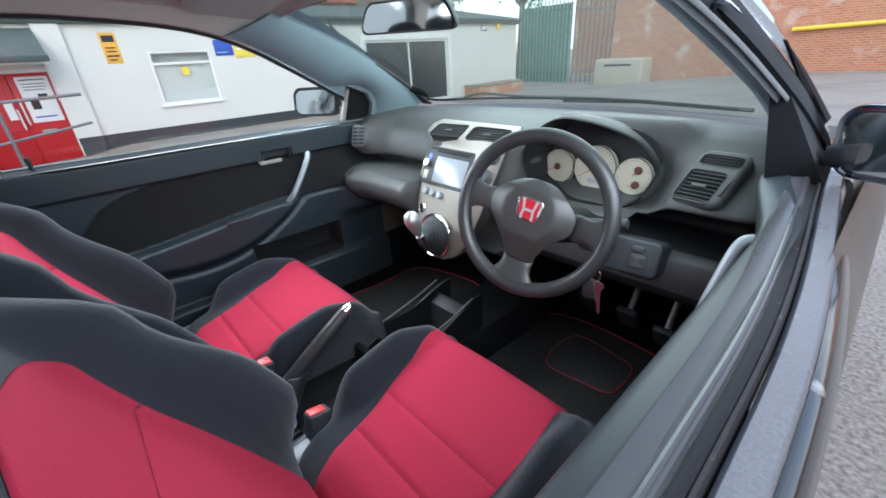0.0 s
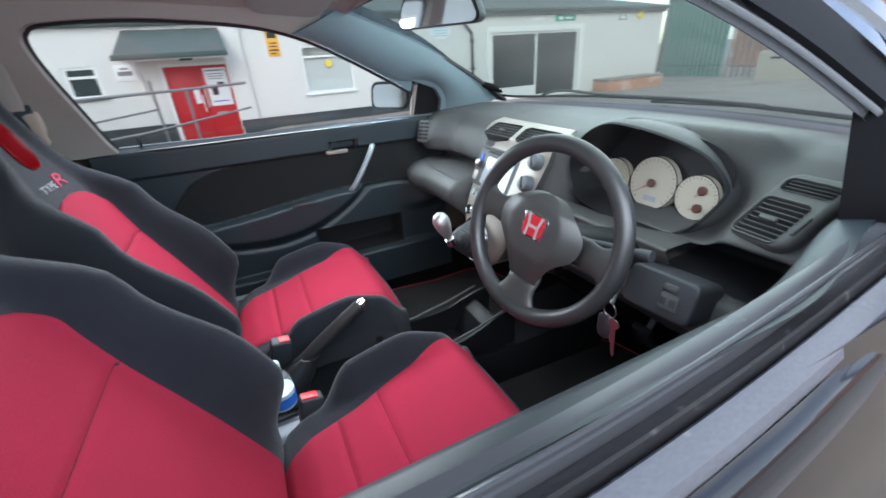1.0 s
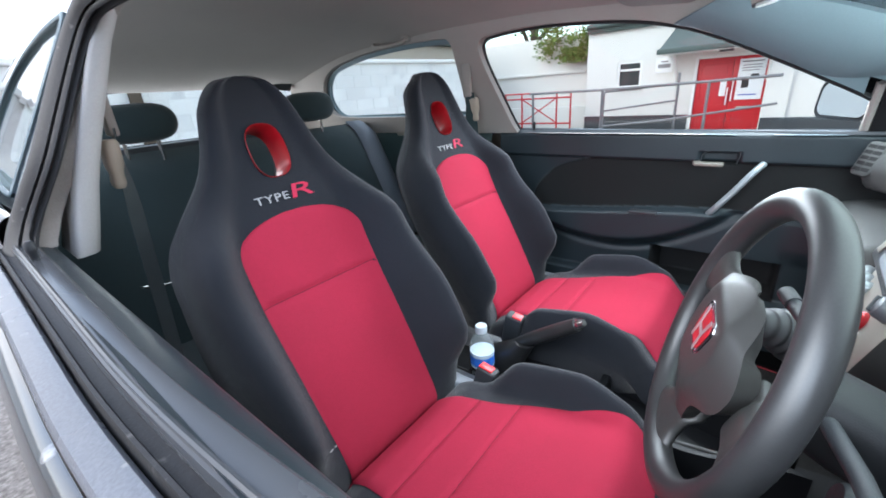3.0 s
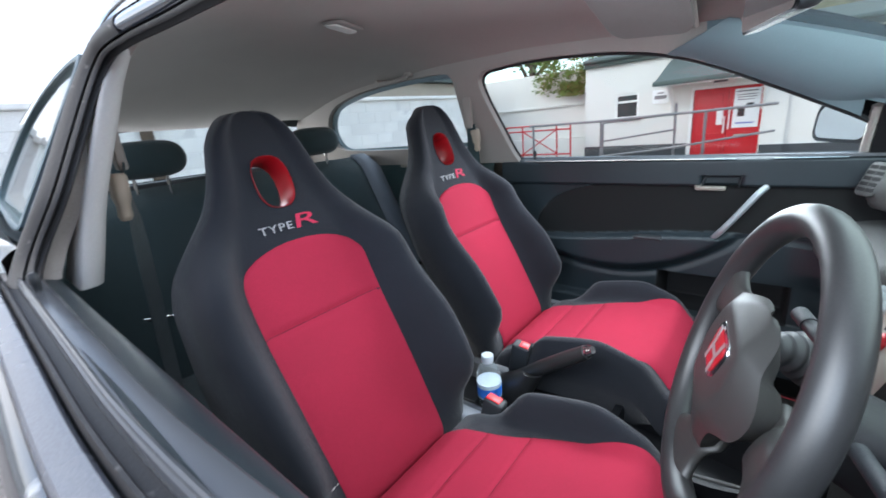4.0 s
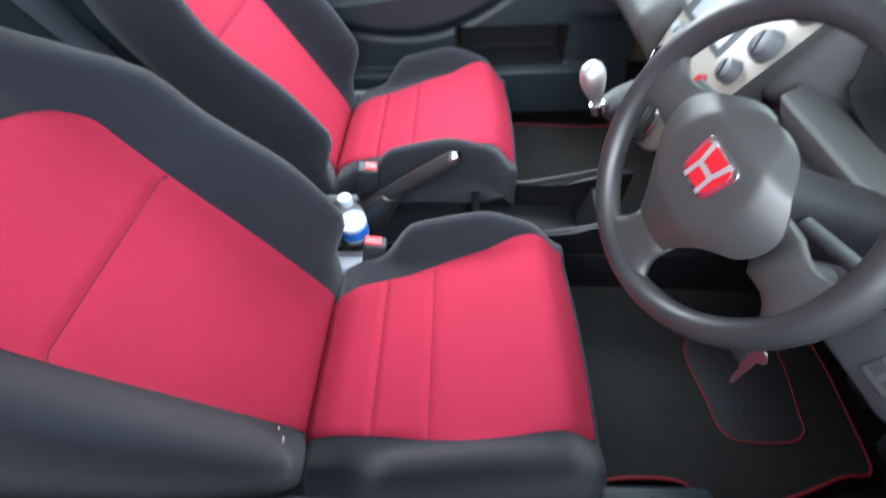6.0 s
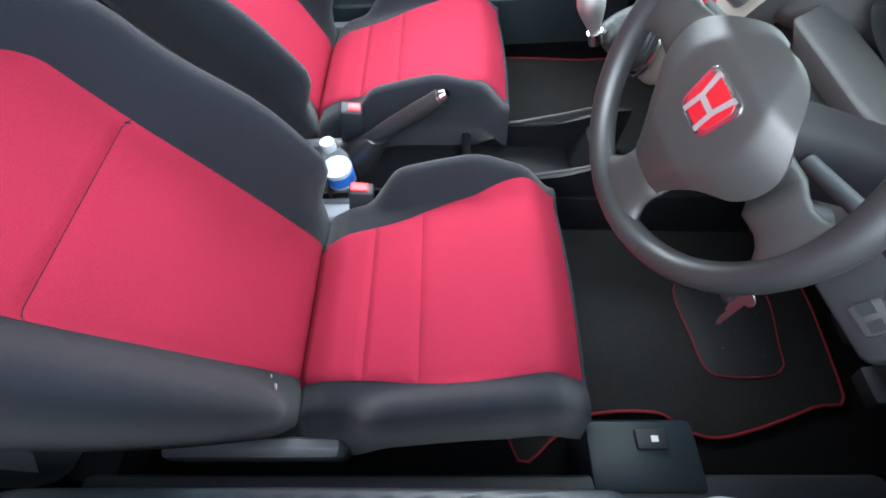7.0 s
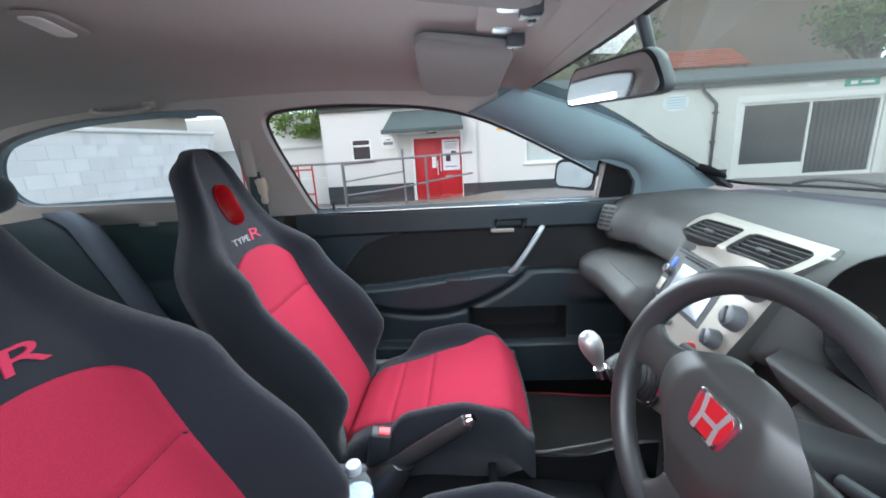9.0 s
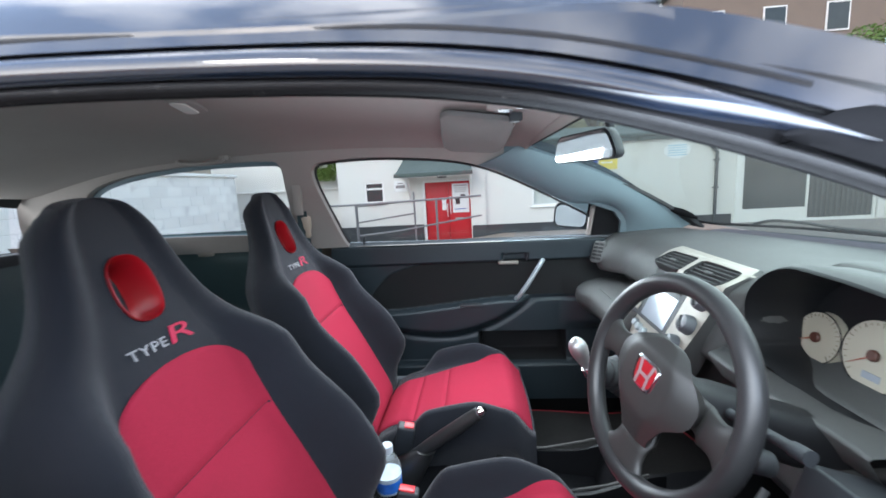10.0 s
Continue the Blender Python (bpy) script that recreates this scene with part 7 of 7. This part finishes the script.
for x, y in ((-5.4, -5.9), (-8.6, -6.0)):
    cn = thing("traffic_cone", (x, y, ground_z(x, y)), "small orange traffic cone on tarmac", "cone", "cones")
    zc = ground_z(x, y)
    part("base", box(x - 0.18, x + 0.18, y - 0.18, y + 0.18, zc, zc + 0.03, 0.01), TRIM, cn)
    part("cone_body", turned([(0.14, 0.03), (0.03, 0.72), (0.02, 0.74), (0.001, 0.74)], 20, Matrix.Translation((x, y, zc))), CONE, cn)

# low brick planter by the facade
pl = thing("planter_wall", (-11.9, 14.4, -0.5), "low brick planter wall by the building", "wall")
part("brickwork", box(-12.45, -11.6, 12.9, 15.9, -0.6, -0.10, 0.01), BRICK, pl)
part("coping", box(-12.45, -11.55, 12.85, 15.95, -0.10, -0.04, 0.01), PAVING, pl)
# green gate and steel fence
gate = thing("metal_gate", (-13.1, 19.8, -0.55), "tall green sheeted steel gate", "gate")
part("gate_sheet", box(-14.9, -11.7, 19.95, 19.98, -0.45, 3.2), GREEN_GATE, gate, "green steel sheet")
for k in range(15):
    part("bar", box(-14.85 + 0.22 * k, -14.81 + 0.22 * k, 19.88, 19.93, -0.5, 3.5), material("pale_green_bar", (0.16, 0.36, 0.31), 0.5) if "pale_green_bar" not in bpy.data.materials else bpy.data.materials["pale_green_bar"], gate)
for z in (0.0, 2.9):
    part("cross_rail", box(-14.9, -11.7, 19.84, 19.88, z, z + 0.06), GREEN_GATE, gate)
fen = thing("steel_fence", (-10.5, 22.0, -0.55), "tall grey steel bar fence", "fence")
for k in range(17):
    f = k / 16
    x, y = -11.6 + 2.2 * f, 20.1 + 3.6 * f
    part("bar", box(x - 0.03, x + 0.03, y - 0.02, y + 0.02, -0.6, 3.6), GREY_METAL, fen)
for z in (0.0, 2.9):
    part("cross_rail", tube([(-11.6, 20.1, z), (-9.4, 23.7, z)], 0.03, 6), GREY_METAL, fen)
# brick buildings ahead
nb = thing("wall_north", (2.0, 20.0, -0.6), "long orange-red brick wall with yellow pipes", "wall", kind="structure")
part("brickwork", box(-9.2, 14, 19.5, 20.1, -0.8, 4.2), BRICK, nb, "weathered orange-red brickwork")
for z0, z1 in ((1.25, 1.55),):
    part("pipe", tube([(-2.6, 19.40, z0 + 0.06), (14, 19.40, z1 + 0.06)], 0.07, 10), YELLOW, nb, "yellow painted pipe")
part("coping", box(-9.3, 14, 19.4, 20.2, 4.2, 4.3, 0.01), STONE, nb)
nb2 = thing("brick_building", (-11.0, 29.5, -0.6), "tall orange brick building behind the fence", "building")
part("wall", box(-16, -6.5, 27.5, 33, -0.8, 7.0), BRICK, nb2)
part("roof", rings([[V((-16.3, y, 7.0)), V((-11.2, y, 9.4)), V((-6.2, y, 7.0))] for y in (27.2, 33.3)]), TILE, nb2)
blk = thing("concrete_block", (-8.3, 24.4, -0.55), "pale weathered concrete block", "block")
part("block", box(-9.4, -7.2, 18.3, 19.4, -0.7, 0.62, 0.12, 3), STONE, blk)
part("slot", box(-8.9, -7.7, 18.28, 18.32, 0.32, 0.40), BLACK, blk)

# house with a red roof and trees behind the low building
hs = thing("house", (-24, 16, 0), "tall brown rendered house behind the low building", "house")
part("wall", box(-29, -24, 11.5, 22.0, 0, 11.6), material("brown_render", (0.20, 0.155, 0.125), 0.85, vary=0.1, scale=1.5), hs)
part("roof", rings([[V((-23.6, y, 11.5)), V((-26.5, y, 13.6)), V((-29.4, y, 11.5)), V((-26.5, y, 11.4))] for y in (11.2, 22.4)]), SLATE, hs, "grey roof")
for k in range(3):
    y = 12.5 + 3.2 * k
    wn_ = part("window", box(-24.02, -23.95, y, y + 1.2, 8.4, 9.9), WHITE, hs)
    part("pane", box(-23.96, -23.93, y + 0.08, y + 1.12, 8.48, 9.82), DARKGLASS, wn_)
ob_ = thing("outbuilding", (-21, 10.5, 0), "small outbuilding with a red tiled roof", "outbuilding")
part("wall", box(-23, -20.2, 8.6, 12.6, 0, 3.95), STONE, ob_)
part("roof", rings([[V((-19.9, y, 3.85)), V((-21.6, y, 4.85)), V((-23.3, y, 3.85)), V((-21.6, y, 3.8))] for y in (8.3, 12.8)]), TILE, ob_, "red clay tiled roof")
for k in range(7):
    part("tile_row", tube([(-19.9 - 0.24 * k, 8.3, 3.90 + 0.141 * k), (-19.9 - 0.24 * k, 12.8, 3.90 + 0.141 * k)], 0.03, 6), TILE, ob_)


def tree(x, y, h, r, seed):
    t = thing("tree", (x, y, -0.5), "broad leafy green tree behind the buildings", "tree", "trees")
    rg = random.Random(seed)
    part("trunk", merge(tube([(x, y, -0.6), (x + 0.1, y, h * 0.3), (x, y + 0.15, h * 0.6), (x, y, h * 0.85)], lambda f: 0.28 * (1 - 0.75 * f), 10), *[tube([(x, y, h * (0.35 + 0.05 * k)), (x + r * 0.5 * math.cos(k * 1.7), y + r * 0.5 * math.sin(k * 1.7), h * (0.55 + 0.05 * k)), (x + r * 0.9 * math.cos(k * 1.7), y + r * 0.9 * math.sin(k * 1.7), h * (0.68 + 0.04 * k))], lambda f: 0.10 * (1 - 0.7 * f), 7) for k in range(6)]), BARK, t)
    cs = []
    for _ in range(46):
        d = V((rg.gauss(0, 1), rg.gauss(0, 1), rg.gauss(0, 0.8))).normalized() * r * rg.uniform(0.35, 1.0)
        cs.append((V((x, y, h * 0.72)) + V((d.x, d.y, d.z * 0.8)), rg.uniform(0.4, 0.8)))
    part("crown", leaves(cs, 90, 0.22, seed), LEAF, t, flat=True)


tree(-19.5, 17.5, 7.0, 2.4, 1)
tree(-21.5, 6.0, 8.0, 2.6, 6)
tree(-18, 24, 8.5, 3.0, 2)
tree(-22, -3.0, 7.0, 2.5, 3)
tree(-18, -9.5, 6.5, 2.6, 4)
# backdrop slope added behind the house to dim the sky there
BANK = material("olive_brown_bank", (0.13, 0.115, 0.06), 0.95, vary=0.5, scale=0.35, grain=0.6, grain_scale=2.0, bump=1.0, bump_scale=3)
rb0 = random.Random(8)
solo("hillside", sheet(lambda y, k: V((-32 - 9 * k + rb0.uniform(-0.6, 0.6), y, -0.5 + 5.5 * k + rb0.uniform(-0.5, 0.5) - 6 * smooth(8, 0, y) - 6 * smooth(24, 34, y))), span(0, 40, 41), range(5)), BANK, "olive-brown backdrop slope added behind the house to cover the sky", "hill", kind="structure")
# yard wall on the far side, out of sight, which the paint and the mirrors look back at
eb = thing("wall_east", (12, 0, 0), "plain orange brick yard wall", "wall", kind="structure")
part("brickwork", box(14, 14.4, -16, 20, -0.2, 2.6), BRICK, eb)

# ---- white block wall behind the car: each block laid singly ----
blw = thing("block_wall", (-2.5, -6.75, -0.6), "white painted concrete block wall behind the car", "wall", kind="structure")
part("mortar", box(-9.4, 6.0, -6.95, -6.62, -0.8, 1.72), JOINT, blw)
part("coping", box(-9.45, 6.05, -7.0, -6.56, 1.72, 1.79, 0.01), BLOCK, blw)
gb = thing("garage_building", (-3, -9.5, 0), "pale garage with a grey felt roof behind the block wall", "building")
part("wall", box(-12.0, -1.5, -12, -9.0, -0.8, 2.4), STONE, gb)
part("roof", rings([[V((-12.3, y, 2.4)), V((-12.3, y, 2.55)), V((-1.2, y, 2.75)), V((-1.2, y, 2.55))] for y in (-12.2, -8.8)]), SLATE, gb)
pst = thing("timber_post", (-1.05, -6.5, -0.2), "brown timber post against the block wall", "post")
part("post", box(-1.12, -0.98, -6.56, -6.48, -0.2, 1.95, 0.01), BARK, pst)
rb = random.Random(11)
me = bpy.data.meshes.new("block")
bm = box(-0.2145, 0.2145, -0.05, 0.05, -0.1035, 0.1035, 0.004, 1)
bm.to_mesh(me)
bm.free()
me.materials.append(BLOCK)
for r in range(8):
    for k in range(34):
        x = -9.15 + 0.44 * k + (0.22 if r % 2 else 0)
        if x > 5.9:
            continue
        o = new("block", me)
        o.parent = blw
        o.location = V((x, -6.6655 + rb.uniform(-0.004, 0.004), 1.605 - 0.215 * r)) - blw.location
        o.rotation_euler = (rb.uniform(-0.006, 0.006), 0, rb.uniform(-0.008, 0.008))
